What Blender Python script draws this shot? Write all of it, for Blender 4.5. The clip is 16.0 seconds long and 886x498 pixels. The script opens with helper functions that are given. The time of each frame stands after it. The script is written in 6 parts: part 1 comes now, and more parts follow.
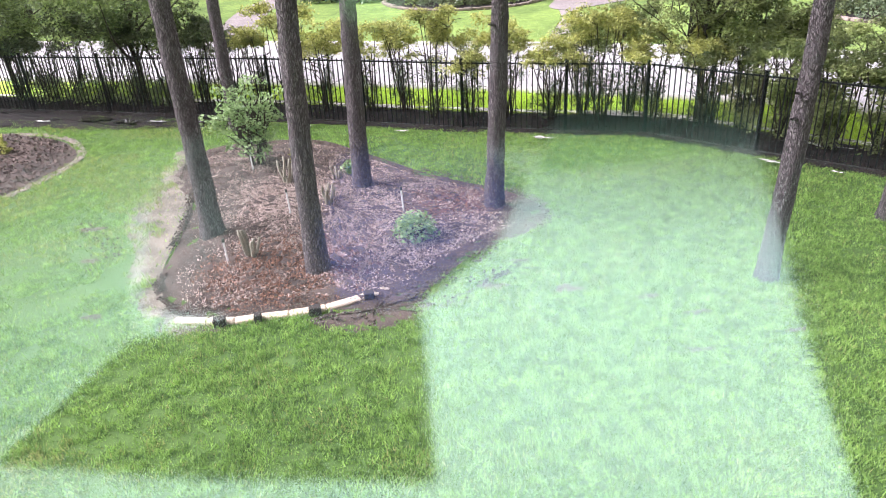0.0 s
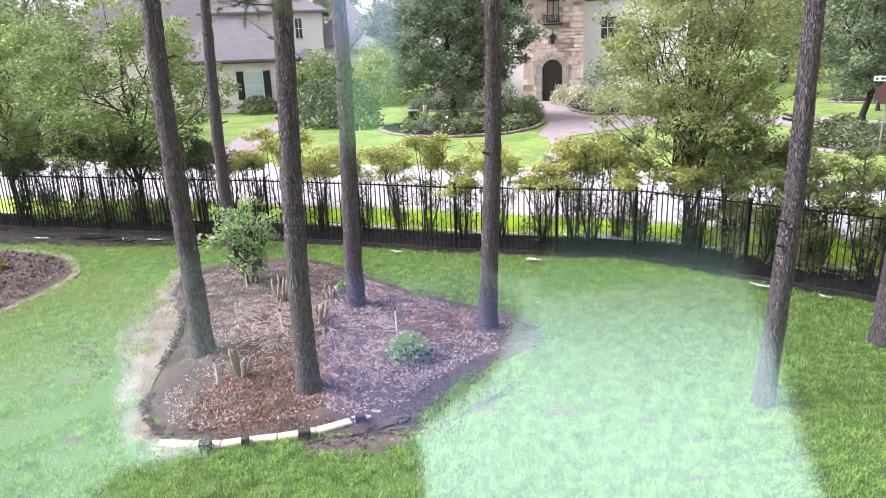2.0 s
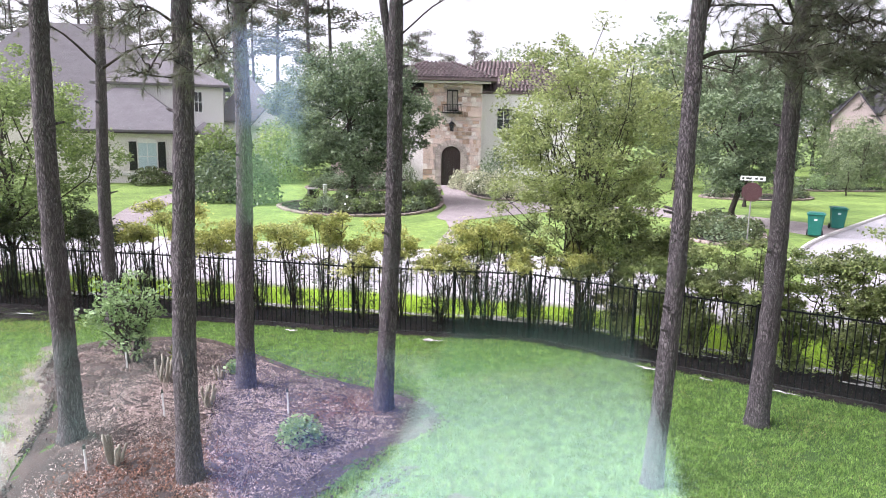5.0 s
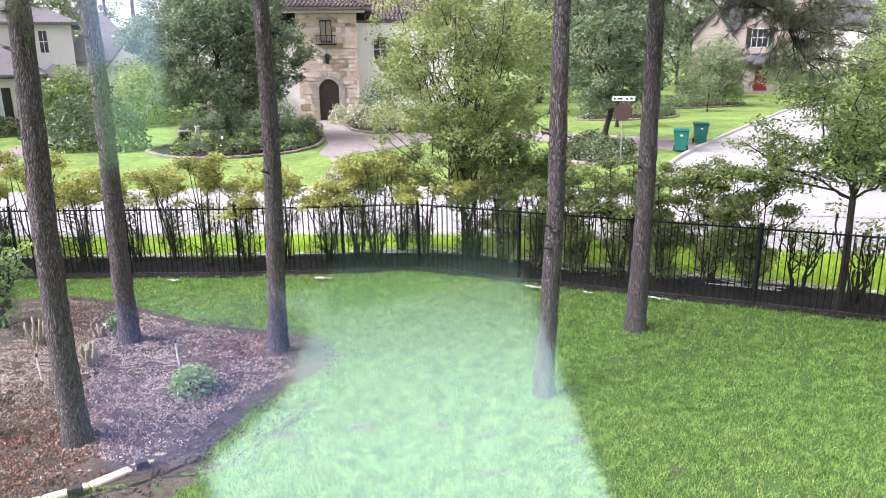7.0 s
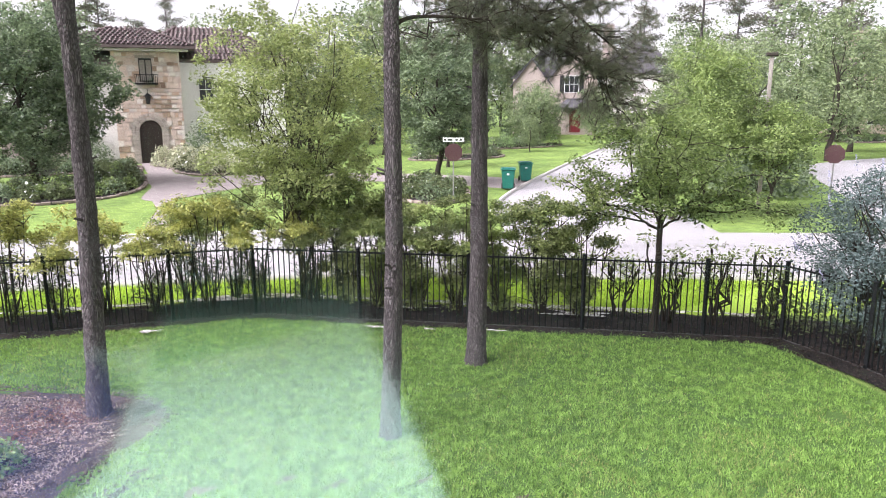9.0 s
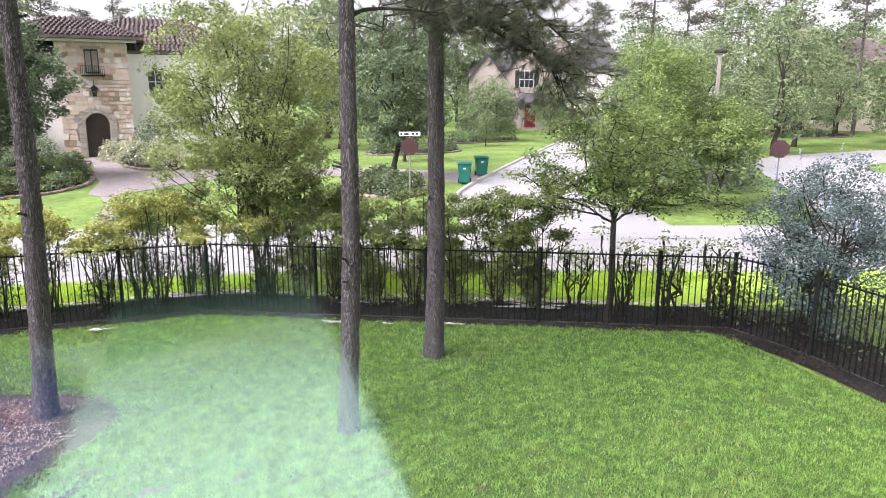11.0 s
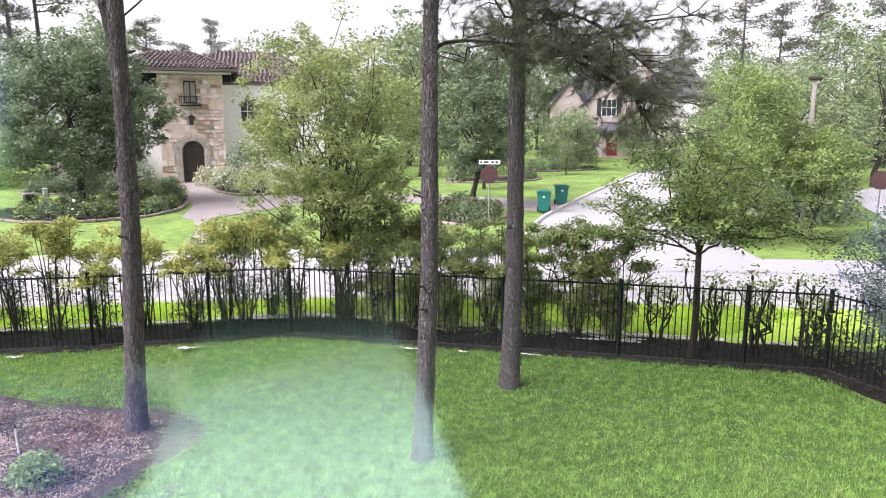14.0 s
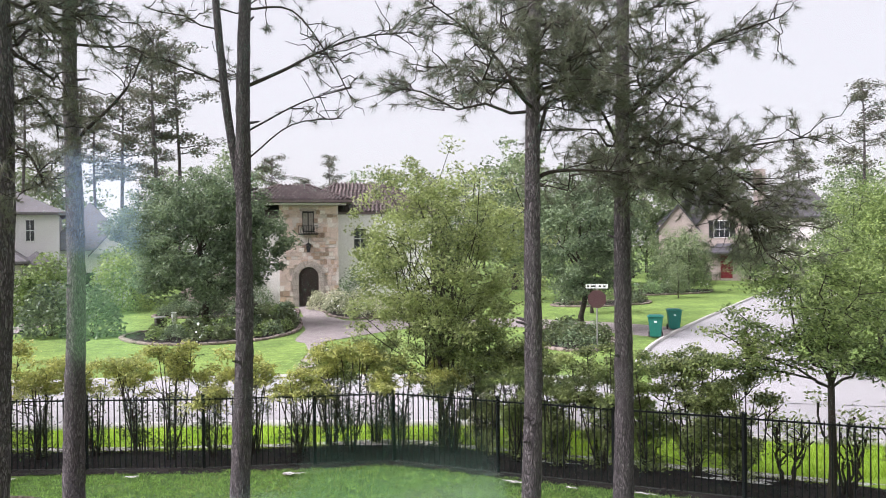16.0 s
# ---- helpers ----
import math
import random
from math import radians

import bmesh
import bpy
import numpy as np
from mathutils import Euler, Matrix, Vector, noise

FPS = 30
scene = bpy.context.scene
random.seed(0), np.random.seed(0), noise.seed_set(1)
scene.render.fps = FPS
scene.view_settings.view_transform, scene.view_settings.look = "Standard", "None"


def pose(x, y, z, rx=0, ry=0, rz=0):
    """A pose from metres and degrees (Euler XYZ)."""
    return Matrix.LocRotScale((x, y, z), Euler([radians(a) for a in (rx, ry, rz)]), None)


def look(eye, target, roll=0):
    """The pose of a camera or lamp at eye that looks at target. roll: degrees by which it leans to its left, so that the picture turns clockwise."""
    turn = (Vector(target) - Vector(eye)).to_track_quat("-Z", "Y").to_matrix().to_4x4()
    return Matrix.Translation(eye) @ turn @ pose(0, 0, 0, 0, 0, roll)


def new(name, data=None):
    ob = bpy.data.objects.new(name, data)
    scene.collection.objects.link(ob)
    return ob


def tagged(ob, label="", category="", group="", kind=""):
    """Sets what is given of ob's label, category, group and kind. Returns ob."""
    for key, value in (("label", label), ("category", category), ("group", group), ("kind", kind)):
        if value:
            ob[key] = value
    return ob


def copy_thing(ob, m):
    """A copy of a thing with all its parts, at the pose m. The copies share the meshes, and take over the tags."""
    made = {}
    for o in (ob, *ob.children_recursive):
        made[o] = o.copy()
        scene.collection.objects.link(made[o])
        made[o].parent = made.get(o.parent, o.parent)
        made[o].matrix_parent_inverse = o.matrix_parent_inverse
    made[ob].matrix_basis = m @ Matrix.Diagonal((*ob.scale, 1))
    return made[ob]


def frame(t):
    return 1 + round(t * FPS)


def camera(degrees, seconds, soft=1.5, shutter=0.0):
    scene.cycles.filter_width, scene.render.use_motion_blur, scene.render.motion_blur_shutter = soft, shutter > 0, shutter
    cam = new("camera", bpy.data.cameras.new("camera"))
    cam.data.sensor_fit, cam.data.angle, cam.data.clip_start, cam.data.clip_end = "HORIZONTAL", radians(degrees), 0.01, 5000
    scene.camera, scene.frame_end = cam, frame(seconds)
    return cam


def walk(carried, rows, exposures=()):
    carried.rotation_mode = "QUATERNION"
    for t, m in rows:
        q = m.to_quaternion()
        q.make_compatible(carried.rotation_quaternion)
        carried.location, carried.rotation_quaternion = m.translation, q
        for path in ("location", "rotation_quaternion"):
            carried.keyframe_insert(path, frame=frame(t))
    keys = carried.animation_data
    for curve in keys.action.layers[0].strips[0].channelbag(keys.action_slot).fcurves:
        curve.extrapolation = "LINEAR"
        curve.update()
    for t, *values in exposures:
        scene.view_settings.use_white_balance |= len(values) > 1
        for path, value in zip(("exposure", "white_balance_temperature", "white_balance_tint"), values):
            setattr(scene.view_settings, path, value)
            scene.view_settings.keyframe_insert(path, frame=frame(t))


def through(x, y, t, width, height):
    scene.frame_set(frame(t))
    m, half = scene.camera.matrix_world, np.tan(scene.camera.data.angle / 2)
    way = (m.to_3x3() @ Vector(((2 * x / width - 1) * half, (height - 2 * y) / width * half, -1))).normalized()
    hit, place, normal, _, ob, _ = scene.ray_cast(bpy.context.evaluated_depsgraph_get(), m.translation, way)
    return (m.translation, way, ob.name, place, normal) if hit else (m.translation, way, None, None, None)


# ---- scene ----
cam = camera(64.3, 16.0, soft=0.95)
PATH = [
    (0, (0.033, -0.153, 4.509), (0.161, 1.639, 3.631), -3.0),
    (0.5, (0.023, -0.155, 4.535), (0.104, 1.681, 3.747), -3.2),
    (1, (0.016, -0.187, 4.551), (0.123, 1.684, 3.853), -2.9),
    (1.5, (0.02, -0.154, 4.565), (0.168, 1.737, 3.931), -2.4),
    (2, (-0.005, -0.172, 4.555), (0.172, 1.738, 3.988), -2.0),
    (2.5, (0.01, -0.19, 4.557), (0.209, 1.735, 4.053), -1.8),
    (3, (0.009, -0.164, 4.564), (0.225, 1.776, 4.131), -1.7),
    (3.2, (0.005, -0.168, 4.565), (0.237, 1.777, 4.162), -1.4),
    (5.3, (-0.024, -0.162, 4.557), (0.494, 1.738, 4.209), 1.2),
    (5.5, (-0.016, -0.17, 4.559), (0.532, 1.718, 4.192), 1.1),
    (6, (-0.016, -0.17, 4.541), (0.612, 1.681, 4.118), 0.7),
    (6.5, (-0.003, -0.141, 4.529), (0.704, 1.666, 4.046), 0.1),
    (7, (0.011, -0.149, 4.514), (0.769, 1.625, 3.985), -0.8),
    (7.5, (-0.042, -0.162, 4.514), (0.871, 1.523, 3.942), -0.1),
    (8, (0.005, -0.112, 4.508), (1.027, 1.529, 3.994), 0.3),
    (8.5, (-0.002, -0.118, 4.509), (1.095, 1.494, 4.061), -0.2),
    (9, (0.028, -0.1, 4.506), (1.193, 1.47, 4.084), -0.1),
    (9.5, (0.018, -0.101, 4.506), (1.243, 1.421, 4.081), 0.1),
    (9.7, (0.025, -0.094, 4.501), (1.273, 1.411, 4.079), 0.1),
    (11.8, (0.015, -0.108, 4.486), (1.272, 1.378, 4.029), 0.5),
    (12, (0.029, -0.093, 4.483), (1.263, 1.408, 4.011), 0.5),
    (12.5, (0.021, -0.088, 4.464), (1.199, 1.45, 3.967), 0.4),
    (13, (0.01, -0.105, 4.462), (1.132, 1.47, 3.951), 0.1),
    (13.5, (0.034, -0.074, 4.491), (1.133, 1.533, 4.034), -0.2),
    (14, (0.019, -0.093, 4.516), (1.111, 1.543, 4.154), 0.2),
    (14.5, (0.018, -0.088, 4.529), (1.082, 1.58, 4.236), -0.2),
    (15, (0.003, -0.139, 4.548), (1.011, 1.573, 4.318), -1.2),
    (15.5, (0.033, -0.103, 4.58), (0.947, 1.673, 4.469), -1.5),
    (16, (0.08, -0.085, 4.561), (0.928, 1.726, 4.547), -0.6),
]
EXPOSURES = [(0.0, 1.63, 6000, 27), (1.5, 1.66, 5950, 30), (2.5, 1.58, 5900, 29), (5.5, 1.52, 5850, 28), (7.5, 1.57, 5980, 25), (9.5, 1.47, 6020, 25), (12.5, 1.48, 6020, 24), (13.0, 1.56, 6000, 24), (13.5, 1.51, 5980, 25), (14.5, 1.44, 5980, 25), (15.5, 1.34, 5990, 24), (16.0, 1.15, 6000, 23)]
walk(cam, [(t, look(eye, target, roll)) for t, eye, target, roll in PATH], EXPOSURES)

# ---- world and sun: a bright hazy evening sky ----
SUN_AZ, SUN_EL = radians(-80), radians(42)
world = bpy.data.worlds.new("sky")
scene.world = world
world.use_nodes = True
wn, wl = world.node_tree.nodes, world.node_tree.links
sky = wn.new("ShaderNodeTexSky")
sky.sky_type, sky.sun_disc = "NISHITA", False
sky.sun_elevation, sky.sun_rotation = SUN_EL, SUN_AZ
sky.air_density, sky.dust_density = 1.0, 3.0
haze = wn.new("ShaderNodeMix")
haze.data_type, haze.blend_type = "RGBA", "MIX"
haze.inputs["Factor"].default_value = 0.8
haze.inputs[7].default_value = (9.6, 9.05, 8.5, 1)
wl.new(sky.outputs[0], haze.inputs[6])
wl.new(haze.outputs[2], wn["Background"].inputs["Color"])
wn["Background"].inputs["Strength"].default_value = 0.068
sun_data = bpy.data.lights.new("sun", "SUN")
sun_data.energy, sun_data.angle, sun_data.color = 5.0, radians(48), (1.0, 0.96, 0.92)
sun = new("sun", sun_data)
sun.matrix_world = look((math.sin(SUN_AZ) * 40 * math.cos(SUN_EL), math.cos(SUN_AZ) * 40 * math.cos(SUN_EL), 40 * math.sin(SUN_EL)), (0, 0, 0))


# ---- materials ----
def surface(name, a, b, scale=3.0, fine=40.0, rough=0.85, bump=0.3, depth=0.02, metal=0.0, vary=0.0, island=0.0, stretch=(1, 1, 1), spec=0.3, contrast=0.25):
    m = bpy.data.materials.new(name)
    m.use_nodes = True
    n, l = m.node_tree.nodes, m.node_tree.links
    p = n["Principled BSDF"]
    p.inputs["Roughness"].default_value, p.inputs["Metallic"].default_value = rough, metal
    p.inputs["Specular IOR Level"].default_value = spec
    co, mp = n.new("ShaderNodeTexCoord"), n.new("ShaderNodeMapping")
    mp.inputs["Scale"].default_value = stretch
    l.new(co.outputs["Object"], mp.inputs["Vector"])
    big, small = n.new("ShaderNodeTexNoise"), n.new("ShaderNodeTexNoise")
    big.inputs["Scale"].default_value, big.inputs["Detail"].default_value = scale, 5
    small.inputs["Scale"].default_value, small.inputs["Detail"].default_value = fine, 4
    for t in (big, small):
        l.new(mp.outputs[0], t.inputs["Vector"])
    add = n.new("ShaderNodeMath")
    add.operation = "MULTIPLY_ADD"
    add.inputs[1].default_value = 0.5
    l.new(small.outputs["Fac"], add.inputs[0])
    half = n.new("ShaderNodeMath")
    half.operation = "MULTIPLY"
    half.inputs[1].default_value = 0.5
    l.new(big.outputs["Fac"], half.inputs[0])
    l.new(half.outputs[0], add.inputs[2])
    ramp = n.new("ShaderNodeMapRange")
    ramp.inputs["From Min"].default_value, ramp.inputs["From Max"].default_value = 0.5 - contrast, 0.5 + contrast
    l.new(add.outputs[0], ramp.inputs["Value"])
    mix = n.new("ShaderNodeMix")
    mix.data_type = "RGBA"
    mix.inputs[6].default_value, mix.inputs[7].default_value = (*a, 1), (*b, 1)
    l.new(ramp.outputs[0], mix.inputs["Factor"])
    colour = mix.outputs[2]
    if vary or island:
        src = n.new("ShaderNodeObjectInfo").outputs["Random"] if vary else n.new("ShaderNodeNewGeometry").outputs["Random Per Island"]
        k = vary or island
        rg = n.new("ShaderNodeMapRange")
        rg.inputs["To Min"].default_value, rg.inputs["To Max"].default_value = 1 - k, 1 + k
        l.new(src, rg.inputs["Value"])
        hs = n.new("ShaderNodeHueSaturation")
        l.new(rg.outputs[0], hs.inputs["Value"])
        l.new(colour, hs.inputs["Color"])
        colour = hs.outputs[0]
    l.new(colour, p.inputs["Base Color"])
    if bump:
        bp = n.new("ShaderNodeBump")
        bp.inputs["Strength"].default_value, bp.inputs["Distance"].default_value = bump, depth
        l.new(add.outputs[0], bp.inputs["Height"])
        l.new(bp.outputs[0], p.inputs["Normal"])
    return m


def leaf_material(name, a, b, through=0.35, rough=0.42, yellow=0.0, patch=0.6):
    """Leaves: colour changes from leaf to leaf and from clump to clump, and light shines through."""
    m = bpy.data.materials.new(name)
    m.use_nodes = True
    n, l = m.node_tree.nodes, m.node_tree.links
    p, out = n["Principled BSDF"], n["Material Output"]
    p.inputs["Roughness"].default_value = rough
    p.inputs["Specular IOR Level"].default_value = 0.22
    geo, co, big = n.new("ShaderNodeNewGeometry"), n.new("ShaderNodeTexCoord"), n.new("ShaderNodeTexNoise")
    big.inputs["Scale"].default_value = patch
    l.new(co.outputs["Object"], big.inputs["Vector"])
    av = n.new("ShaderNodeMath")
    av.operation = "MULTIPLY_ADD"
    av.inputs[1].default_value = 0.55
    l.new(geo.outputs["Random Per Island"], av.inputs[0])
    sc = n.new("ShaderNodeMapRange")
    sc.inputs["From Min"].default_value, sc.inputs["From Max"].default_value = 0.3, 0.7
    sc.inputs["To Max"].default_value = 0.45
    l.new(big.outputs["Fac"], sc.inputs["Value"])
    l.new(sc.outputs[0], av.inputs[2])
    mix = n.new("ShaderNodeMix")
    mix.data_type = "RGBA"
    mix.inputs[6].default_value, mix.inputs[7].default_value = (*a, 1), (*b, 1)
    l.new(av.outputs[0], mix.inputs["Factor"])
    l.new(mix.outputs[2], p.inputs["Base Color"])
    tr, sh = n.new("ShaderNodeBsdfTranslucent"), n.new("ShaderNodeMixShader")
    l.new(mix.outputs[2], tr.inputs["Color"])
    sh.inputs["Fac"].default_value = through
    l.new(p.outputs[0], sh.inputs[1])
    l.new(tr.outputs[0], sh.inputs[2])
    l.new(sh.outputs[0], out.inputs["Surface"])
    return m


def plain_glass(name, tint, gloss_tint, gloss):
    """Flat window glass: lets light straight through and mirrors a part of it."""
    m = bpy.data.materials.new(name)
    m.use_nodes = True
    n, l = m.node_tree.nodes, m.node_tree.links
    n.remove(n["Principled BSDF"])
    tr, gl, sh = n.new("ShaderNodeBsdfTransparent"), n.new("ShaderNodeBsdfGlossy"), n.new("ShaderNodeMixShader")
    tr.inputs["Color"].default_value, gl.inputs["Color"].default_value = (*tint, 1), (*gloss_tint, 1)
    gl.inputs["Roughness"].default_value = 0.075
    sh.inputs["Fac"].default_value = gloss
    l.new(tr.outputs[0], sh.inputs[1])
    l.new(gl.outputs[0], sh.inputs[2])
    l.new(sh.outputs[0], n["Material Output"].inputs["Surface"])
    return m


def bark_material(name, crack, plate, ridge):
    """Scaly bark: upright plates of uneven tone parted by dark cracks."""
    m = bpy.data.materials.new(name)
    m.use_nodes = True
    n, l = m.node_tree.nodes, m.node_tree.links
    p = n["Principled BSDF"]
    p.inputs["Roughness"].default_value = 0.95
    p.inputs["Specular IOR Level"].default_value = 0.15
    co, mp = n.new("ShaderNodeTexCoord"), n.new("ShaderNodeMapping")
    mp.inputs["Scale"].default_value = (1, 1, 0.2)
    warp = n.new("ShaderNodeTexNoise")
    warp.inputs["Scale"].default_value, warp.inputs["Detail"].default_value = 9, 3
    addv = n.new("ShaderNodeMixRGB")
    addv.blend_type = "ADD"
    addv.inputs[0].default_value = 0.13
    l.new(co.outputs["Object"], mp.inputs["Vector"])
    l.new(mp.outputs[0], warp.inputs["Vector"])
    l.new(mp.outputs[0], addv.inputs[1])
    l.new(warp.outputs["Color"], addv.inputs[2])
    edge, cell, fine = n.new("ShaderNodeTexVoronoi"), n.new("ShaderNodeTexVoronoi"), n.new("ShaderNodeTexNoise")
    edge.feature = "DISTANCE_TO_EDGE"
    for t in (edge, cell):
        t.inputs["Scale"].default_value = 58
        l.new(addv.outputs[0], t.inputs["Vector"])
    fine.inputs["Scale"].default_value, fine.inputs["Detail"].default_value = 60, 5
    l.new(mp.outputs[0], fine.inputs["Vector"])
    tone = n.new("ShaderNodeMix")
    tone.data_type = "RGBA"
    tone.inputs[6].default_value, tone.inputs[7].default_value = (*plate, 1), (*ridge, 1)
    sep, mean = n.new("ShaderNodeSeparateColor"), n.new("ShaderNodeMath")
    l.new(cell.outputs["Color"], sep.inputs[0])
    mean.operation = "MULTIPLY"
    l.new(sep.outputs[0], mean.inputs[0])
    l.new(fine.outputs["Fac"], mean.inputs[1])
    twice = n.new("ShaderNodeMath")
    twice.operation = "MULTIPLY"
    twice.inputs[1].default_value = 1.8
    l.new(mean.outputs[0], twice.inputs[0])
    l.new(twice.outputs[0], tone.inputs["Factor"])
    gap = n.new("ShaderNodeMapRange")
    gap.inputs["From Min"].default_value, gap.inputs["From Max"].default_value = 0.0, 0.2
    l.new(edge.outputs["Distance"], gap.inputs["Value"])
    mix = n.new("ShaderNodeMix")
    mix.data_type = "RGBA"
    mix.inputs[6].default_value = (*crack, 1)
    l.new(gap.outputs[0], mix.inputs["Factor"])
    l.new(tone.outputs[2], mix.inputs[7])
    l.new(mix.outputs[2], p.inputs["Base Color"])
    hgt = n.new("ShaderNodeMath")
    hgt.operation = "MULTIPLY_ADD"
    hgt.inputs[1].default_value = 0.5
    l.new(fine.outputs["Fac"], hgt.inputs[0])
    l.new(gap.outputs[0], hgt.inputs[2])
    bp = n.new("ShaderNodeBump")
    bp.inputs["Strength"].default_value, bp.inputs["Distance"].default_value = 1.0, 0.03
    l.new(hgt.outputs[0], bp.inputs["Height"])
    l.new(bp.outputs[0], p.inputs["Normal"])
    return m


M_LAWN = surface("lawn_soil", (0.03, 0.066, 0.012), (0.088, 0.155, 0.03), 0.6, 30, 0.95, 0.5)
M_FARGRASS = surface("far_grass", (0.07, 0.12, 0.026), (0.225, 0.32, 0.07), 0.4, 2.6, 0.95, 0.8, 0.05, contrast=0.16)
# Light from the open sky is put into the verge's brighter grass colour.
M_VERGE_LIT = surface("verge_grass", (0.24, 0.40, 0.03), (0.42, 0.58, 0.07), 0.7, 25, 0.95, 0.5)
M_BLADE = leaf_material("grass_blade", (0.04, 0.10, 0.02), (0.42, 0.64, 0.15), 0.38, 0.6, patch=5.5)
M_BLADE_DRY = leaf_material("dry_grass_blade", (0.16, 0.18, 0.04), (0.60, 0.58, 0.24), 0.3, 0.6, patch=6.0)
# Verge blades brightened alike: the open sky's light is in the colour.
M_BLADE_V_LIT = leaf_material("verge_blade_lit", (0.26, 0.42, 0.03), (0.52, 0.66, 0.08), 0.45, 0.6, patch=0.8)
M_MULCH = surface("mulch", (0.02, 0.016, 0.015), (0.12, 0.085, 0.072), 1.3, 45, 0.95, 0.9, 0.03, contrast=0.17)
M_REDCHIP = surface("red_bark_chip", (0.085, 0.04, 0.026), (0.33, 0.17, 0.115), 3, 60, 0.9, 0.4, island=0.5)
M_CHIP = surface("mulch_chip", (0.05, 0.037, 0.031), (0.21, 0.155, 0.13), 3, 60, 0.9, 0.4, island=0.55)
# Dark mulch; shade under hedge and fence is put into its near-black colour.
M_DARKMULCH_SHADED = surface("dark_mulch_shaded", (0.004, 0.0035, 0.0035), (0.03, 0.022, 0.019), 2.5, 30, 0.95, 1.0, 0.05, contrast=0.15)
# Fallen leaves darkened: the hedge's shade is put into their colour.
M_LITTER_SHADED = surface("leaf_litter", (0.008, 0.006, 0.005), (0.05, 0.034, 0.027), 3, 60, 0.9, 0.4, island=0.7)
M_SAND = surface("sandy_soil", (0.055, 0.048, 0.037), (0.26, 0.222, 0.18), 2.4, 34, 0.95, 0.9, contrast=0.15)
M_SOIL = surface("bare_soil", (0.03, 0.024, 0.018), (0.20, 0.165, 0.125), 2.5, 40, 0.95, 0.6)
M_STRAW = surface("pine_straw", (0.20, 0.145, 0.125), (0.56, 0.45, 0.40), 3, 60, 0.9, 0.2, island=0.4)
M_ROAD = surface("concrete_road", (0.29, 0.275, 0.28), (0.40, 0.38, 0.385), 0.5, 30, 0.8, 0.15)
M_KERB = surface("kerb_concrete", (0.40, 0.38, 0.36), (0.55, 0.53, 0.50), 1.0, 30, 0.85, 0.2)
M_PAVER = surface("pink_paver", (0.20, 0.17, 0.165), (0.34, 0.29, 0.28), 1.6, 6, 0.85, 0.4, 0.02, vary=0.1, contrast=0.16)
M_BARK = bark_material("pine_bark", (0.072, 0.06, 0.062), (0.145, 0.122, 0.126), (0.27, 0.232, 0.237))
M_WOOD = surface("dark_bark", (0.018, 0.014, 0.011), (0.075, 0.06, 0.048), 6, 30, 0.95, 0.7, 0.03, stretch=(1, 1, 0.3))
M_IRON = surface("black_iron", (0.005, 0.0055, 0.006), (0.014, 0.015, 0.016), 4, 60, 0.55, 0.1, 0.003, spec=0.15)
# Greyer bottom-rail iron: the sky's sheen on its top is put into the colour.
M_RAIL_SKY = surface("sky_lit_iron", (0.024, 0.022, 0.021), (0.07, 0.065, 0.062), 3, 50, 0.5, 0.2, 0.004, spec=0.4)
M_NEEDLE = leaf_material("pine_needle", (0.058, 0.066, 0.044), (0.27, 0.27, 0.18), 0.25)
M_NEEDLE_FAR = leaf_material("distant_needle", (0.06, 0.062, 0.048), (0.21, 0.20, 0.145), 0.25)
M_LEAF_BIG = leaf_material("olive_leaf", (0.05, 0.075, 0.03), (0.56, 0.63, 0.25), 0.4)
# Far leaves are greyed: the haze of distance is put into their colour.
M_LEAF_HAZED = leaf_material("hazed_distant_leaf", (0.055, 0.08, 0.048), (0.35, 0.42, 0.21), 0.33)
M_LEAF_CREAM = leaf_material("cream_edged_leaf", (0.14, 0.17, 0.08), (0.88, 0.86, 0.62), 0.3)
M_LEAF_DARK = leaf_material("oak_leaf", (0.022, 0.042, 0.026), (0.33, 0.41, 0.235), 0.28)
M_LEAF_MID = leaf_material("green_leaf", (0.028, 0.056, 0.022), (0.42, 0.53, 0.18), 0.34)
M_LEAF_LIGHT = leaf_material("light_leaf", (0.045, 0.08, 0.028), (0.53, 0.62, 0.21), 0.36)
M_LEAF_YELLOW = leaf_material("yellow_green_leaf", (0.12, 0.14, 0.035), (0.84, 0.84, 0.27), 0.4)
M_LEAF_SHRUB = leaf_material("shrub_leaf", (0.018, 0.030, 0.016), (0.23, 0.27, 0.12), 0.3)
M_LEAF_GREY = leaf_material("grey_leaf", (0.045, 0.07, 0.068), (0.27, 0.34, 0.325), 0.25)
M_LEAF_PALE = leaf_material("pale_leaf", (0.10, 0.18, 0.06), (0.42, 0.56, 0.26), 0.35)
M_FLOWER = surface("lavender_flower", (0.35, 0.34, 0.52), (0.55, 0.55, 0.72), 5, 40, 0.9, 0.2, island=0.2)
M_WHITE_FLOWER = surface("white_flower", (0.75, 0.75, 0.72), (0.9, 0.9, 0.88), 5, 40, 0.9, 0.1)
M_STONE = surface("cut_stone", (0.54, 0.40, 0.33), (0.80, 0.66, 0.58), 1.4, 14, 0.9, 0.5, 0.03, vary=0.1)
M_STONE_PALE = surface("pale_cut_stone", (0.62, 0.54, 0.48), (0.84, 0.77, 0.71), 1.4, 14, 0.9, 0.5, 0.03, vary=0.14)
M_STONE_BROWN = surface("brown_cut_stone", (0.34, 0.23, 0.17), (0.58, 0.43, 0.33), 1.4, 14, 0.9, 0.5, 0.03, vary=0.3)
M_MORTAR = surface("pale_mortar", (0.56, 0.49, 0.44), (0.70, 0.62, 0.57), 2, 30, 0.95, 0.3)
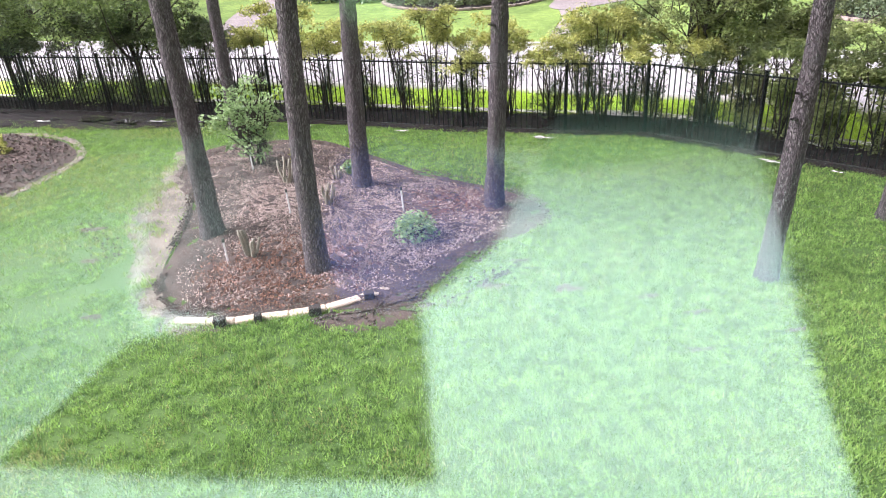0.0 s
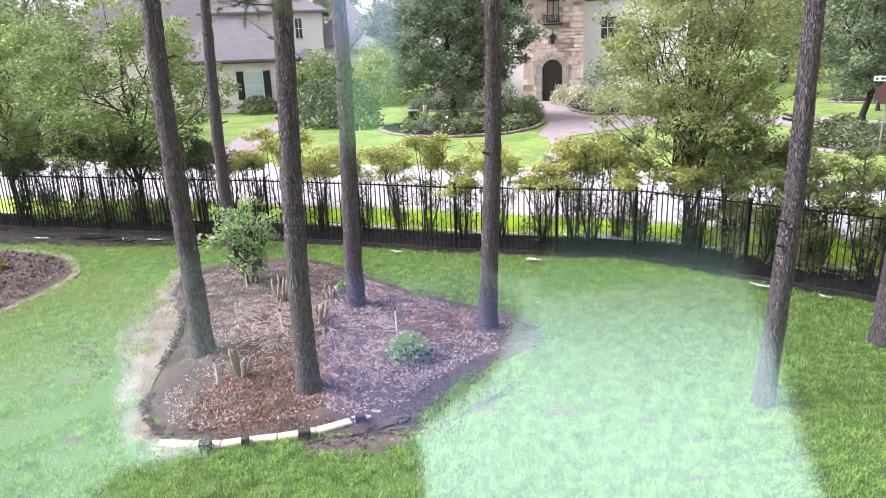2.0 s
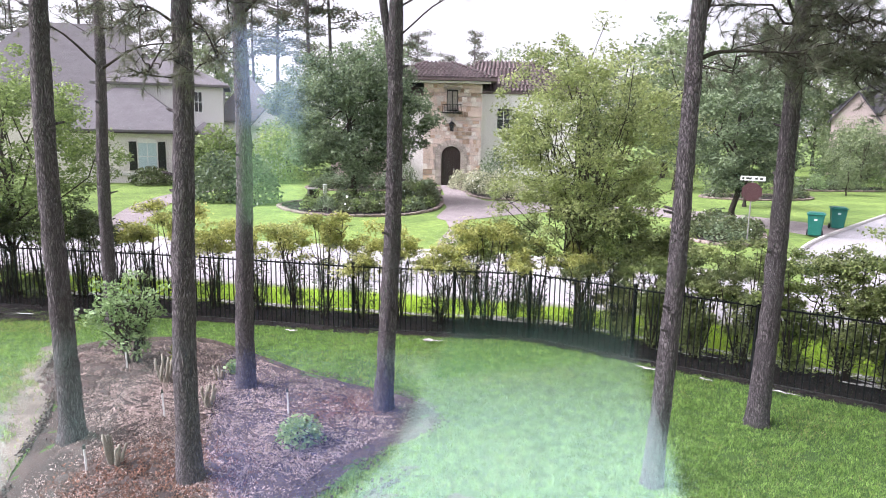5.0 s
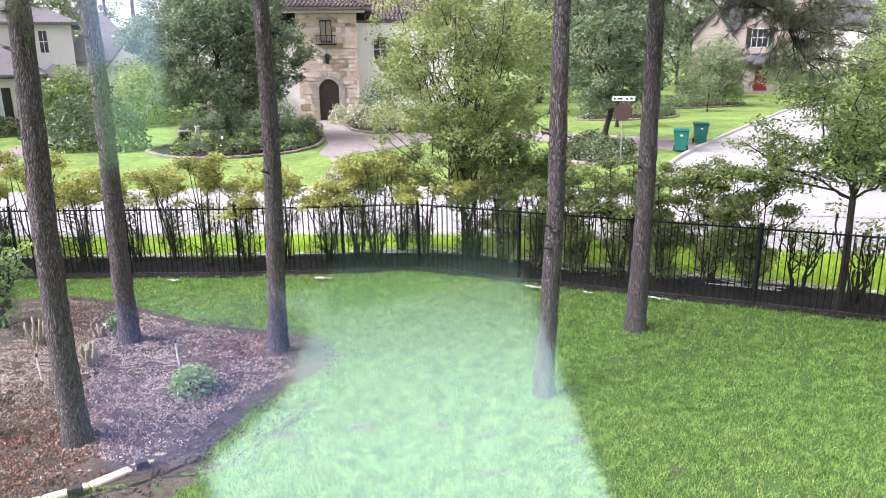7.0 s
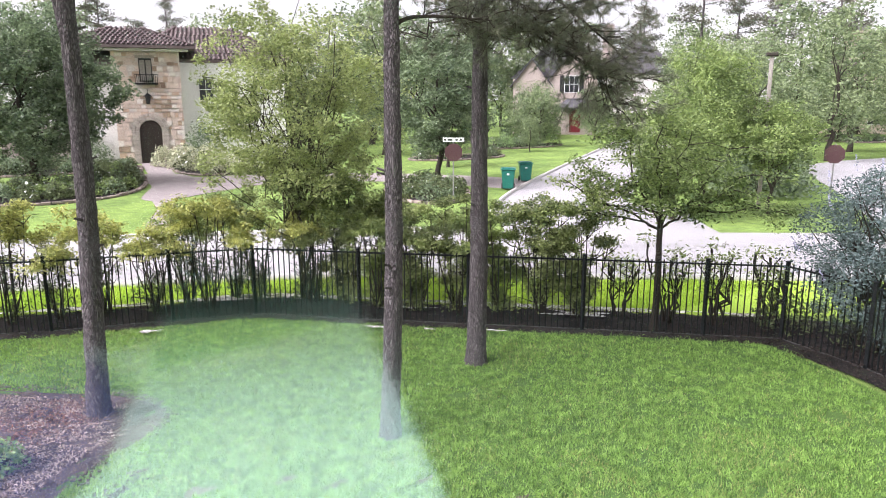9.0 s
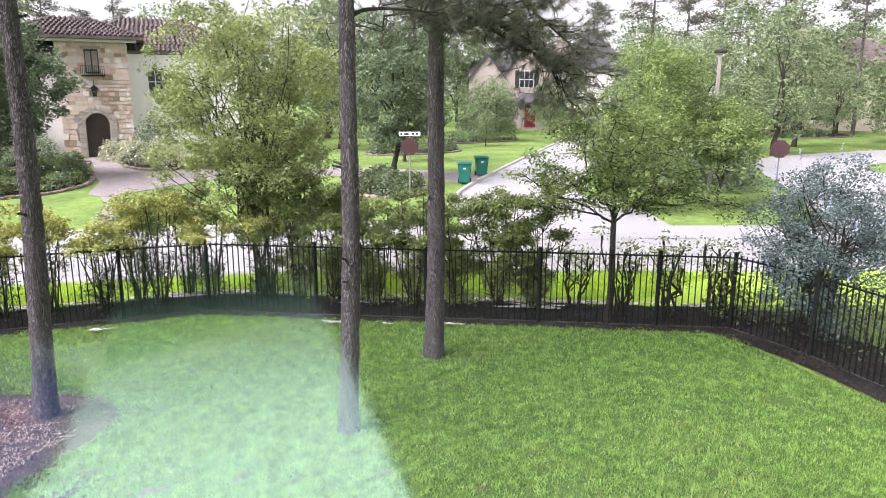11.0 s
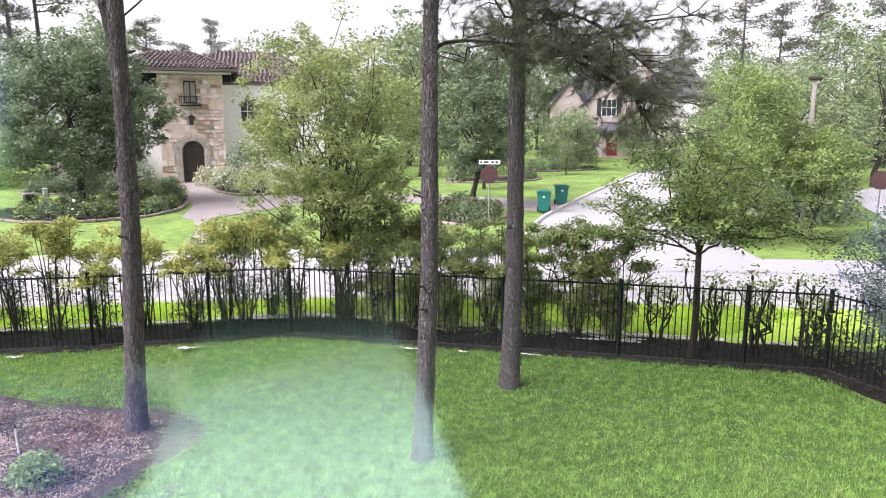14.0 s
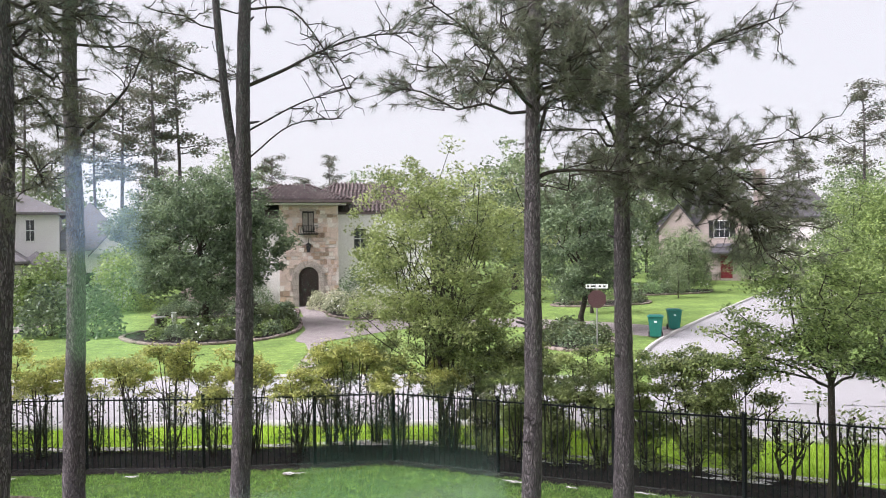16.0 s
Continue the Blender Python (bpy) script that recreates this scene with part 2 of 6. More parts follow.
M_STUCCO = surface("pale_stucco", (0.70, 0.68, 0.66), (0.80, 0.78, 0.76), 0.6, 30, 0.95, 0.3)
M_TILE = surface("brown_roof_tile", (0.075, 0.055, 0.053), (0.185, 0.14, 0.137), 1.5, 20, 0.85, 0.3, island=0.35)
M_ARCH = surface("arch_brick", (0.36, 0.30, 0.26), (0.52, 0.46, 0.41), 2, 25, 0.9, 0.4, vary=0.2)
M_DOOR = surface("dark_wood_door", (0.018, 0.012, 0.010), (0.05, 0.032, 0.026), 3, 30, 0.6, 0.3, stretch=(4, 1, 0.3))
M_GLASSDARK = surface("dark_glass", (0.012, 0.014, 0.016), (0.03, 0.034, 0.038), 1, 5, 0.08, 0.0, spec=0.6)
M_GLASSBLUE = surface("bright_blind", (0.42, 0.55, 0.58), (0.52, 0.64, 0.66), 1, 20, 0.35, 0.05, stretch=(0.2, 0.2, 8))
M_TRIM = surface("white_trim", (0.70, 0.69, 0.67), (0.80, 0.79, 0.77), 2, 30, 0.6, 0.1)
M_SHUTTER = surface("black_shutter", (0.012, 0.012, 0.013), (0.03, 0.03, 0.03), 3, 40, 0.6, 0.3, stretch=(1, 1, 6))
M_SHINGLE = surface("grey_shingle", (0.115, 0.105, 0.11), (0.20, 0.185, 0.19), 1.2, 7, 0.9, 0.6, 0.03, stretch=(1, 1, 3))
M_SHINGLE_D = surface("dark_shingle", (0.055, 0.052, 0.058), (0.11, 0.10, 0.11), 1.2, 7, 0.9, 0.6, 0.03, stretch=(1, 1, 3))
M_RED = surface("red_door", (0.15, 0.014, 0.022), (0.22, 0.025, 0.035), 2, 30, 0.5, 0.1)
M_BIN = surface("green_plastic", (0.012, 0.12, 0.095), (0.02, 0.17, 0.135), 2, 40, 0.45, 0.1)
M_RUBBER = surface("black_rubber", (0.012, 0.012, 0.012), (0.03, 0.03, 0.03), 4, 50, 0.8, 0.2)
M_SIGNBACK = surface("weathered_red_sign", (0.06, 0.027, 0.03), (0.095, 0.045, 0.047), 2, 30, 0.6, 0.05)
M_SIGNWHITE = surface("white_sign", (0.66, 0.66, 0.64), (0.76, 0.76, 0.74), 2, 30, 0.5, 0.05)
M_DARKMARK = surface("dark_lettering", (0.03, 0.04, 0.03), (0.06, 0.07, 0.06), 2, 30, 0.6, 0.0)
M_STEEL = surface("grey_steel", (0.22, 0.21, 0.20), (0.34, 0.33, 0.32), 3, 40, 0.5, 0.1, metal=0.4)
M_POLE = surface("tan_pole", (0.23, 0.20, 0.17), (0.34, 0.31, 0.28), 3, 30, 0.85, 0.3, stretch=(1, 1, 0.2))
M_WATER = surface("puddle_water", (0.02, 0.018, 0.016), (0.03, 0.027, 0.024), 2, 10, 0.03, 0.03, 0.004, spec=0.9)
M_SILT = surface("pale_silt", (0.10, 0.085, 0.07), (0.80, 0.77, 0.74), 9, 22, 0.6, 0.5, contrast=0.06)
M_PVC = surface("white_plastic", (0.68, 0.68, 0.66), (0.80, 0.80, 0.78), 4, 40, 0.5, 0.05)
M_STUMP = surface("cut_stump", (0.17, 0.15, 0.12), (0.36, 0.33, 0.26), 5, 40, 0.95, 0.6, stretch=(1, 1, 0.3))
M_EDGING = surface("pale_edging", (0.42, 0.34, 0.26), (0.62, 0.52, 0.41), 1.5, 30, 0.9, 0.3)
M_TIMBER = surface("dark_timber", (0.02, 0.016, 0.014), (0.06, 0.05, 0.045), 4, 40, 0.9, 0.5)
M_ROCK = surface("edging_rock", (0.13, 0.10, 0.085), (0.30, 0.24, 0.21), 3, 20, 0.9, 0.5, vary=0.25)
M_BRICKPALE = surface("pale_brick", (0.64, 0.58, 0.57), (0.82, 0.77, 0.76), 1.5, 9, 0.9, 0.4, stretch=(1, 1, 3))
M_BRICKROSE = surface("rose_brick", (0.30, 0.24, 0.215), (0.46, 0.385, 0.35), 1.5, 8, 0.9, 0.4, stretch=(1, 1, 3))
M_TANWALL = surface("tan_stucco", (0.52, 0.42, 0.35), (0.62, 0.52, 0.45), 0.7, 20, 0.9, 0.2)


# ---- mesh helpers ----
def fast_mesh(name, verts, faces, mat, parent=None, smooth=False, label=""):
    """verts (n, 3) and faces (m, k) arrays as one mesh object."""
    verts, faces = np.asarray(verts, np.float32), np.asarray(faces, np.int32)
    k = faces.shape[1]
    me = bpy.data.meshes.new(name)
    me.vertices.add(len(verts))
    me.vertices.foreach_set("co", verts.ravel())
    me.loops.add(faces.size)
    me.loops.foreach_set("vertex_index", faces.ravel())
    me.polygons.add(len(faces))
    me.polygons.foreach_set("loop_start", np.arange(len(faces), dtype=np.int32) * k)
    me.update(calc_edges=True)
    if smooth:
        me.polygons.foreach_set("use_smooth", np.ones(len(faces), bool))
    me.materials.append(mat)
    ob = new(name, me)
    ob.parent = parent
    return tagged(ob, label)


def part(name, bm, mat, parent=None, label="", smooth=False):
    me = bpy.data.meshes.new(name)
    bm.to_mesh(me)
    bm.free()
    me.materials.append(mat)
    if smooth:
        me.polygons.foreach_set("use_smooth", np.ones(len(me.polygons), bool))
    ob = new(name, me)
    ob.parent = parent
    return tagged(ob, label)


def share(ob, name, m, parent=None):
    """Another object on the same mesh."""
    o = new(name, ob.data)
    o.parent, o.matrix_basis = parent, m
    return o


def empty(name, m, label, category, group="", kind=""):
    ob = new(name)
    ob.empty_display_size, ob.matrix_world = 0.2, m
    return tagged(ob, label, category, group, kind)


def box(bm, x0, x1, y0, y1, z0, z1, bevel=0.0):
    g = bmesh.ops.create_cube(bm, size=1, matrix=Matrix.Translation(((x0 + x1) / 2, (y0 + y1) / 2, (z0 + z1) / 2)) @ Matrix.Diagonal((x1 - x0, y1 - y0, z1 - z0, 1)))
    if bevel:
        es = list({e for v in g["verts"] for e in v.link_edges})
        bmesh.ops.bevel(bm, geom=es, offset=bevel, segments=1, affect="EDGES")
    return bm


def boxed(name, dims, mat, parent=None, bevel=0.0, label=""):
    return part(name, box(bmesh.new(), *dims, bevel), mat, parent, label)


def tube_arrays(points, radii, segs=8, rough=0.0, rng=None):
    p = np.asarray(points, float)
    d = np.gradient(p, axis=0)
    d /= np.linalg.norm(d, axis=1, keepdims=True) + 1e-9
    ref = np.where(np.abs(d[:, 2:3]) > 0.9, [[1.0, 0, 0]], [[0, 0, 1.0]])
    u = np.cross(d, ref)
    u /= np.linalg.norm(u, axis=1, keepdims=True) + 1e-9
    w = np.cross(d, u)
    a = np.linspace(0, 2 * np.pi, segs, endpoint=False)
    r = np.asarray(radii, float)[:, None] * np.ones((1, segs))
    if rough:
        r = r * (1 + rough * rng.normal(size=r.shape))
    v = p[:, None] + r[..., None] * (np.cos(a)[None, :, None] * u[:, None] + np.sin(a)[None, :, None] * w[:, None])
    n = len(p)
    i, j = np.meshgrid(np.arange(n - 1), np.arange(segs), indexing="ij")
    f = np.stack([i * segs + j, i * segs + (j + 1) % segs, (i + 1) * segs + (j + 1) % segs, (i + 1) * segs + j], -1).reshape(-1, 4)
    return v.reshape(-1, 3), f


def joined(list_of):
    vs, fs, n = [], [], 0
    for v, f in list_of:
        vs.append(v)
        fs.append(f + n)
        n += len(v)
    return np.concatenate(vs), np.concatenate(fs)


def bend(a, b, rng, wobble=0.06, n=5, sag=0.0):
    a, b = np.asarray(a, float), np.asarray(b, float)
    s = np.linspace(0, 1, n)[:, None]
    p = a + (b - a) * s + rng.normal(size=(n, 3)) * wobble * np.linalg.norm(b - a) * (s * (1 - s) * 3)
    p[:, 2] -= sag * (s * (1 - s) * 4)[:, 0]
    return p


def leaf_arrays(centres, length, width, rng, up=0.3, droop=0.0):
    """A pointed four-cornered leaf at each centre, turned at random."""
    n = len(centres)
    d = rng.normal(size=(n, 3))
    d[:, 2] = d[:, 2] * 0.6 - droop
    d /= np.linalg.norm(d, axis=1, keepdims=True)
    nrm = rng.normal(size=(n, 3)) + [0, 0, up * 3]
    w = np.cross(d, nrm)
    w /= np.linalg.norm(w, axis=1, keepdims=True) + 1e-9
    ln = (length * rng.uniform(0.6, 1.35, n))[:, None]
    wd = (width * rng.uniform(0.6, 1.35, n))[:, None]
    v = np.stack([centres - d * ln * 0.5, centres + w * wd * 0.5, centres + d * ln * 0.5, centres - w * wd * 0.5], 1).reshape(-1, 3)
    return v, np.arange(4 * n).reshape(n, 4)


def clump_cloud(centre, radii, clumps, per, spread, rng, shell=0.55):
    """Clump centres in an uneven ellipsoid, and the leaves' centres round them."""
    d = rng.normal(size=(clumps, 3))
    d /= np.linalg.norm(d, axis=1, keepdims=True)
    r = rng.uniform(shell, 1.0, clumps) ** 0.7
    r *= 1 + 0.22 * np.sin(3 * np.arctan2(d[:, 1], d[:, 0]) + 5 * d[:, 2] + rng.uniform(0, 6))
    c = np.asarray(centre) + d * r[:, None] * np.asarray(radii)
    s = spread * rng.uniform(0.6, 1.4, clumps)
    off = rng.normal(size=(clumps, per, 3))
    off *= (rng.uniform(0, 1, (clumps, per, 1)) ** 0.4) * 1.7 / np.linalg.norm(off, axis=2, keepdims=True)
    leaf = c[:, None] + off * s[:, None, None] * [1, 1, 0.7]
    return c, leaf.reshape(-1, 3)


def broadleaf_tree(name, place, trunk_h, trunk_r, centre_z, radii, mat, label, seed, clumps=140, per=60, leaf=0.09, spread=0.3, stems=1, limbs=14, category="tree", group="", drop=0.0, shell=0.45, single=False, taper=0.0):
    rng = np.random.default_rng(seed)
    t = empty(name, Matrix.Translation(place), label, category, group)
    c, lv = clump_cloud((0, 0, centre_z), radii, clumps, per, spread, rng, shell)
    for a in (c, lv):
        a[:, :2] *= (1 - taper * np.clip((centre_z - a[:, 2:]) / radii[2], 0, 1.1))
    lv = lv[lv[:, 2] > 0.08]
    for s in range(stems):
        off = rng.uniform(-0.12, 0.12, 2) * (stems > 1)
        top = (off[0] * 4, off[1] * 4, centre_z + radii[2] * 0.25)
        pts = bend((off[0], off[1], -0.05), top, rng, 0.03, 8)
        rad = np.linspace(trunk_r, trunk_r * 0.3, 8)
        rad[0] *= 1.4
        v, f = tube_arrays(pts, rad, 9, 0.04, rng)
        near = c[rng.permutation(len(c))[: limbs]]
        tubes = []
        for q in near:
            k = rng.integers(2, 7)
            tubes.append(tube_arrays(bend(pts[k], q, rng, 0.08, 5), np.linspace(rad[k] * 0.55, 0.008, 5), 5))
        if single:
            v, f = joined([(v, f)] + tubes)
            fast_mesh("trunk", v, f, M_WOOD, t, True)
        else:
            fast_mesh("trunk", v, f, M_WOOD, t, True)
            for tb in tubes:
                fast_mesh("limb", *tb, M_WOOD, t, True)
    v, f = leaf_arrays(lv, leaf, leaf * 0.5, rng, droop=drop)
    fast_mesh("crown", v, f, mat, t)
    return t


# ---- ground, roads and beds ----
def smooth_line(points, n=12, closed=False):
    """A Catmull-Rom line through a few corners."""
    p = np.asarray(points, float)
    p = np.concatenate([p[-1:], p, p[:2]]) if closed else np.concatenate([2 * p[:1] - p[1:2], p, 2 * p[-1:] - p[-2:-1]])
    out = []
    for i in range(1, len(p) - 2):
        t = np.linspace(0, 1, n, endpoint=False)[:, None]
        a, b, c, d = p[i - 1], p[i], p[i + 1], p[i + 2]
        out.append(0.5 * (2 * b + (c - a) * t + (2 * a - 5 * b + 4 * c - d) * t**2 + (3 * b - a - 3 * c + d) * t**3))
    q = np.concatenate(out)
    return q if closed else np.concatenate([q, p[-2:-1]])


def side(line):
    d = np.gradient(line, axis=0)
    d /= np.linalg.norm(d, axis=1, keepdims=True)
    return np.stack([d[:, 1], -d[:, 0]], 1)


def ribbon(name, points, left, right, z, mat, label, category, kind="structure", lift=0.0, across=4, n=12, noise_z=0.0):
    line = smooth_line(points, n)
    s = side(line)
    rng = np.random.default_rng(len(name))
    rows = []
    for k in np.linspace(0, 1, across + 1):
        off = -left + (left + right) * k
        q = line + s * np.asarray(off).reshape(-1, 1) if np.ndim(off) == 0 else line + s * off[:, None]
        rows.append(np.c_[q, z + lift * 4 * k * (1 - k) + rng.normal(size=len(q)) * noise_z])
    v = np.stack(rows, 1).reshape(-1, 3)
    w = across + 1
    i, j = np.meshgrid(np.arange(len(line) - 1), np.arange(across), indexing="ij")
    f = np.stack([i * w + j, i * w + j + 1, (i + 1) * w + j + 1, (i + 1) * w + j], -1).reshape(-1, 4)[:, ::-1]
    return tagged(fast_mesh(name, v, f, mat), label, category, kind=kind)


def kerb(name, line, off, label="pale concrete kerb along the street"):
    """A raised strip with its own height along a street's edge."""
    q = smooth_line(line, 10)
    q = q + side(q) * off
    s = side(q)
    prof = ((-0.09, 0.0), (-0.08, 0.13), (0.06, 0.13), (0.09, 0.0))
    v = np.stack([np.c_[q + s * a, np.full(len(q), h)] for a, h in prof], 1).reshape(-1, 3)
    i, j = np.meshgrid(np.arange(len(q) - 1), np.arange(3), indexing="ij")
    f = np.stack([i * 4 + j, i * 4 + j + 1, (i + 1) * 4 + j + 1, (i + 1) * 4 + j], -1).reshape(-1, 4)[:, ::-1]
    return tagged(fast_mesh(name, v, f, M_KERB), label, "kerb", kind="structure")


def fan_patch(name, outline, mid, mat, label, category, mound=0.1, base=0.012, rings=14, kind="structure", rough=0.012, ragged=0.0):
    """A filled, slightly heaped bed inside a smooth outline."""
    o = smooth_line(outline, 8, True)
    rng = np.random.default_rng(len(label))
    o = o + rng.normal(size=o.shape) * ragged
    rows = []
    for k in np.linspace(1, 0.02, rings):
        q = np.asarray(mid) + (o - mid) * k
        h = base + mound * (1 - k**3) + rng.normal(size=len(q)) * rough * (k < 0.99)
        rows.append(np.c_[q, h])
    v = np.concatenate(rows)
    m = len(o)
    i, j = np.meshgrid(np.arange(rings - 1), np.arange(m), indexing="ij")
    f = np.stack([i * m + j, i * m + (j + 1) % m, (i + 1) * m + (j + 1) % m, (i + 1) * m + j], -1).reshape(-1, 4)
    return tagged(fast_mesh(name, v, f, mat, smooth=True), label, category, kind=kind)


def inside(points, outline):
    """Which points lie in a closed outline."""
    x, y = points[:, 0], points[:, 1]
    hit = np.zeros(len(points), bool)
    o = np.asarray(outline)
    for (x0, y0), (x1, y1) in zip(o, np.roll(o, -1, 0)):
        hit ^= ((y0 > y) != (y1 > y)) & (x < (x1 - x0) * (y - y0) / (y1 - y0 + 1e-12) + x0)
    return hit


FENCE = [(-14.0, 20.9), (-11.7, 20.3), (-9.35, 19.5), (-7.1, 18.65), (-4.9, 17.8), (-2.68, 16.95), (-0.45, 15.95), (1.7, 14.95), (3.8, 14.2), (5.33, 13.65), (6.9, 12.02), (8.47, 10.43), (10.05, 8.85), (11.62, 7.22), (12.6, 6.22)]
FENCE_R = [(12.6, 6.22), (12.3, 4.6), (11.5, 2.5), (10.7, 0.4), (9.9, -1.7)]
NEAR_EDGE = [(-44, 37.0), (-30, 31.0), (-18, 26.4), (-8, 22.7), (1.4, 19.0), (4.6, 17.5), (8.8, 15.2), (13.2, 11.65), (17, 8.7), (24, 3.0), (34, -6), (46, -17)]
SIDE_EDGE = [(17.6, 20.4), (22.3, 24.5), (31, 30.4), (42, 37.5), (60, 49)]

g = bmesh.new()
bmesh.ops.create_grid(g, x_segments=60, y_segments=60, size=600)
ground = tagged(part("ground", g, M_FARGRASS), "green mown grass ground reaching to the trees", "ground", kind="structure")
road = ribbon("road", NEAR_EDGE, 6.2, 0.0, 0.016, M_ROAD, "pale sunlit concrete street behind the fence", "road")
side_street = ribbon("road_side", SIDE_EDGE, 0.0, 5.4, 0.022, M_ROAD, "pale concrete side street with kerbs", "road")
bend_road = ribbon("road_bend", [(22, 4.0), (34, 10.8), (43, 17), (49, 20), (58, 19), (75, 14)], 3.3, 3.3, 0.028, M_ROAD, "pale concrete street curving away", "road")
mouth = ribbon("road_mouth", [(17.2, 13.5), (19.5, 16.5), (23, 20.5)], 3.6, 3.6, 0.034, M_ROAD, "pale concrete street junction", "road")
kerb("kerb_near", NEAR_EDGE, 0.06)
kerb("kerb_far", NEAR_EDGE[:6] + [(8.8, 15.2), (10.8, 13.6)], -6.3)
kerb("kerb_side", SIDE_EDGE, -0.08)
drive = ribbon("driveway", [(13.3, 52.2), (12.5, 48), (11.8, 44.5), (11.3, 42.0)], 0.75, 0.75, 0.020, M_PAVER, "pinkish paved walk leading to an arched door", "driveway")
forecourt = fan_patch("driveway_forecourt", [(10.4, 43.9), (12.4, 43.4), (12.9, 40.6), (15.0, 40.4), (17.0, 39.2), (16.0, 36.2), (12.6, 34.4), (10.6, 33.3), (8.6, 32.2), (7.9, 33.2), (8.7, 35.6), (9.6, 38.2)], (11.5, 37.6), M_PAVER, "pinkish concrete forecourt before the stone house", "driveway", 0.0, 0.026, 6, rough=0.0)
narrow_path = ribbon("path_narrow", [(8.7, 33.2), (8.0, 29.6), (6.9, 26.7), (6.0, 23.6)], 0.42, 0.42, 0.014, M_PAVER, "narrow pale path from the forecourt to the street", "path")
drive_2 = ribbon("driveway_loop", [(14.0, 38.0), (17.5, 37.2), (21.3, 34.4), (23.8, 31.0), (25.0, 28.2), (25.6, 26.2)], 2.1, 2.1, 0.016, M_PAVER, "pinkish concrete drive curving round a bed", "driveway")
drive_3 = ribbon("driveway_left", [(-5.6, 26.6), (-6.3, 36), (-5.7, 43), (-3.6, 50)], 0.85, 0.85, 0.014, M_PAVER, "pinkish concrete drive of the grey-roofed house", "driveway")
verge = ribbon("verge", [(x, y) for x, y in NEAR_EDGE[2:11]], 0.0, 3.05, 0.006, M_VERGE_LIT, "yellow-green grass verge between fence and street, open-sky light in its colour", "grass verge")
# Strip's colour also holds the shade that falls below the hedge.
fence_bed = ribbon("fence_bed", FENCE + [(13.8, 5.0)], 1.4, 0.22, 0.02, M_DARKMULCH_SHADED, "dark mulch strip under the fence, hedge shade in its colour", "mulch strip", lift=0.08, across=6, noise_z=0.012)
fence_bed_right = ribbon("fence_bed_right", FENCE_R, 1.6, 0.42, 0.024, M_DARKMULCH_SHADED, "dark mulch strip under the fence, hedge shade in its colour", "mulch strip", lift=0.06, across=6, noise_z=0.012)
LAWN = [(-14, 20.6), (-7.1, 18.3), (-2.68, 16.6), (3.8, 13.98), (5.28, 13.45), (8.35, 10.3), (12.2, 6.4), (12.0, 5.4), (11.5, 4.0), (9.4, -1.5), (6, 0.5), (-7, 1.0), (-15, 6)]
lawn = fan_patch("lawn", LAWN, (0.5, 8.5), M_LAWN, "green mown lawn with worn patches", "lawn", 0.0, 0.011, 24, rough=0.002)

BED = [(-2.85, 7.62), (-3.28, 8.5), (-3.3, 9.6), (-3.38, 10.7), (-3.55, 11.8), (-4.15, 13.2), (-3.7, 14.9), (-1.7, 15.0), (-0.5, 13.8), (0.75, 12.2), (2.0, 11.05), (2.46, 10.15), (2.15, 9.45), (1.35, 8.95), (0.65, 8.25), (0.1, 7.6), (-1.0, 7.55), (-2.1, 7.52)]
BED_MID = np.array((-0.9, 10.6))
bed = fan_patch("mulch_bed", BED, BED_MID, M_MULCH, "brown bark mulch bed under the pine trunks", "mulch bed", 0.09, 0.02, 30, rough=0.022)


def bed_z(p, outline, mid, mound=0.09, base=0.02):
    """The heaped bed's height at points of the plan."""
    o = smooth_line(outline, 8, True) - mid
    an, rr = np.arctan2(o[:, 1], o[:, 0]), np.hypot(o[:, 0], o[:, 1])
    s = np.argsort(an)
    q = np.atleast_2d(p) - mid
    edge = np.interp(np.arctan2(q[:, 1], q[:, 0]), an[s], rr[s], period=2 * np.pi)
    return base + mound * (1 - np.clip(np.hypot(q[:, 0], q[:, 1]) / edge, 0, 1) ** 3)


BED2 = [(-9.6, 17.2), (-8.3, 16.85), (-7.4, 16.25), (-6.8, 15.4), (-6.65, 14.75), (-6.8, 13.9), (-7.2, 12.8), (-8.6, 11.6), (-11, 12), (-12, 15)]
bed_2 = fan_patch("mulch_bed_left", BED2, (-9.0, 14.6), M_MULCH, "brown mulch bed with a pale sandy rim", "mulch bed", 0.08, 0.02, 12, rough=0.014)


def strip(name, a, b, z, mat, label, category, across=8, ragged=0.02, n=22):
    """An uneven strip of soil between two lines of the plan."""
    p, q = smooth_line(a, n), smooth_line(b, n)
    rng = np.random.default_rng(len(name) + len(a))
    wob = np.stack([np.convolve(rng.normal(size=len(p)), np.ones(9) / 3, "same") for _ in range(2)], 1) * ragged
    p = p + wob
    rows = [np.c_[p + (q - p) * k, z + 0.014 * k + rng.normal(size=len(p)) * 0.0025 * (k > 0)] for k in np.linspace(0, 1, across + 1)]
    v = np.stack(rows, 1).reshape(-1, 3)
    w = across + 1
    i, j = np.meshgrid(np.arange(len(p) - 1), np.arange(across), indexing="ij")
    f = np.stack([i * w + j, i * w + j + 1, (i + 1) * w + j + 1, (i + 1) * w + j], -1).reshape(-1, 4)
    return tagged(fast_mesh(name, v, f, mat, smooth=True), label, category, kind="structure")


SAND_L = [(-2.2, 7.28), (-2.95, 7.42), (-3.45, 8.15), (-3.78, 8.98), (-3.87, 9.72), (-4.4, 10.88), (-4.5, 12.0), (-4.45, 13.2), (-4.5, 14.8)]
SAND_R = [(-2.0, 7.62), (-2.6, 7.7), (-3.02, 8.12), (-3.2, 8.6), (-3.33, 9.3), (-3.36, 10.46), (-3.48, 11.7), (-3.85, 12.9), (-4.2, 15.0)]
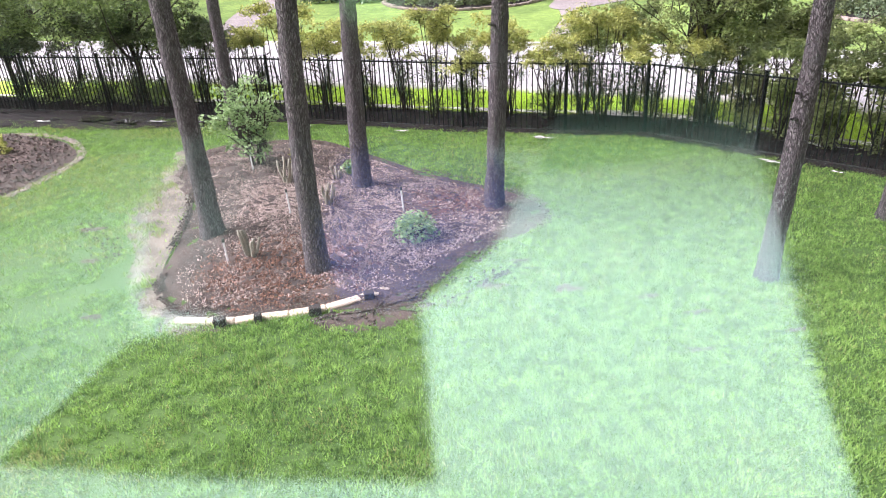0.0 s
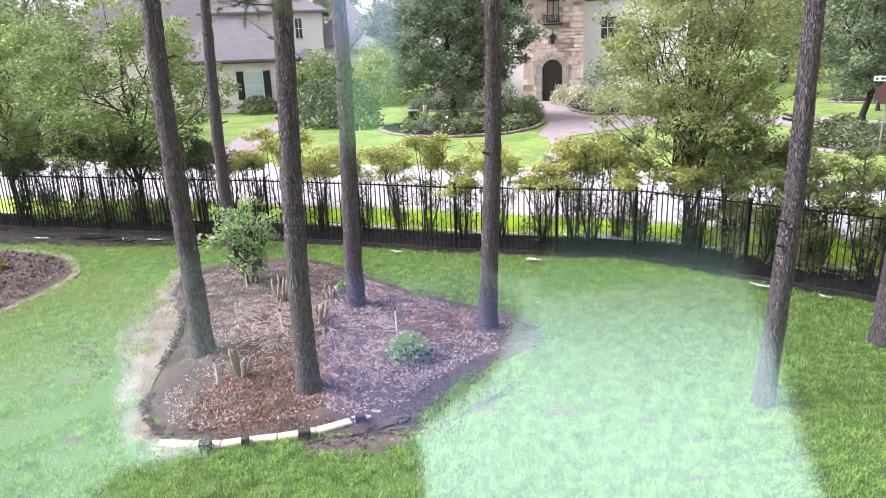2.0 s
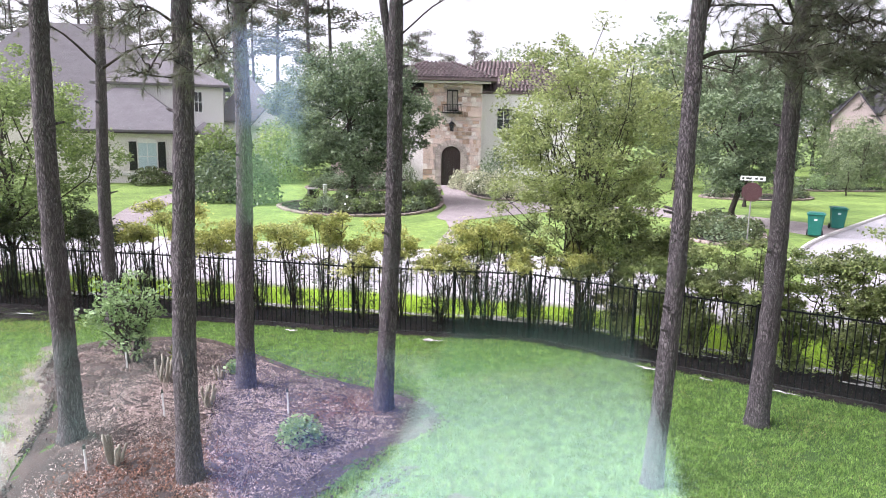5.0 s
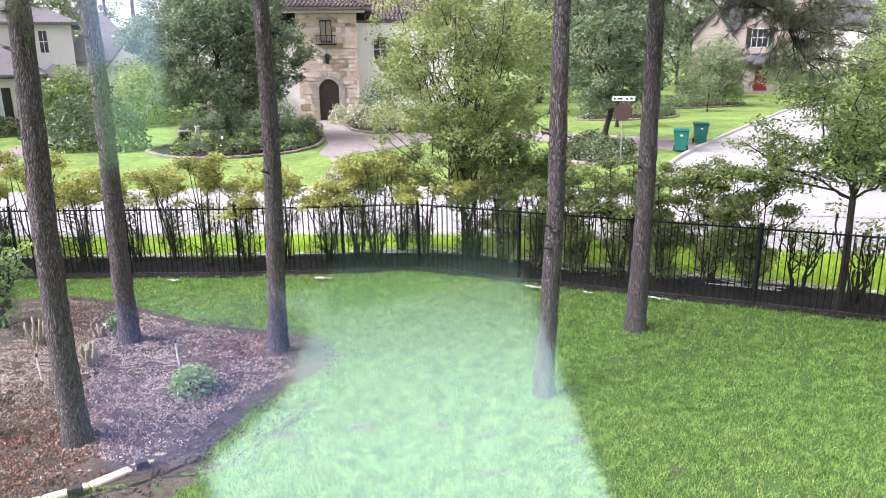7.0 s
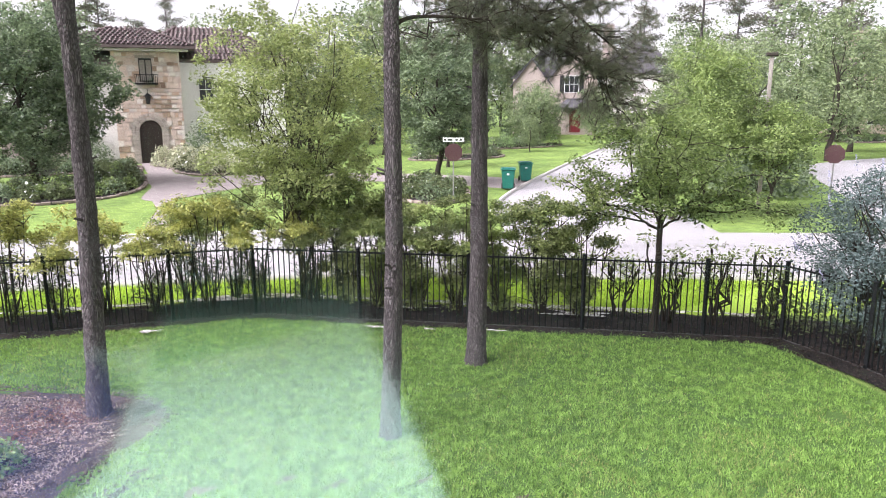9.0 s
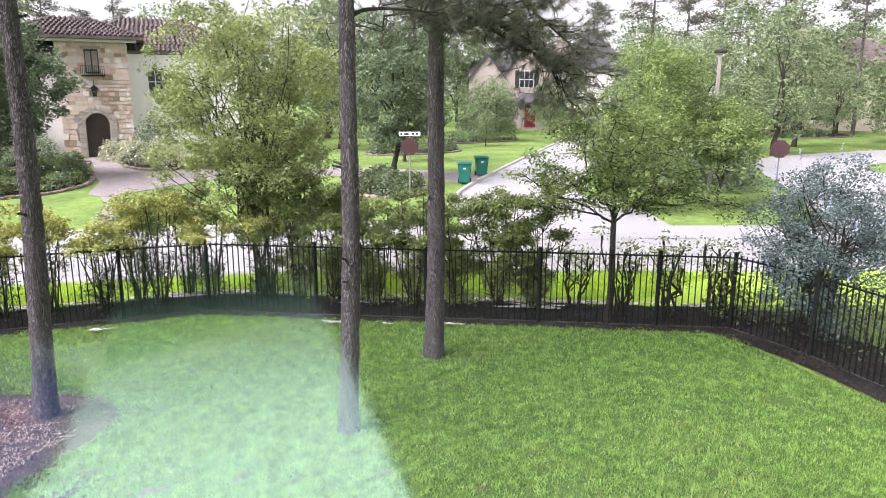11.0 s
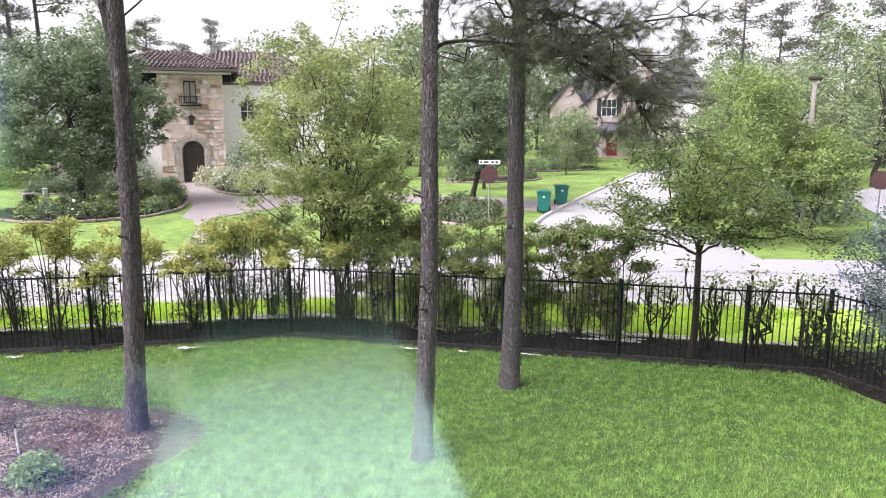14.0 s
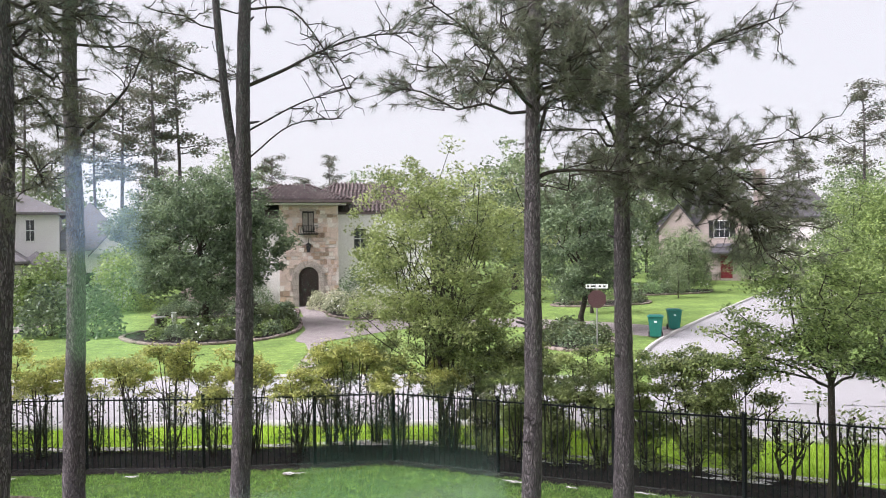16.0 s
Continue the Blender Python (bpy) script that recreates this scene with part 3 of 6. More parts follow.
SAND = SAND_L + SAND_R[::-1]
sand = strip("sandy_rim", SAND_L, SAND_R, 0.012, M_SAND, "bare grey-brown sandy soil beside the mulch bed", "soil")
FRONT = [(-1.1, 7.3), (-0.9, 7.48), (-0.3, 7.78), (0.1, 7.85), (0.42, 7.6), (0.3, 7.28), (-0.1, 7.06), (-0.58, 6.98)]
front_soil = fan_patch("soil_patch", FRONT, (-0.3, 7.45), M_MULCH, "bare dark soil before the edging", "soil", 0.01, 0.012, 6, ragged=0.03)


def clods(name, line, n, size, mat, label, seed, spread=0.04):
    """Crumbled lumps of earth along a broken line."""
    rng = np.random.default_rng(seed)
    q = smooth_line(line, 20)
    s = rng.uniform(0, len(q) - 1.01, n)
    gap = np.sin(s * 0.21) + np.sin(s * 0.083 + 1) > -0.5
    s = s[gap]
    i = s.astype(int)
    c = q[i] + (q[i + 1] - q[i]) * (s - i)[:, None] + rng.normal(size=(len(s), 2)) * spread
    cube = np.array([(x, y, z) for x in (-1, 1) for y in (-1, 1) for z in (-1, 1)], float)
    face = np.array([(0, 1, 3, 2), (4, 6, 7, 5), (0, 4, 5, 1), (2, 3, 7, 6), (0, 2, 6, 4), (1, 5, 7, 3)])
    sz = size * rng.uniform(0.4, 1.4, (len(s), 1, 3)) * [1, 1, 0.6]
    v = cube[None] * sz * rng.uniform(0.6, 1.2, (len(s), 8, 3))
    an = rng.uniform(0, 6.28, len(s))
    x, y = v[..., 0] * np.cos(an)[:, None] - v[..., 1] * np.sin(an)[:, None], v[..., 0] * np.sin(an)[:, None] + v[..., 1] * np.cos(an)[:, None]
    v = np.stack([x + c[:, None, 0], y + c[:, None, 1], v[..., 2] + 0.05], -1).reshape(-1, 3)
    f = (face[None] + 8 * np.arange(len(s))[:, None, None]).reshape(-1, 4)
    return tagged(fast_mesh(name, v, f, mat), label, "soil", kind="stuff")


clods("soil_clods", [(-2.7, 7.7), (-3.1, 8.2), (-3.26, 8.8), (-3.36, 9.84), (-3.38, 10.7), (-3.52, 11.74), (-3.95, 13.2), (-4.15, 14.6)], 900, 0.012, M_MULCH, "dark crumbled earth along the bed's broken edge", 33)
clods("soil_clods", [(-1.0, 7.3), (-0.2, 7.35), (0.5, 7.6), (1.0, 7.9), (1.6, 8.3)], 150, 0.014, M_MULCH, "dark crumbled earth before the edging", 34, 0.12)
clods("soil_clods", [(0.1, 7.6), (0.7, 8.2), (1.4, 8.92), (2.2, 9.42), (2.5, 10.1)], 320, 0.015, M_SOIL, "crumbled soil along the mulch bed's edge", 36, 0.07)
clods("soil_clods", [(2.5, 10.2), (2.05, 11.1), (0.8, 12.25), (-0.45, 13.85)], 260, 0.014, M_SAND, "pale crumbled soil along the mulch bed's edge", 37, 0.06)
clods("soil_clods", [(-4.2, 9.4), (-4.6, 10.4), (-5.0, 10.9)], 70, 0.014, M_MULCH, "dark crumbled earth in the lawn", 35, 0.15)
sand_2 = ribbon("sandy_rim_left", [(-9.3, 17.35), (-8.2, 16.95), (-7.3, 16.35), (-6.7, 15.4), (-6.55, 14.7), (-6.7, 13.8), (-7.1, 12.7)], 0.1, 0.08, 0.022, M_SAND, "pale sandy rim of the mulch bed", "soil", across=3, noise_z=0.01)
SPOTS = [(2.2, 7.57, 0.2, 0.1), (3.1, 7.2, 0.14, 0.06), (3.5, 6.75, 0.16, 0.06), (4.4, 6.2, 0.16, 0.06), (3.2, 6.0, 0.2, 0.07), (1.75, 8.45, 0.18, 0.07), (1.2, 7.8, 0.2, 0.09), (-4.5, 9.6, 0.2, 0.1), (-4.9, 10.8, 0.25, 0.1), (-3.9, 7.9, 0.15, 0.07), (5.1, 5.2, 0.12, 0.06)]
soil_2 = fan_patch("soil_patch", [(0.35, 7.35), (0.95, 7.75), (1.35, 8.35), (1.9, 8.4), (1.3, 7.95), (0.8, 7.4)], (1.0, 7.8), M_MULCH, "worn bare soil patch beside the mulch bed", "soil", 0.004, 0.010, 5)

for k, (x, y, a, b, yaw) in enumerate(((3.25, 13.72, 0.24, 0.08, -20), (6.85, 11.35, 0.22, 0.07, -45), (7.62, 10.6, 0.16, 0.05, -45), (0.35, 14.95, 0.2, 0.06, -22), (-8.6, 18.1, 0.25, 0.06, -20), (-5.6, 17.3, 0.25, 0.06, -20), (8.6, 9.75, 0.25, 0.05, -45), (-1.9, 15.9, 0.2, 0.06, -22), (5.0, 14.9, 0.9, 0.16, -35), (2.6, 15.9, 1.1, 0.15, -24), (-0.4, 17.2, 1.0, 0.14, -24), (10.6, 9.4, 0.8, 0.2, -45), (8.0, 11.9, 0.6, 0.13, -45), (-4.8, 18.9, 1.2, 0.15, -20))):
    rng = np.random.default_rng(k)
    an = np.linspace(0, 2 * np.pi, 14, endpoint=False)
    r = rng.uniform(0.35, 1.3, 14)
    o = np.stack([a * r * np.cos(an), b * r * np.sin(an)], 1)
    p = fan_patch("silt_patch", o, (0, 0), M_SILT, "pale washed-out silt patch at the lawn's edge", "silt patch", 0.0, 0.0, 4, rough=0.0)
    p.matrix_world = pose(x, y, 0.135 if k >= 8 else 0.085, 0, 0, yaw)
    tagged(p, group="silt patches")

for k, (x, y, a, b) in enumerate(SPOTS):
    rng = np.random.default_rng(60 + k)
    an = np.linspace(0, 2 * np.pi, 11, endpoint=False)
    r = rng.uniform(0.4, 1.3, 11)
    fan_patch("soil_patch", np.stack([x + a * r * np.cos(an), y + b * r * np.sin(an)], 1), (x, y), M_SOIL, "small worn bare soil patch in the lawn", "soil", 0.006, 0.018, 4, rough=0.004)
fence_line = smooth_line(FENCE, 3)
fence_side = side(fence_line)
strip("silt_line", fence_line - fence_side * 1.36, fence_line - fence_side * 1.56, 0.05, M_SILT, "pale washed-out silt along the mulch strip's street side", "silt line", 3, 0.12, 3)
rng = np.random.default_rng(404)
for x, y, a, b in ((-7.25, 17.95, 0.62, 0.2), (-6.3, 17.45, 0.36, 0.16), (-4.4, 16.95, 0.3, 0.08)):
    an = np.linspace(0, 2 * np.pi, 16, endpoint=False)
    r = rng.uniform(0.55, 1.25, 16)
    o = np.stack([a * r * np.cos(an), b * r * np.sin(an)], 1)
    w = fan_patch("puddle", o, (0, 0), M_WATER, "shallow puddle mirroring the bright sky", "puddle", 0.0, 0.0, 4, rough=0.0)
    w.matrix_world = pose(x, y, 0.088, 0, 0, -20)
left_mulch = fan_patch("mulch_left", [(-12.5, 19.4), (-10.4, 18.2), (-8.6, 17.7), (-7.2, 17.2), (-5.6, 16.9), (-4.4, 16.7), (-4.6, 17.6), (-7.0, 18.5), (-9.6, 19.4), (-12, 20.2)], (-8.2, 18.2), M_DARKMULCH_SHADED, "dark damp mulch under the trees by the fence", "mulch strip", 0.03, 0.02, 8, ragged=0.05)


# ---- fence ----
def fence_run(nodes, label, first=0):
    f = empty("metal_fence", Matrix.Identity(4), label, "fence", "fence runs")
    for x, y in nodes[first:]:
        if not PROTO:
            g = box(bmesh.new(), -0.03, 0.03, -0.03, 0.03, 0, 1.53)
            box(g, -0.038, 0.038, -0.038, 0.038, 1.53, 1.56, 0.008)
            PROTO["post"] = part("post", g, M_IRON, f)
            PROTO["post"].matrix_basis = Matrix.Translation((x, y, 0))
            PROTO["picket"] = None
        else:
            share(PROTO["post"], "post", Matrix.Translation((x, y, 0)), f)
    for (x0, y0), (x1, y1) in zip(nodes, nodes[1:]):
        ln, yaw = math.hypot(x1 - x0, y1 - y0), math.atan2(y1 - y0, x1 - x0)
        m = Matrix.Translation((x0, y0, 0)) @ Matrix.Rotation(yaw, 4, "Z")
        for z, h in ((0.05, 0.022), (1.44, 0.03)):
            r = boxed("rail", (0.03, ln - 0.03, -0.016, 0.016, z, z + h), M_IRON if z > 1 else M_RAIL_SKY, f)
            r.matrix_basis = m
        n = max(2, round(ln / 0.115))
        for i in range(1, n):
            mm = m @ Matrix.Translation((ln * i / n, 0, 0.03))
            if PROTO["picket"] is None:
                g = box(bmesh.new(), -0.0095, 0.0095, -0.0095, 0.0095, 0, 1.48)
                PROTO["picket"] = part("picket", g, M_IRON, f)
                PROTO["picket"].matrix_basis = mm
            else:
                share(PROTO["picket"], "picket", mm, f)


PROTO = {}
fence_run(FENCE[:10], "black iron picket fence along the street side")
fence_run(FENCE[9:], "black iron picket fence along the street side", 1)
fence_run(FENCE_R, "black iron picket fence turning towards the house", 1)


# ---- pines of the yard ----
def tuft_arrays(centres, axes, rng, per=38, length=0.15, width=0.0064):
    """A burst of needles round each twig's end."""
    n = len(centres)
    c, a = np.repeat(centres, per, 0), np.repeat(axes, per, 0)
    d = a * 0.55 + rng.normal(size=(n * per, 3)) * 0.62
    d[:, 2] -= 0.06
    d /= np.linalg.norm(d, axis=1, keepdims=True)
    w = np.cross(d, rng.normal(size=d.shape))
    w /= np.linalg.norm(w, axis=1, keepdims=True) + 1e-9
    ln = (length * rng.uniform(0.6, 1.2, len(d)))[:, None]
    c = c + a * rng.uniform(-0.07, 0.02, len(d))[:, None]
    v = np.stack([c - w * width * 0.5, c + w * width * 0.5, c + d * ln], 1).reshape(-1, 3)
    return v, np.arange(3 * len(d)).reshape(-1, 3)


def pine(place, top, radius, label, seed, height=15.0, crown_from=7.5, branches=26, extra=(), fork=None, reach=2.0):
    rng = np.random.default_rng(seed)
    x, y = place
    t = empty("pine_tree", Matrix.Translation((x, y, 0)), label, "pine tree", "pines in the yard")
    lean = np.array([(top[0] - x) / top[2], (top[1] - y) / top[2]])
    z = np.linspace(-0.05, height, 90)
    pts = np.stack([lean[0] * z + 0.03 * np.sin(z * 0.9 + seed), lean[1] * z + 0.03 * np.cos(z * 0.7 + seed), z], 1)
    rad = radius * (1.0 - 0.78 * (z / height)) + radius * 0.28 * np.exp(-z / 0.22)
    v, f = tube_arrays(pts, rad, 18, 0.045, rng)
    fast_mesh("trunk", v, f, M_BARK, t, True)
    tubes, tc, ta = [], [], []

    def limb(p, r0, leafy=1.0, twigs=6):
        n = len(p)
        tubes.append(tube_arrays(p, np.linspace(r0, 0.008, n), 6))
        ln = np.linalg.norm(p[-1] - p[0])
        for _ in range(int(twigs * 1.4)):
            s = rng.uniform(0.3, 1.0)
            i = min(int(s * (n - 1)), n - 2)
            a = p[i] + (p[i + 1] - p[i]) * (s * (n - 1) - i)
            d = (p[-1] - p[0]) / (ln + 1e-6) * 0.5 + rng.normal(size=3) * [0.75, 0.75, 0.5]
            d /= np.linalg.norm(d)
            e = a + d * rng.uniform(0.22, 0.7) * min(1.2, 0.4 + ln * 0.4)
            e[2] += rng.uniform(-0.05, 0.14)
            q = bend(a, e, rng, 0.12, 5)
            tubes.append(tube_arrays(q, np.linspace(0.010, 0.004, 5), 4))
            if rng.uniform() < leafy:
                tc.append(e)
                ta.append((e - q[-2]) / (np.linalg.norm(e - q[-2]) + 1e-6))
                for _ in range(3):
                    b = q[rng.integers(1, 5)]
                    g = b + (d + rng.normal(size=3) * 0.9) * rng.uniform(0.06, 0.16)
                    tubes.append(tube_arrays(np.array([b, (b + g) / 2, g]), [0.005, 0.004, 0.003], 3))
                    tc.append(g)
                    ta.append((g - b) / (np.linalg.norm(g - b) + 1e-6))
        if leafy > 0.3:
            tc.append(p[-1])
            ta.append((p[-1] - p[-2]) / np.linalg.norm(p[-1] - p[-2]))

    for k in range(branches):
        zz = crown_from + (height - crown_from) * ((k + rng.uniform(0, 1)) / branches) ** 1.7
        a = np.array([lean[0] * zz, lean[1] * zz, zz])
        an = rng.uniform(0, 2 * np.pi)
        ln = reach * rng.uniform(0.5, 1.2) * (1 - 0.5 * (zz - crown_from) / (height - crown_from))
        e = a + [ln * math.cos(an), ln * math.sin(an), ln * rng.uniform(-0.1, 0.5)]
        limb(bend(a, e, rng, 0.09, 6), 0.024, 1.0, 9)
    for pts_e, r0, leafy, twigs in extra:
        p = smooth_line(np.asarray(pts_e, float) - [x, y, 0], 4)
        limb(p, r0, leafy, twigs)
    if fork:
        p = smooth_line(np.asarray(fork, float) - [x, y, 0], 6)
        v, f = tube_arrays(p, np.linspace(radius * 0.5, radius * 0.3, len(p)), 10, 0.04, rng)
        fast_mesh("second_stem", v, f, M_BARK, t, True)
        for _ in range(9):
            a = p[rng.integers(len(p) // 2, len(p))]
            an = rng.uniform(0, 6.28)
            limb(bend(a, a + [1.0 * math.cos(an), 1.0 * math.sin(an), 0.3], rng, 0.08, 5), 0.014, 0.5, 5)
    v, f = joined(tubes)
    fast_mesh("branches", v, f, M_WOOD, t, True)
    v, f = tuft_arrays(np.array(tc), np.array(ta), rng)
    fast_mesh("needles", v, f, M_NEEDLE, t)
    # short dead stubs on the lower bark
    for _ in range(7):
        zz = rng.uniform(2.0, crown_from)
        a = np.array([lean[0] * zz, lean[1] * zz, zz])
        an = rng.uniform(0, 6.28)
        d = np.array([math.cos(an), math.sin(an), 0.25])
        v, f = tube_arrays(np.array([a + d * radius * 0.5, a + d * (radius + 0.03), a + d * (radius + rng.uniform(0.04, 0.1))]), [0.022, 0.018, 0.012], 6)
        fast_mesh("stub", v, f, M_BARK, t, True)
    return t


PINE = "tall pine with scaly grey-brown bark"
pine((-2.84, 10.14), (-2.84, 10.14, 5.8), 0.165, PINE + " at the mulch bed's edge", 1, branches=18, extra=[([(-2.8, 10.15, 6.2), (-3.4, 9.9, 6.4), (-4.1, 9.7, 6.0)], 0.03, 1, 9)])
pine((-3.5, 16.3), (-3.42, 16.2, 6.6), 0.15, "slender pine at the back of the mulch bed", 2, branches=18, crown_from=7.4, extra=[([(-3.43, 16.2, 5.6), (-4.2, 15.9, 6.3), (-5.0, 15.7, 6.2)], 0.03, 0.5, 8), ([(-3.43, 16.2, 5.5), (-2.6, 16.0, 6.0), (-1.6, 15.8, 6.1)], 0.03, 0.3, 6)])
pine((-1.08, 8.63), (-0.98, 8.66, 6.5), 0.155, PINE + " in the mulch bed", 3, crown_from=6.6, branches=24, reach=1.3, extra=[([(-1.0, 8.66, 6.0), (-0.7, 8.8, 6.2), (-0.45, 8.9, 5.9)], 0.025, 1, 9), ([(-1.0, 8.66, 5.6), (-1.4, 8.7, 5.8), (-1.75, 8.7, 5.5)], 0.02, 1, 9), ([(-1.0, 8.66, 5.5), (-0.75, 8.5, 5.6), (-0.55, 8.4, 5.2)], 0.018, 1, 8), ([(-1.0, 8.66, 5.9), (-1.3, 8.5, 6.2), (-1.7, 8.3, 6.3)], 0.02, 1, 9), ([(-1.0, 8.66, 5.2), (-1.15, 8.4, 5.3), (-1.3, 8.2, 5.0)], 0.015, 1, 6)])
pine((-0.46, 11.68), (-0.44, 11.8, 8.2), 0.16, PINE + " in the mulch bed", 4, crown_from=7.6, branches=22, reach=1.5, extra=[([(-0.4, 11.9, 7.6), (-1.2, 11.6, 8.4), (-2.0, 11.3, 8.8)], 0.03, 1, 9), ([(-0.4, 11.9, 6.2), (0.3, 11.8, 7.0), (0.6, 11.8, 7.8)], 0.03, 0.6, 6)])
pine((1.69, 10.36), (1.87, 10.43, 8.0), 0.15, "tall forked pine at the tip of the mulch bed", 5, crown_from=9.2, fork=[(1.80, 10.40, 5.0), (1.72, 10.45, 5.7), (1.6, 10.47, 6.5), (1.47, 10.49, 8.0), (1.3, 10.5, 10.5)],
     extra=[([(1.9, 10.42, 6.9), (2.4, 10.3, 7.15), (2.83, 10.22, 7.4), (3.46, 10.02, 7.67), (4.21, 9.74, 7.76)], 0.03, 0.4, 18), ([(1.9, 10.42, 6.25), (2.66, 10.26, 6.69), (3.3, 10.08, 6.91)], 0.016, 0.12, 5), ([(1.9, 10.42, 5.85), (2.5, 10.3, 6.35), (3.21, 10.1, 6.46)], 0.014, 0.12, 4), ([(1.85, 10.42, 8.0), (2.5, 10.2, 8.0), (3.0, 10.0, 7.3), (3.3, 9.9, 6.7)], 0.018, 0.35, 10)])
pine((4.71, 7.38), (4.88, 7.40, 7.5), 0.13, PINE + " standing alone in the lawn", 6, crown_from=6.2, branches=46, reach=1.5,
     extra=[([(4.85, 7.41, 5.35), (5.06, 7.34, 5.45), (5.37, 7.11, 5.46), (5.9, 6.8, 5.42)], 0.035, 0.4, 5), ([(4.86, 7.4, 6.2), (4.3, 7.6, 7.0), (3.6, 7.9, 7.6)], 0.03, 1, 10), ([(4.85, 7.4, 5.7), (5.2, 7.5, 6.5), (5.6, 7.5, 7.0)], 0.03, 0.8, 8)])
pine((7.32, 8.79), (7.45, 8.84, 8.3), 0.165, PINE + " near the fence", 7, crown_from=5.5, branches=38, reach=1.7,
     extra=[([(7.42, 8.83, 6.5), (7.98, 8.3, 7.21), (8.49, 7.78, 7.64), (9.03, 7.14, 7.86)], 0.05, 1, 22), ([(7.4, 8.83, 5.4), (7.7, 8.1, 5.6), (8.24, 7.46, 5.89), (8.96, 6.56, 6.01)], 0.04, 1, 24), ([(7.4, 8.83, 5.6), (7.3, 7.9, 5.5), (7.7, 7.2, 5.25), (8.17, 6.69, 4.35)], 0.035, 1, 40), ([(7.4, 8.83, 6.2), (7.9, 7.9, 6.0), (8.3, 7.2, 5.4), (8.65, 6.9, 5.0)], 0.03, 1, 26), ([(7.4, 8.83, 5.9), (7.4, 7.9, 5.5), (7.9, 7.1, 5.0), (8.35, 6.6, 4.7)], 0.03, 1, 30), ([(7.4, 8.83, 5.3), (6.9, 8.2, 5.5), (6.7, 7.6, 5.3)], 0.025, 1, 18), ([(7.4, 8.83, 5.8), (7.1, 8.0, 5.9), (7.2, 7.2, 5.6)], 0.03, 1, 14), ([(7.4, 8.83, 6.0), (6.6, 8.4, 6.6), (6.0, 8.0, 6.5)], 0.03, 1, 14)])


# ---- hedge shrubs outside the fence ----
def hedge_shrub(x, y, h, mat, seed, low=0.75, label="vase-shaped shrub with bare stems by the fence", leafn=2400, wide=0.55):
    rng = np.random.default_rng(seed)
    t = empty("hedge_shrub", Matrix.Translation((x, y, 0.03)), label, "shrub", "hedge along the fence")
    c_all = []
    for _ in range(rng.integers(7, 11)):
        an, rr = rng.uniform(0, 6.28), wide * rng.uniform(0.3, 1.05)
        e = np.array([rr * math.cos(an), rr * math.sin(an), h * rng.uniform(0.72, 0.95)])
        a = np.array([0.07 * math.cos(an), 0.07 * math.sin(an), -0.03])
        m = np.array([rr * 0.62 * math.cos(an + 0.3), rr * 0.62 * math.sin(an + 0.3), h * 0.4])
        p = smooth_line([a, a * 1.6 + [0, 0, h * 0.12], m + rng.normal(size=3) * 0.05, e], 4)
        n = len(p)
        v, f = tube_arrays(p, np.linspace(0.025, 0.008, n), 6, 0.06, rng)
        tw = [(v, f)]
        for _ in range(5):
            i = rng.integers(n // 2 - 2, n - 1)
            q = p[i] + rng.normal(size=3) * [0.2, 0.2, 0.06] + [0, 0, rng.uniform(0.15, 0.38)]
            tw.append(tube_arrays(bend(p[i], q, rng, 0.09, 5), np.linspace(0.012, 0.005, 5), 5))
            c_all.append(q)
        c_all.append(e)
        v, f = joined(tw)
        fast_mesh("stem", v, f, M_WOOD, t, True)
    c = np.array(c_all)
    tips = c[c[:, 2] > h * (0.66 if low > 0.3 else 0.3)]
    tips = np.concatenate([tips, tips + rng.normal(size=tips.shape) * [0.17, 0.17, 0.09]])
    pads = tips[rng.integers(0, len(tips), 42)] + rng.normal(size=(42, 3)) * 0.05
    lv = pads[rng.integers(0, len(pads), int(leafn * 1.6))]
    lv = lv + rng.normal(size=lv.shape) * [0.095, 0.095, 0.05]
    v, f = leaf_arrays(lv, 0.078, 0.036, rng, 0.5)
    fast_mesh("leaves", v, f, mat, t)
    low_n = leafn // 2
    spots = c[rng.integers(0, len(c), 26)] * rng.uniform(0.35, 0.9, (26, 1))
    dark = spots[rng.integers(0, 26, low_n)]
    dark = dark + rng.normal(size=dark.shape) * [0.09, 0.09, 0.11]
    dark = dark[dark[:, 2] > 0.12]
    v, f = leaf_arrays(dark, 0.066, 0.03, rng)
    # Except in dense shrubs, inner hedge shade is put into darker lower leaves.
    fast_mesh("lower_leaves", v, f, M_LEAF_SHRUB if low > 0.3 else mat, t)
    return t


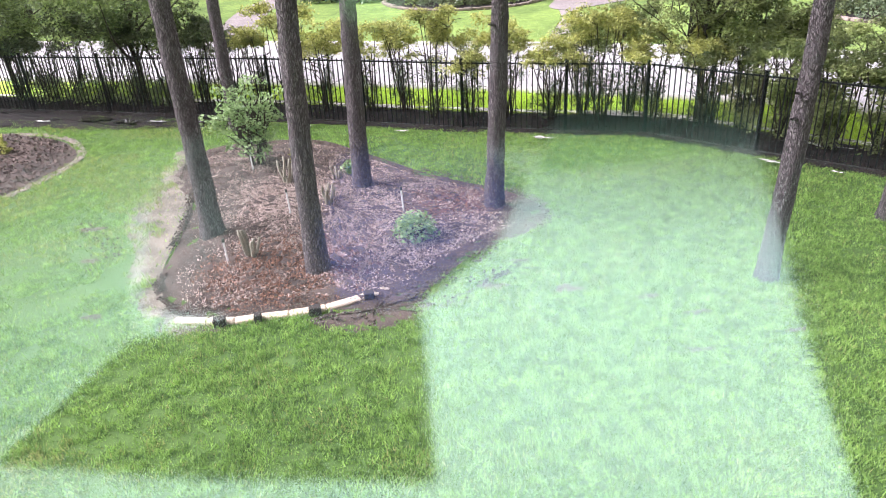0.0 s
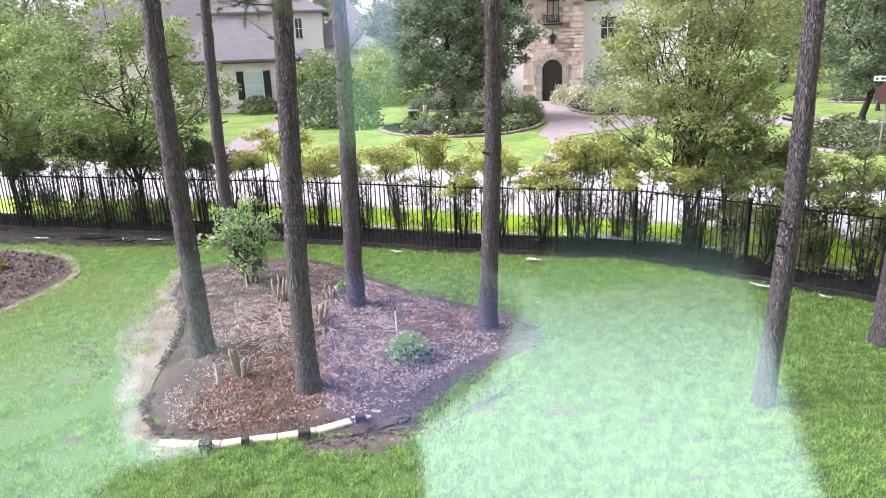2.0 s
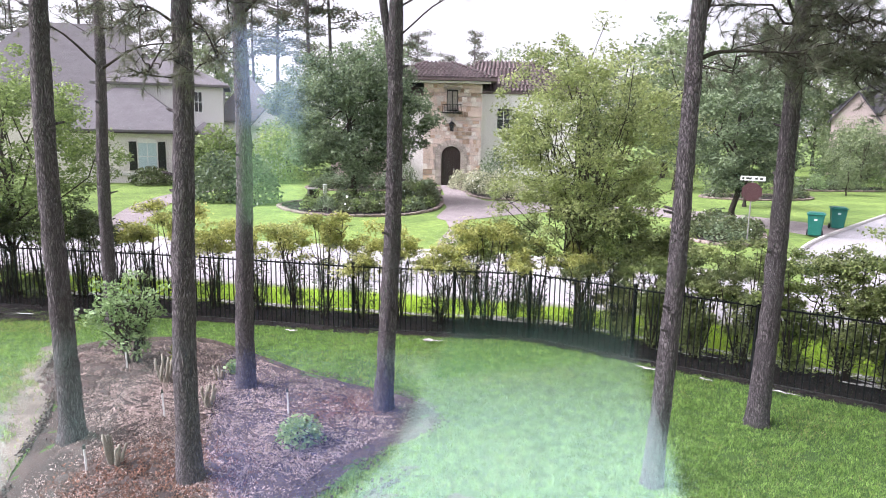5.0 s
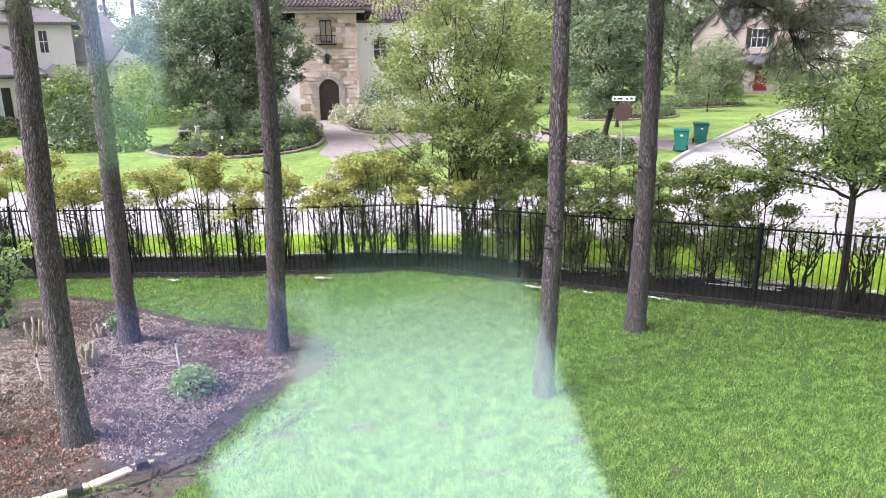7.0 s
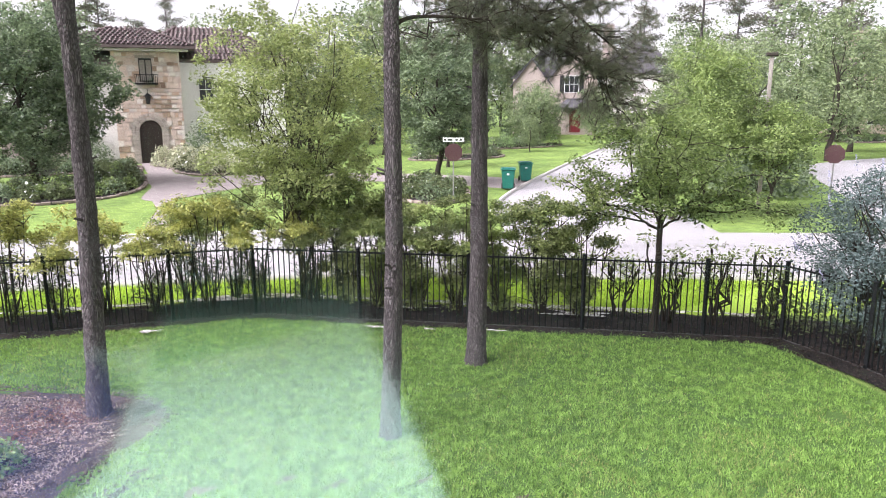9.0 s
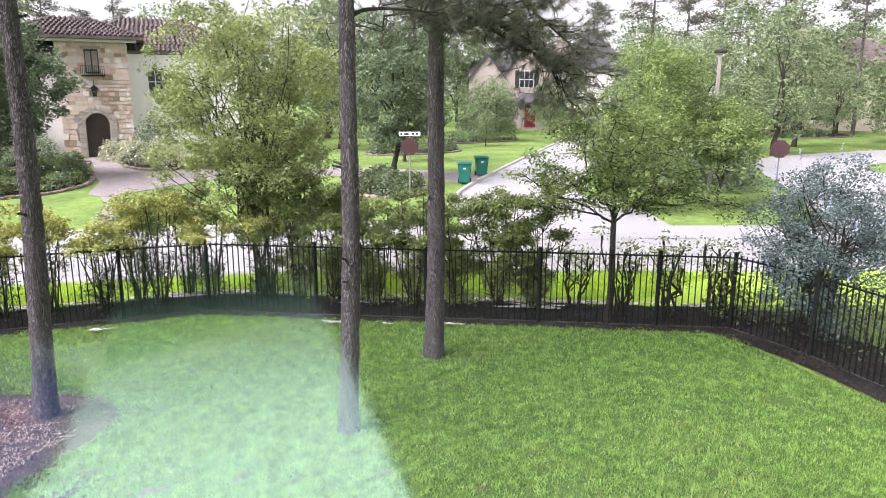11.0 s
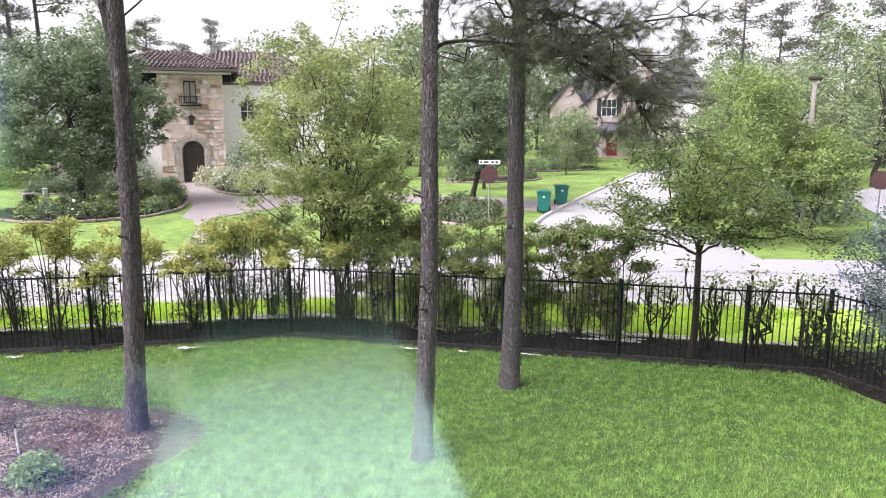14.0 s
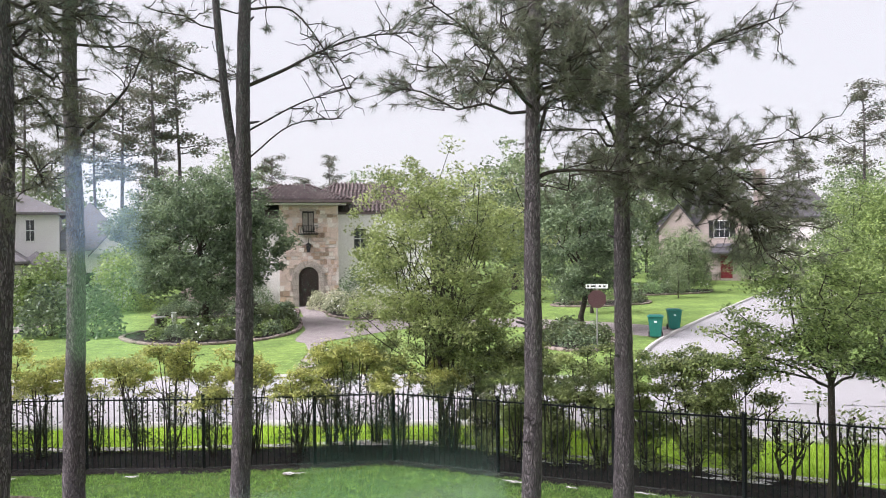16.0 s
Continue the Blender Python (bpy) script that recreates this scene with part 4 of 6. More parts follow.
def bare_shrub(x, y, h, seed, stems=7, thick=0.032):
    """A shrub cut back hard: knobby forked stems with a few new leaves."""
    rng = np.random.default_rng(seed)
    t = empty("cut_back_shrub", Matrix.Translation((x, y, 0.03)), "cut-back shrub with knobby bare stems by the fence", "shrub", "hedge along the fence")
    tips = []
    for i in range(stems):
        an, rr = rng.uniform(0, 6.28), rng.uniform(0.15, 0.6)
        e = np.array([rr * math.cos(an), rr * math.sin(an), h * rng.uniform(0.6, 1.0)])
        p = bend((0.07 * math.cos(an), 0.07 * math.sin(an), -0.04), e, rng, 0.05, 8)
        rad = np.linspace(thick, thick * 0.5, 8)
        rad[-1] = thick * 0.85
        tw = [tube_arrays(p, rad, 6, 0.08, rng)]
        for _ in range(3):
            k = rng.integers(3, 7)
            q = p[k] + rng.normal(size=3) * [0.13, 0.13, 0.04] + [0, 0, rng.uniform(0.12, 0.32)]
            tw.append(tube_arrays(bend(p[k], q, rng, 0.08, 4), [thick * 0.5, thick * 0.4, thick * 0.35, thick * 0.5], 5))
            tips.append(q)
        tips.append(e)
        v, f = joined(tw)
        fast_mesh("stem", v, f, M_WOOD, t, True)
    tips = np.array(tips)
    lv = tips[rng.integers(0, len(tips), 700)] + rng.normal(size=(700, 3)) * [0.12, 0.12, 0.08] + [0, 0, 0.08]
    v, f = leaf_arrays(lv, 0.08, 0.036, rng)
    fast_mesh("leaves", v, f, M_LEAF_LIGHT, t)
    return t


def young_tree(x, y, seed):
    """An upright slim trunk that parts into spreading limbs with layered sprays of leaves."""
    rng = np.random.default_rng(seed)
    t = empty("street_tree", Matrix.Translation((x, y, 0)), "young light-green tree with spreading limbs", "tree")
    z = np.linspace(-0.05, 2.35, 9)
    p = np.stack([0.02 * np.sin(z * 3), 0.02 * np.cos(z * 2.4), z], 1)
    rad = 0.072 - 0.010 * z
    rad[0] = 0.13
    v, f = tube_arrays(p, rad, 10, 0.05, rng)
    fast_mesh("trunk", v, f, M_WOOD, t, True)
    tip = p[-1]
    ends = [(0.582 * 2.2, -0.813 * 2.2, 2.45), (-1.15, 1.5, 2.35), (-0.9, 1.2, 3.3), (0.7, -0.9, 3.6), (0.1, 0.2, 4.2), (-0.4, 0.7, 4.0), (0.9, 0.4, 3.5), (-0.8, -0.5, 3.5), (0.5, -1.5, 3.2), (-1.4, 1.2, 3.0), (0.4, 1.0, 3.7), (0.2, -0.4, 3.9)]
    leaves, low_leaves = [], []
    for k, e in enumerate(ends):
        a = p[8 - k % 2]
        q = bend(a, e, rng, 0.05, 8, 0.10 if k > 1 else -0.08)
        tw = [tube_arrays(q, np.linspace(0.026, 0.007, 8), 6)]
        for _ in range(11):
            s = rng.uniform(0.35, 1.0)
            i = min(int(s * 7), 6)
            b = q[i] + (q[i + 1] - q[i]) * (s * 7 - i)
            d = rng.normal(size=3) * [0.42, 0.42, 0.16] + [0, 0, -0.03]
            if k == 0 and s < 0.75:
                continue
            tw.append(tube_arrays(bend(b, b + d, rng, 0.06, 4), np.linspace(0.009, 0.004, 4), 4))
            n = 128
            w = rng.uniform(0.25, 1.15, (n, 1))
            (low_leaves if k in (1, 9) else leaves).append(b + d * w + rng.normal(size=(n, 3)) * [0.12, 0.12, 0.06])
        v, f = joined(tw)
        fast_mesh("limb", v, f, M_WOOD, t, True)
    v, f = leaf_arrays(np.concatenate(leaves), 0.085, 0.04, rng, 0.5, 0.2)
    fast_mesh("crown", v, f, M_LEAF_MID, t)
    v, f = leaf_arrays(np.concatenate(low_leaves), 0.08, 0.038, rng, 0.5, 0.2)
    fast_mesh("lower_sprays", v, f, M_LEAF_LIGHT, t, label="bright yellow-green lower sprays")
    return t


line = smooth_line(FENCE, 24)
seg = np.r_[0, np.cumsum(np.linalg.norm(np.diff(line, axis=0), axis=1))]
rng = np.random.default_rng(11)
s = 0.6
k = 0
while s < seg[-1] + 0.2:
    x, y = np.interp(s, seg, line[:, 0]), np.interp(s, seg, line[:, 1])
    d = np.array([np.interp(s + 0.3, seg, line[:, 0]) - np.interp(s - 0.3, seg, line[:, 0]), np.interp(s + 0.3, seg, line[:, 1]) - np.interp(s - 0.3, seg, line[:, 1])])
    d /= np.linalg.norm(d) + 1e-9
    off = rng.uniform(0.55, 0.95)
    px, py = x - d[1] * off, y + d[0] * off
    far_left = px < -3.4
    dense = 6.8 < px < 10.8
    h = rng.uniform(1.85, 2.75) if not dense else rng.uniform(2.05, 2.65)
    mat = M_LEAF_SHRUB if far_left or dense else (M_LEAF_YELLOW if rng.uniform() < 0.75 else M_LEAF_LIGHT)
    if px > 11.0:
        bare_shrub(px, py, rng.uniform(1.55, 2.1), 100 + k, 6, 0.03 if px < 12 else 0.036)
    elif dense:
        hedge_shrub(px, py, h, M_LEAF_BIG if k % 3 else M_LEAF_LIGHT, 100 + k, 0.12, "leafy green shrub by the fence", 5200, 0.62)
    else:
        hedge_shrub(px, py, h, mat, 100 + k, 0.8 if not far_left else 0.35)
    s += rng.uniform(0.82, 1.12) if not 6.5 < px < 10.8 else rng.uniform(0.7, 0.95)
    k += 1

# trees just outside the fence
broadleaf_tree("street_tree", (6.72, 14.15, 0), 1.2, 0.036, 3.95, (2.2, 2.0, 2.5), M_LEAF_BIG, "loose olive-green tree with several thin stems", 21, 430, 110, 0.08, 0.17, 4, 26, shell=0.42, taper=0.12)
young_tree(11.1, 7.95, 22)
for k, (x, y, h) in enumerate(((5.5, 15.2, 2.5), (7.3, 13.5, 2.9), (8.2, 12.7, 2.5), (4.5, 15.4, 2.2))):
    hedge_shrub(x, y, h, M_LEAF_LIGHT if k % 2 else M_LEAF_BIG, 180 + k, 0.5, "tall olive-green shrub at the foot of a tree", 2800, 0.6)
broadleaf_tree("street_tree", (24.9, 16.1, 0), 1.8, 0.1, 4.2, (1.55, 1.55, 2.6), M_LEAF_MID, "light-green tree on the grass island", 23, 300, 95, 0.105, 0.26, 1, 16)
broadleaf_tree("street_tree", (26.6, 14.3, 0), 1.4, 0.08, 3.0, (1.5, 1.5, 1.35), M_LEAF_MID, "small green tree on the grass island", 27, 190, 85, 0.11, 0.25, 1, 14)
broadleaf_tree("street_tree", (22.3, 15.6, 0), 1.4, 0.08, 3.0, (1.7, 1.7, 1.7), M_LEAF_MID, "small green tree on the grass island", 28, 190, 85, 0.11, 0.25, 1, 14)
broadleaf_tree("street_tree", (-6.3, 19.2, 0), 1.4, 0.09, 3.75, (2.3, 1.9, 2.15), M_LEAF_MID, "bushy green tree outside the fence", 24, 240, 110, 0.1, 0.2, 1, 16, shell=0.6)
broadleaf_tree("street_tree", (-10.3, 20.9, 0), 1.4, 0.09, 3.4, (2.2, 1.9, 2.0), M_LEAF_MID, "bushy green tree outside the fence", 25, 230, 105, 0.105, 0.2, 1, 14, shell=0.6)
broadleaf_tree("vitex_shrub", (13.35, 5.0, 0), 0.5, 0.05, 1.85, (1.2, 1.25, 1.5), M_LEAF_GREY, "grey-green shrub with lavender flower spikes", 26, 300, 110, 0.06, 0.16, 4, 12, "shrub")

# ---- far trees ----
OAK = "broad dark-green oak in a planted bed"
broadleaf_tree("oak_tree", (4.75, 41.3, 0), 2.2, 0.2, 5.1, (4.1, 3.8, 3.7), M_LEAF_DARK, OAK, 31, 460, 150, 0.185, 0.38, 1, 18, shell=0.5)
broadleaf_tree("oak_tree", (21.6, 29.4, 0), 2.2, 0.16, 5.0, (2.9, 2.8, 3.1), M_LEAF_DARK, "upright green oak in a planted bed", 32, 320, 120, 0.15, 0.32, 1, 16, shell=0.5)


# ---- the stone house ----
def house_frame(name, x, y, yaw, label):
    return empty(name, pose(x, y, 0, 0, 0, yaw), label, "house")


def hip_roof(name, x0, x1, y0, y1, z0, rise, mat, parent, over=0.5, tiles=False):
    x0, x1, y0, y1 = x0 - over, x1 + over, y0 - over, y1 + over
    w, d = x1 - x0, y1 - y0
    r = min(w, d) / 2
    if w >= d:
        a, b = (x0 + r, (y0 + y1) / 2), (x1 - r, (y0 + y1) / 2)
    else:
        a, b = ((x0 + x1) / 2, y0 + r), ((x0 + x1) / 2, y1 - r)
    bm = bmesh.new()
    lo = [bm.verts.new((x, y, z0)) for x, y in ((x0, y0), (x1, y0), (x1, y1), (x0, y1))]
    base = [bm.verts.new((v.co.x, v.co.y, z0 - 0.18)) for v in lo]
    p, q = bm.verts.new((*a, z0 + rise)), bm.verts.new((*b, z0 + rise + 0.001))
    if w >= d:
        fs = [(lo[0], lo[1], q, p), (lo[1], lo[2], q), (lo[2], lo[3], p, q), (lo[3], lo[0], p)]
    else:
        fs = [(lo[0], lo[1], p), (lo[1], lo[2], q, p), (lo[2], lo[3], q), (lo[3], lo[0], p, q)]
    for f in fs:
        bm.faces.new(f)
    for i in range(4):
        bm.faces.new((lo[i], base[i], base[(i + 1) % 4], lo[(i + 1) % 4]))
    bm.faces.new(base)
    roof = part(name, bm, mat, parent)
    if tiles:
        out = []
        for quad in fs:
            c = [np.array(v) for v in ([(x0, y0, z0), (x1, y0, z0), (*b, z0 + rise), (*a, z0 + rise)], [(x1, y0, z0), (x1, y1, z0), (*b, z0 + rise)], [(x1, y1, z0), (x0, y1, z0), (*a, z0 + rise), (*b, z0 + rise)], [(x0, y1, z0), (x0, y0, z0), (*a, z0 + rise)])[fs.index(quad)]] if w >= d else [np.array(v) for v in ([(x0, y0, z0), (x1, y0, z0), (*a, z0 + rise)], [(x1, y0, z0), (x1, y1, z0), (*b, z0 + rise), (*a, z0 + rise)], [(x1, y1, z0), (x0, y1, z0), (*b, z0 + rise)], [(x0, y1, z0), (x0, y0, z0), (*a, z0 + rise), (*b, z0 + rise)])[fs.index(quad)]]
            e0, e1 = c[0], c[1]
            top0, top1 = (c[3], c[2]) if len(c) == 4 else (c[2], c[2])
            ln = np.linalg.norm(e1 - e0)
            up = (top0 + top1) / 2 - (e0 + e1) / 2
            nrm = np.cross(e1 - e0, up)
            nrm /= np.linalg.norm(nrm)
            slope = np.linalg.norm(up)
            rows = int(slope / 0.42)
            u = (e1 - e0) / ln
            for r_ in range(rows):
                s0, s1 = r_ / rows, (r_ + 1.12) / rows
                l0, l1 = e0 + (top0 - e0) * s0, e1 + (top1 - e1) * s0
                wid = np.linalg.norm(l1 - l0)
                n = int(wid / 0.30)
                rise_v = up / rows * 1.12
                for i in range(n):
                    p0 = l0 + u * (0.15 + i * wid / max(n, 1))
                    out.append(tube_arrays(np.array([p0 + nrm * 0.03, p0 + rise_v + nrm * 0.005]), [0.115, 0.09], 6))
        v, f = joined(out)
        t = fast_mesh("roof_tiles", v, f, M_TILE, roof)
        tagged(t, kind="stuff")
    return roof


def window_unit(parent, x, z, w, h, y, pane_mat, shutters=False, frame_mat=None, arch=False, bars=1):
    win = boxed("window", (x - w / 2 - 0.07, x + w / 2 + 0.07, y - 0.05, y - 0.003, z - 0.07, z + h + 0.07), frame_mat or M_TRIM, parent)
    boxed("pane", (x - w / 2, x + w / 2, y - 0.062, y - 0.052, z, z + h), pane_mat, win)
    boxed("glazing_bar", (x - w / 2, x + w / 2, y - 0.085, y - 0.064, z + h * 0.5 - 0.025, z + h * 0.5 + 0.025), frame_mat or M_TRIM, win)
    for i in range(bars):
        xx = x - w / 2 + w * (i + 1) / (bars + 1)
        boxed("glazing_bar", (xx - 0.02, xx + 0.02, y - 0.085, y - 0.064, z, z + h), frame_mat or M_TRIM, win)
    if shutters:
        for s in (-1, 1):
            c = x + s * (w / 2 + 0.07 + 0.28)
            boxed("shutter", (c - 0.25, c + 0.25, y - 0.07, y - 0.004, z - 0.05, z + h + 0.1), M_SHUTTER, parent)
    return win


stone = house_frame("stone_house", 13.28, 51.75, -14.4, "two-storey house with a pale stone tower and brown tile roof")
boxed("tower_core", (-2.1, 2.2, 0.03, 4.4, 0, 7.75), M_MORTAR, stone)
boxed("wing", (-8.5, -2.12, 0.9, 9, 0, 6.7), M_STUCCO, stone, label="pale stucco wing")
boxed("wing", (2.22, 9.5, 0.9, 9, 0, 6.9), M_STUCCO, stone, label="pale stucco wing")
boxed("stone_wall", (-9.0, -4.2, -0.6, 0.88, 0, 2.6), M_BRICKROSE, stone, label="low stone garage wall")
hip_roof("roof", -4.2, 2.1, 0.0, 4.4, 7.9, 1.35, M_TILE, stone, 1.15, True)
hip_roof("roof", -0.8, 9.5, 1.6, 7.8, 7.1, 2.5, M_TILE, stone, 0.8, True)
hip_roof("roof", -8.5, -1.0, 0.9, 9, 6.8, 2.0, M_TILE, stone, 0.6, False)
boxed("eave", (-4.9, 2.8, -0.75, -0.02, 7.56, 7.7), M_TRIM, stone)
win = boxed("window", (-0.42, 0.42, -0.12, -0.01, 5.55, 7.1), M_SHUTTER, stone)
for sx in (-1, 1):
    boxed("pane", (0.06 * sx - 0.16 + 0.14 * sx, 0.06 * sx + 0.16 + 0.14 * sx, -0.135, -0.122, 5.62, 6.98), M_POLE, win)
boxed("lintel", (-0.62, 0.62, -0.16, -0.01, 7.12, 7.3), M_ARCH, stone)
bal = boxed("balcony", (-0.72, 0.72, -0.42, -0.05, 5.36, 5.45), M_IRON, stone)
boxed("rail", (-0.72, 0.72, -0.42, -0.39, 6.0, 6.04), M_IRON, bal)
for i in range(13):
    xx = -0.7 + 1.4 * i / 12
    boxed("baluster", (xx - 0.015, xx + 0.015, -0.415, -0.39, 5.45, 6.0), M_IRON, bal)
lan = boxed("lantern", (-0.13, 0.13, -0.47, -0.21, 4.05, 4.13), M_IRON, stone, 0.02, "black hanging lantern")
for sx in (-1, 1):
    for sy in (-1, 1):
        v, f = tube_arrays(np.array([(0.11 * sx, -0.34 + 0.11 * sy, 4.13), (0.17 * sx, -0.34 + 0.17 * sy, 4.55)]), [0.018, 0.018], 5)
        fast_mesh("corner_bar", v, f, M_IRON, lan)
g = bmesh.new()
bmesh.ops.create_cone(g, cap_ends=True, segments=4, radius1=0.13, radius2=0.21, depth=0.42, matrix=Matrix.Translation((0, -0.34, 4.34)) @ Matrix.Rotation(math.pi / 4, 4, "Z"))
part("lantern_glass", g, M_GLASSDARK, lan)
g = bmesh.new()
bmesh.ops.create_cone(g, cap_ends=True, segments=8, radius1=0.30, radius2=0.05, depth=0.22, matrix=Matrix.Translation((0, -0.34, 4.67)))
part("lantern_cap", g, M_IRON, lan)
v, f = tube_arrays(np.array([(0, -0.34, 4.76), (0, -0.34, 4.98), (0, -0.22, 5.08), (0, -0.05, 5.0)]), [0.022] * 4, 6)
fast_mesh("arm", v, f, M_IRON, lan)


def arch_profile(r, top_z, n=14):
    return [(r * math.cos(a), top_z - r + r * math.sin(a)) for a in np.linspace(0, math.pi, n)]


bm = bmesh.new()
pr = [(0.72, 0.0)] + arch_profile(0.72, 2.95) + [(-0.72, 0.0)]
front = [bm.verts.new((x, -0.005, z)) for x, z in pr]
bm.faces.new(front[::-1])
g = bmesh.ops.extrude_face_region(bm, geom=bm.faces[:])
for v in g["geom"]:
    if isinstance(v, bmesh.types.BMVert):
        v.co.y = 0.06
door = part("door", bm, M_DOOR, stone, "dark arched wooden door")
for i in range(1, 6):
    xx = -0.72 + 1.44 * i / 6
    boxed("groove", (xx - 0.012, xx + 0.012, -0.012, -0.006, 0.05, 2.3), M_SHUTTER, door)
boxed("door_handle", (0.2, 0.25, -0.06, -0.006, 1.0, 1.3), M_STEEL, door)
brick_mesh = None
for ring, rad in enumerate((0.86, 1.10)):
    n = 19 + ring * 5
    for i in range(n):
        a = math.pi * (i + 0.5) / n
        m = Matrix.Translation((rad * math.cos(a), -0.06, 2.95 - 0.72 + rad * math.sin(a))) @ Matrix.Rotation(math.pi / 2 - a, 4, "Y")
        if brick_mesh is None:
            brick_mesh = boxed("brick", (-0.062, 0.062, -0.05, 0.06, -0.11, 0.11), M_ARCH, stone, 0.01)
            brick_mesh.matrix_basis = m
        else:
            share(brick_mesh, "brick", m, stone)
for sx in (-1, 1):
    for i in range(16):
        share(brick_mesh, "brick", Matrix.Translation((sx * (0.98 if i % 2 else 0.93), -0.06, 0.07 + i * 0.138)) @ Matrix.Rotation(math.pi / 2, 4, "Y") @ Matrix.Diagonal((1, 1, 2.0, 1)), stone)
rng = np.random.default_rng(5)
z = 0.0
while z < 7.55:
    h = min(rng.choice([0.24, 0.32, 0.40]), 7.58 - z)
    x = -2.12
    while x < 2.2:
        w = min(rng.uniform(0.24, 0.52), 2.22 - x)
        cx, cz = x + w / 2, z + h / 2
        if not (abs(cx) < 1.2 and cz < 3.15 and (cz < 2.2 or math.hypot(cx, cz - 2.23) < 1.25)) and not (abs(cx) < 0.5 and 5.5 < cz < 7.1) and w > 0.08 and h > 0.08:
            boxed("stone_block", (x + 0.012, x + w - 0.012, -0.05 - rng.uniform(0, 0.025), 0.028, z + 0.012, z + h - 0.012 - 0.05 * rng.integers(2)), (M_STONE, M_STONE_PALE, M_STONE, M_STONE_PALE, M_STONE, M_STONE_BROWN)[rng.integers(6)], stone)
        x += w
    z += h
window_unit(stone, 3.9, 4.3, 0.9, 1.5, 0.9, M_GLASSDARK)
window_unit(stone, -3.6, 4.4, 0.9, 1.4, 0.9, M_GLASSDARK)

# ---- grey-roofed house ----
left = house_frame("brick_house", -8.38, 53.5, 2.0, "pale brick house with steep grey shingle roofs")
boxed("wall", (-6.0, 2.9, 0, 7, 0, 3.6), M_BRICKPALE, left, label="pale brick front wing")
boxed("wall", (-15.0, 1.8, 7.05, 17, 0, 5.2), M_BRICKPALE, left, label="pale brick main wall")
boxed("wall", (-3.6, 5.1, 4.0, 12, 3.65, 7.0), M_STUCCO, left, label="pale upper storey wall")
boxed("wall", (4.5, 9.8, 5.2, 14, 0, 4.4), M_STUCCO, left, label="pale side wing wall")
boxed("wall", (2.92, 4.48, 2.2, 9, 0, 3.3), M_STUCCO, left, label="pale porch wall")
hip_roof("roof", -6.0, 2.9, 0, 7, 3.72, 2.95, M_SHINGLE, left, 0.45)
hip_roof("roof", -15.0, 1.8, 7.05, 17, 5.4, 6.6, M_SHINGLE, left, 0.5)
hip_roof("roof", -3.6, 5.1, 4.0, 12, 7.12, 2.3, M_SHINGLE, left, 0.5)
hip_roof("roof", 4.5, 9.8, 5.2, 14, 4.52, 3.6, M_SHINGLE, left, 0.45)
hip_roof("porch_roof", 2.92, 4.48, 2.2, 9, 3.45, 0.9, M_SHINGLE, left, 0.3)
bm = bmesh.new()
vs = [bm.verts.new(c) for c in ((7.2, 4.6, 4.1), (9.9, 4.6, 4.1), (8.55, 4.6, 5.7), (7.2, 8.6, 4.1), (9.9, 8.6, 4.1), (8.55, 8.6, 5.7))]
for f in ((0, 1, 2), (5, 4, 3), (0, 2, 5, 3), (1, 4, 5, 2), (0, 3, 4, 1)):
    bm.faces.new([vs[i] for i in f])
part("gable", bm, M_STUCCO, left, "small pale gable")
for sgn in (-1, 1):
    bm = bmesh.new()
    e = (8.55 + sgn * 1.6, 3.8)
    a = [bm.verts.new(q) for q in ((8.55, 4.4, 5.74), (e[0], 4.4, e[1] + 0.04), (e[0], 8.6, e[1] + 0.04), (8.55, 8.6, 5.74))]
    b = [bm.verts.new((v.co.x, v.co.y, v.co.z + 0.14)) for v in a]
    bm.faces.new(a), bm.faces.new(b[::-1])
    for i in range(4):
        bm.faces.new((a[i], b[i], b[(i + 1) % 4], a[(i + 1) % 4]))
    part("roof_slope", bm, M_SHINGLE, left)
window_unit(left, 0.0, 0.95, 1.2, 1.85, 0, M_GLASSBLUE, True)
arch = bmesh.new()
fr = [arch.verts.new((x, -0.07, z)) for x, z in [(0.66, 2.89), (0.5, 3.02), (0.2, 3.11), (-0.2, 3.11), (-0.5, 3.02), (-0.66, 2.89)]]
arch.faces.new(fr)
gx = bmesh.ops.extrude_face_region(arch, geom=arch.faces[:])
for v in gx["geom"]:
    if isinstance(v, bmesh.types.BMVert):
        v.co.y = -0.003
part("window_arch", arch, M_TRIM, left)
boxed("brick_band", (-6.0, 2.9, -0.05, -0.003, 0.55, 0.72), M_TRIM, left)
window_unit(left, 2.15, 5.1, 0.5, 1.45, 4.0, M_GLASSDARK, False)
window_unit(left, 3.3, 5.1, 0.5, 1.45, 4.0, M_GLASSDARK, False)
boxed("garage_door", (5.2, 7.4, 5.13, 5.19, 0, 2.7), M_SHUTTER, left)
boxed("trim_board", (-6.45, 3.35, -0.5, -0.44, 3.46, 3.56), M_TIMBER, left)

# ---- house with the red door ----
right = house_frame("gabled_house", 64.0, 60.2, -47.0, "rose brick house with gables and a red door")
boxed("wall", (-7, 3.0, 0, 9, 0, 6.6), M_BRICKROSE, right, label="rose brick wall")
boxed("wall", (3.0, 12.5, 1.5, 10, 0, 7.2), M_BRICKPALE, right, label="pale brick wall")
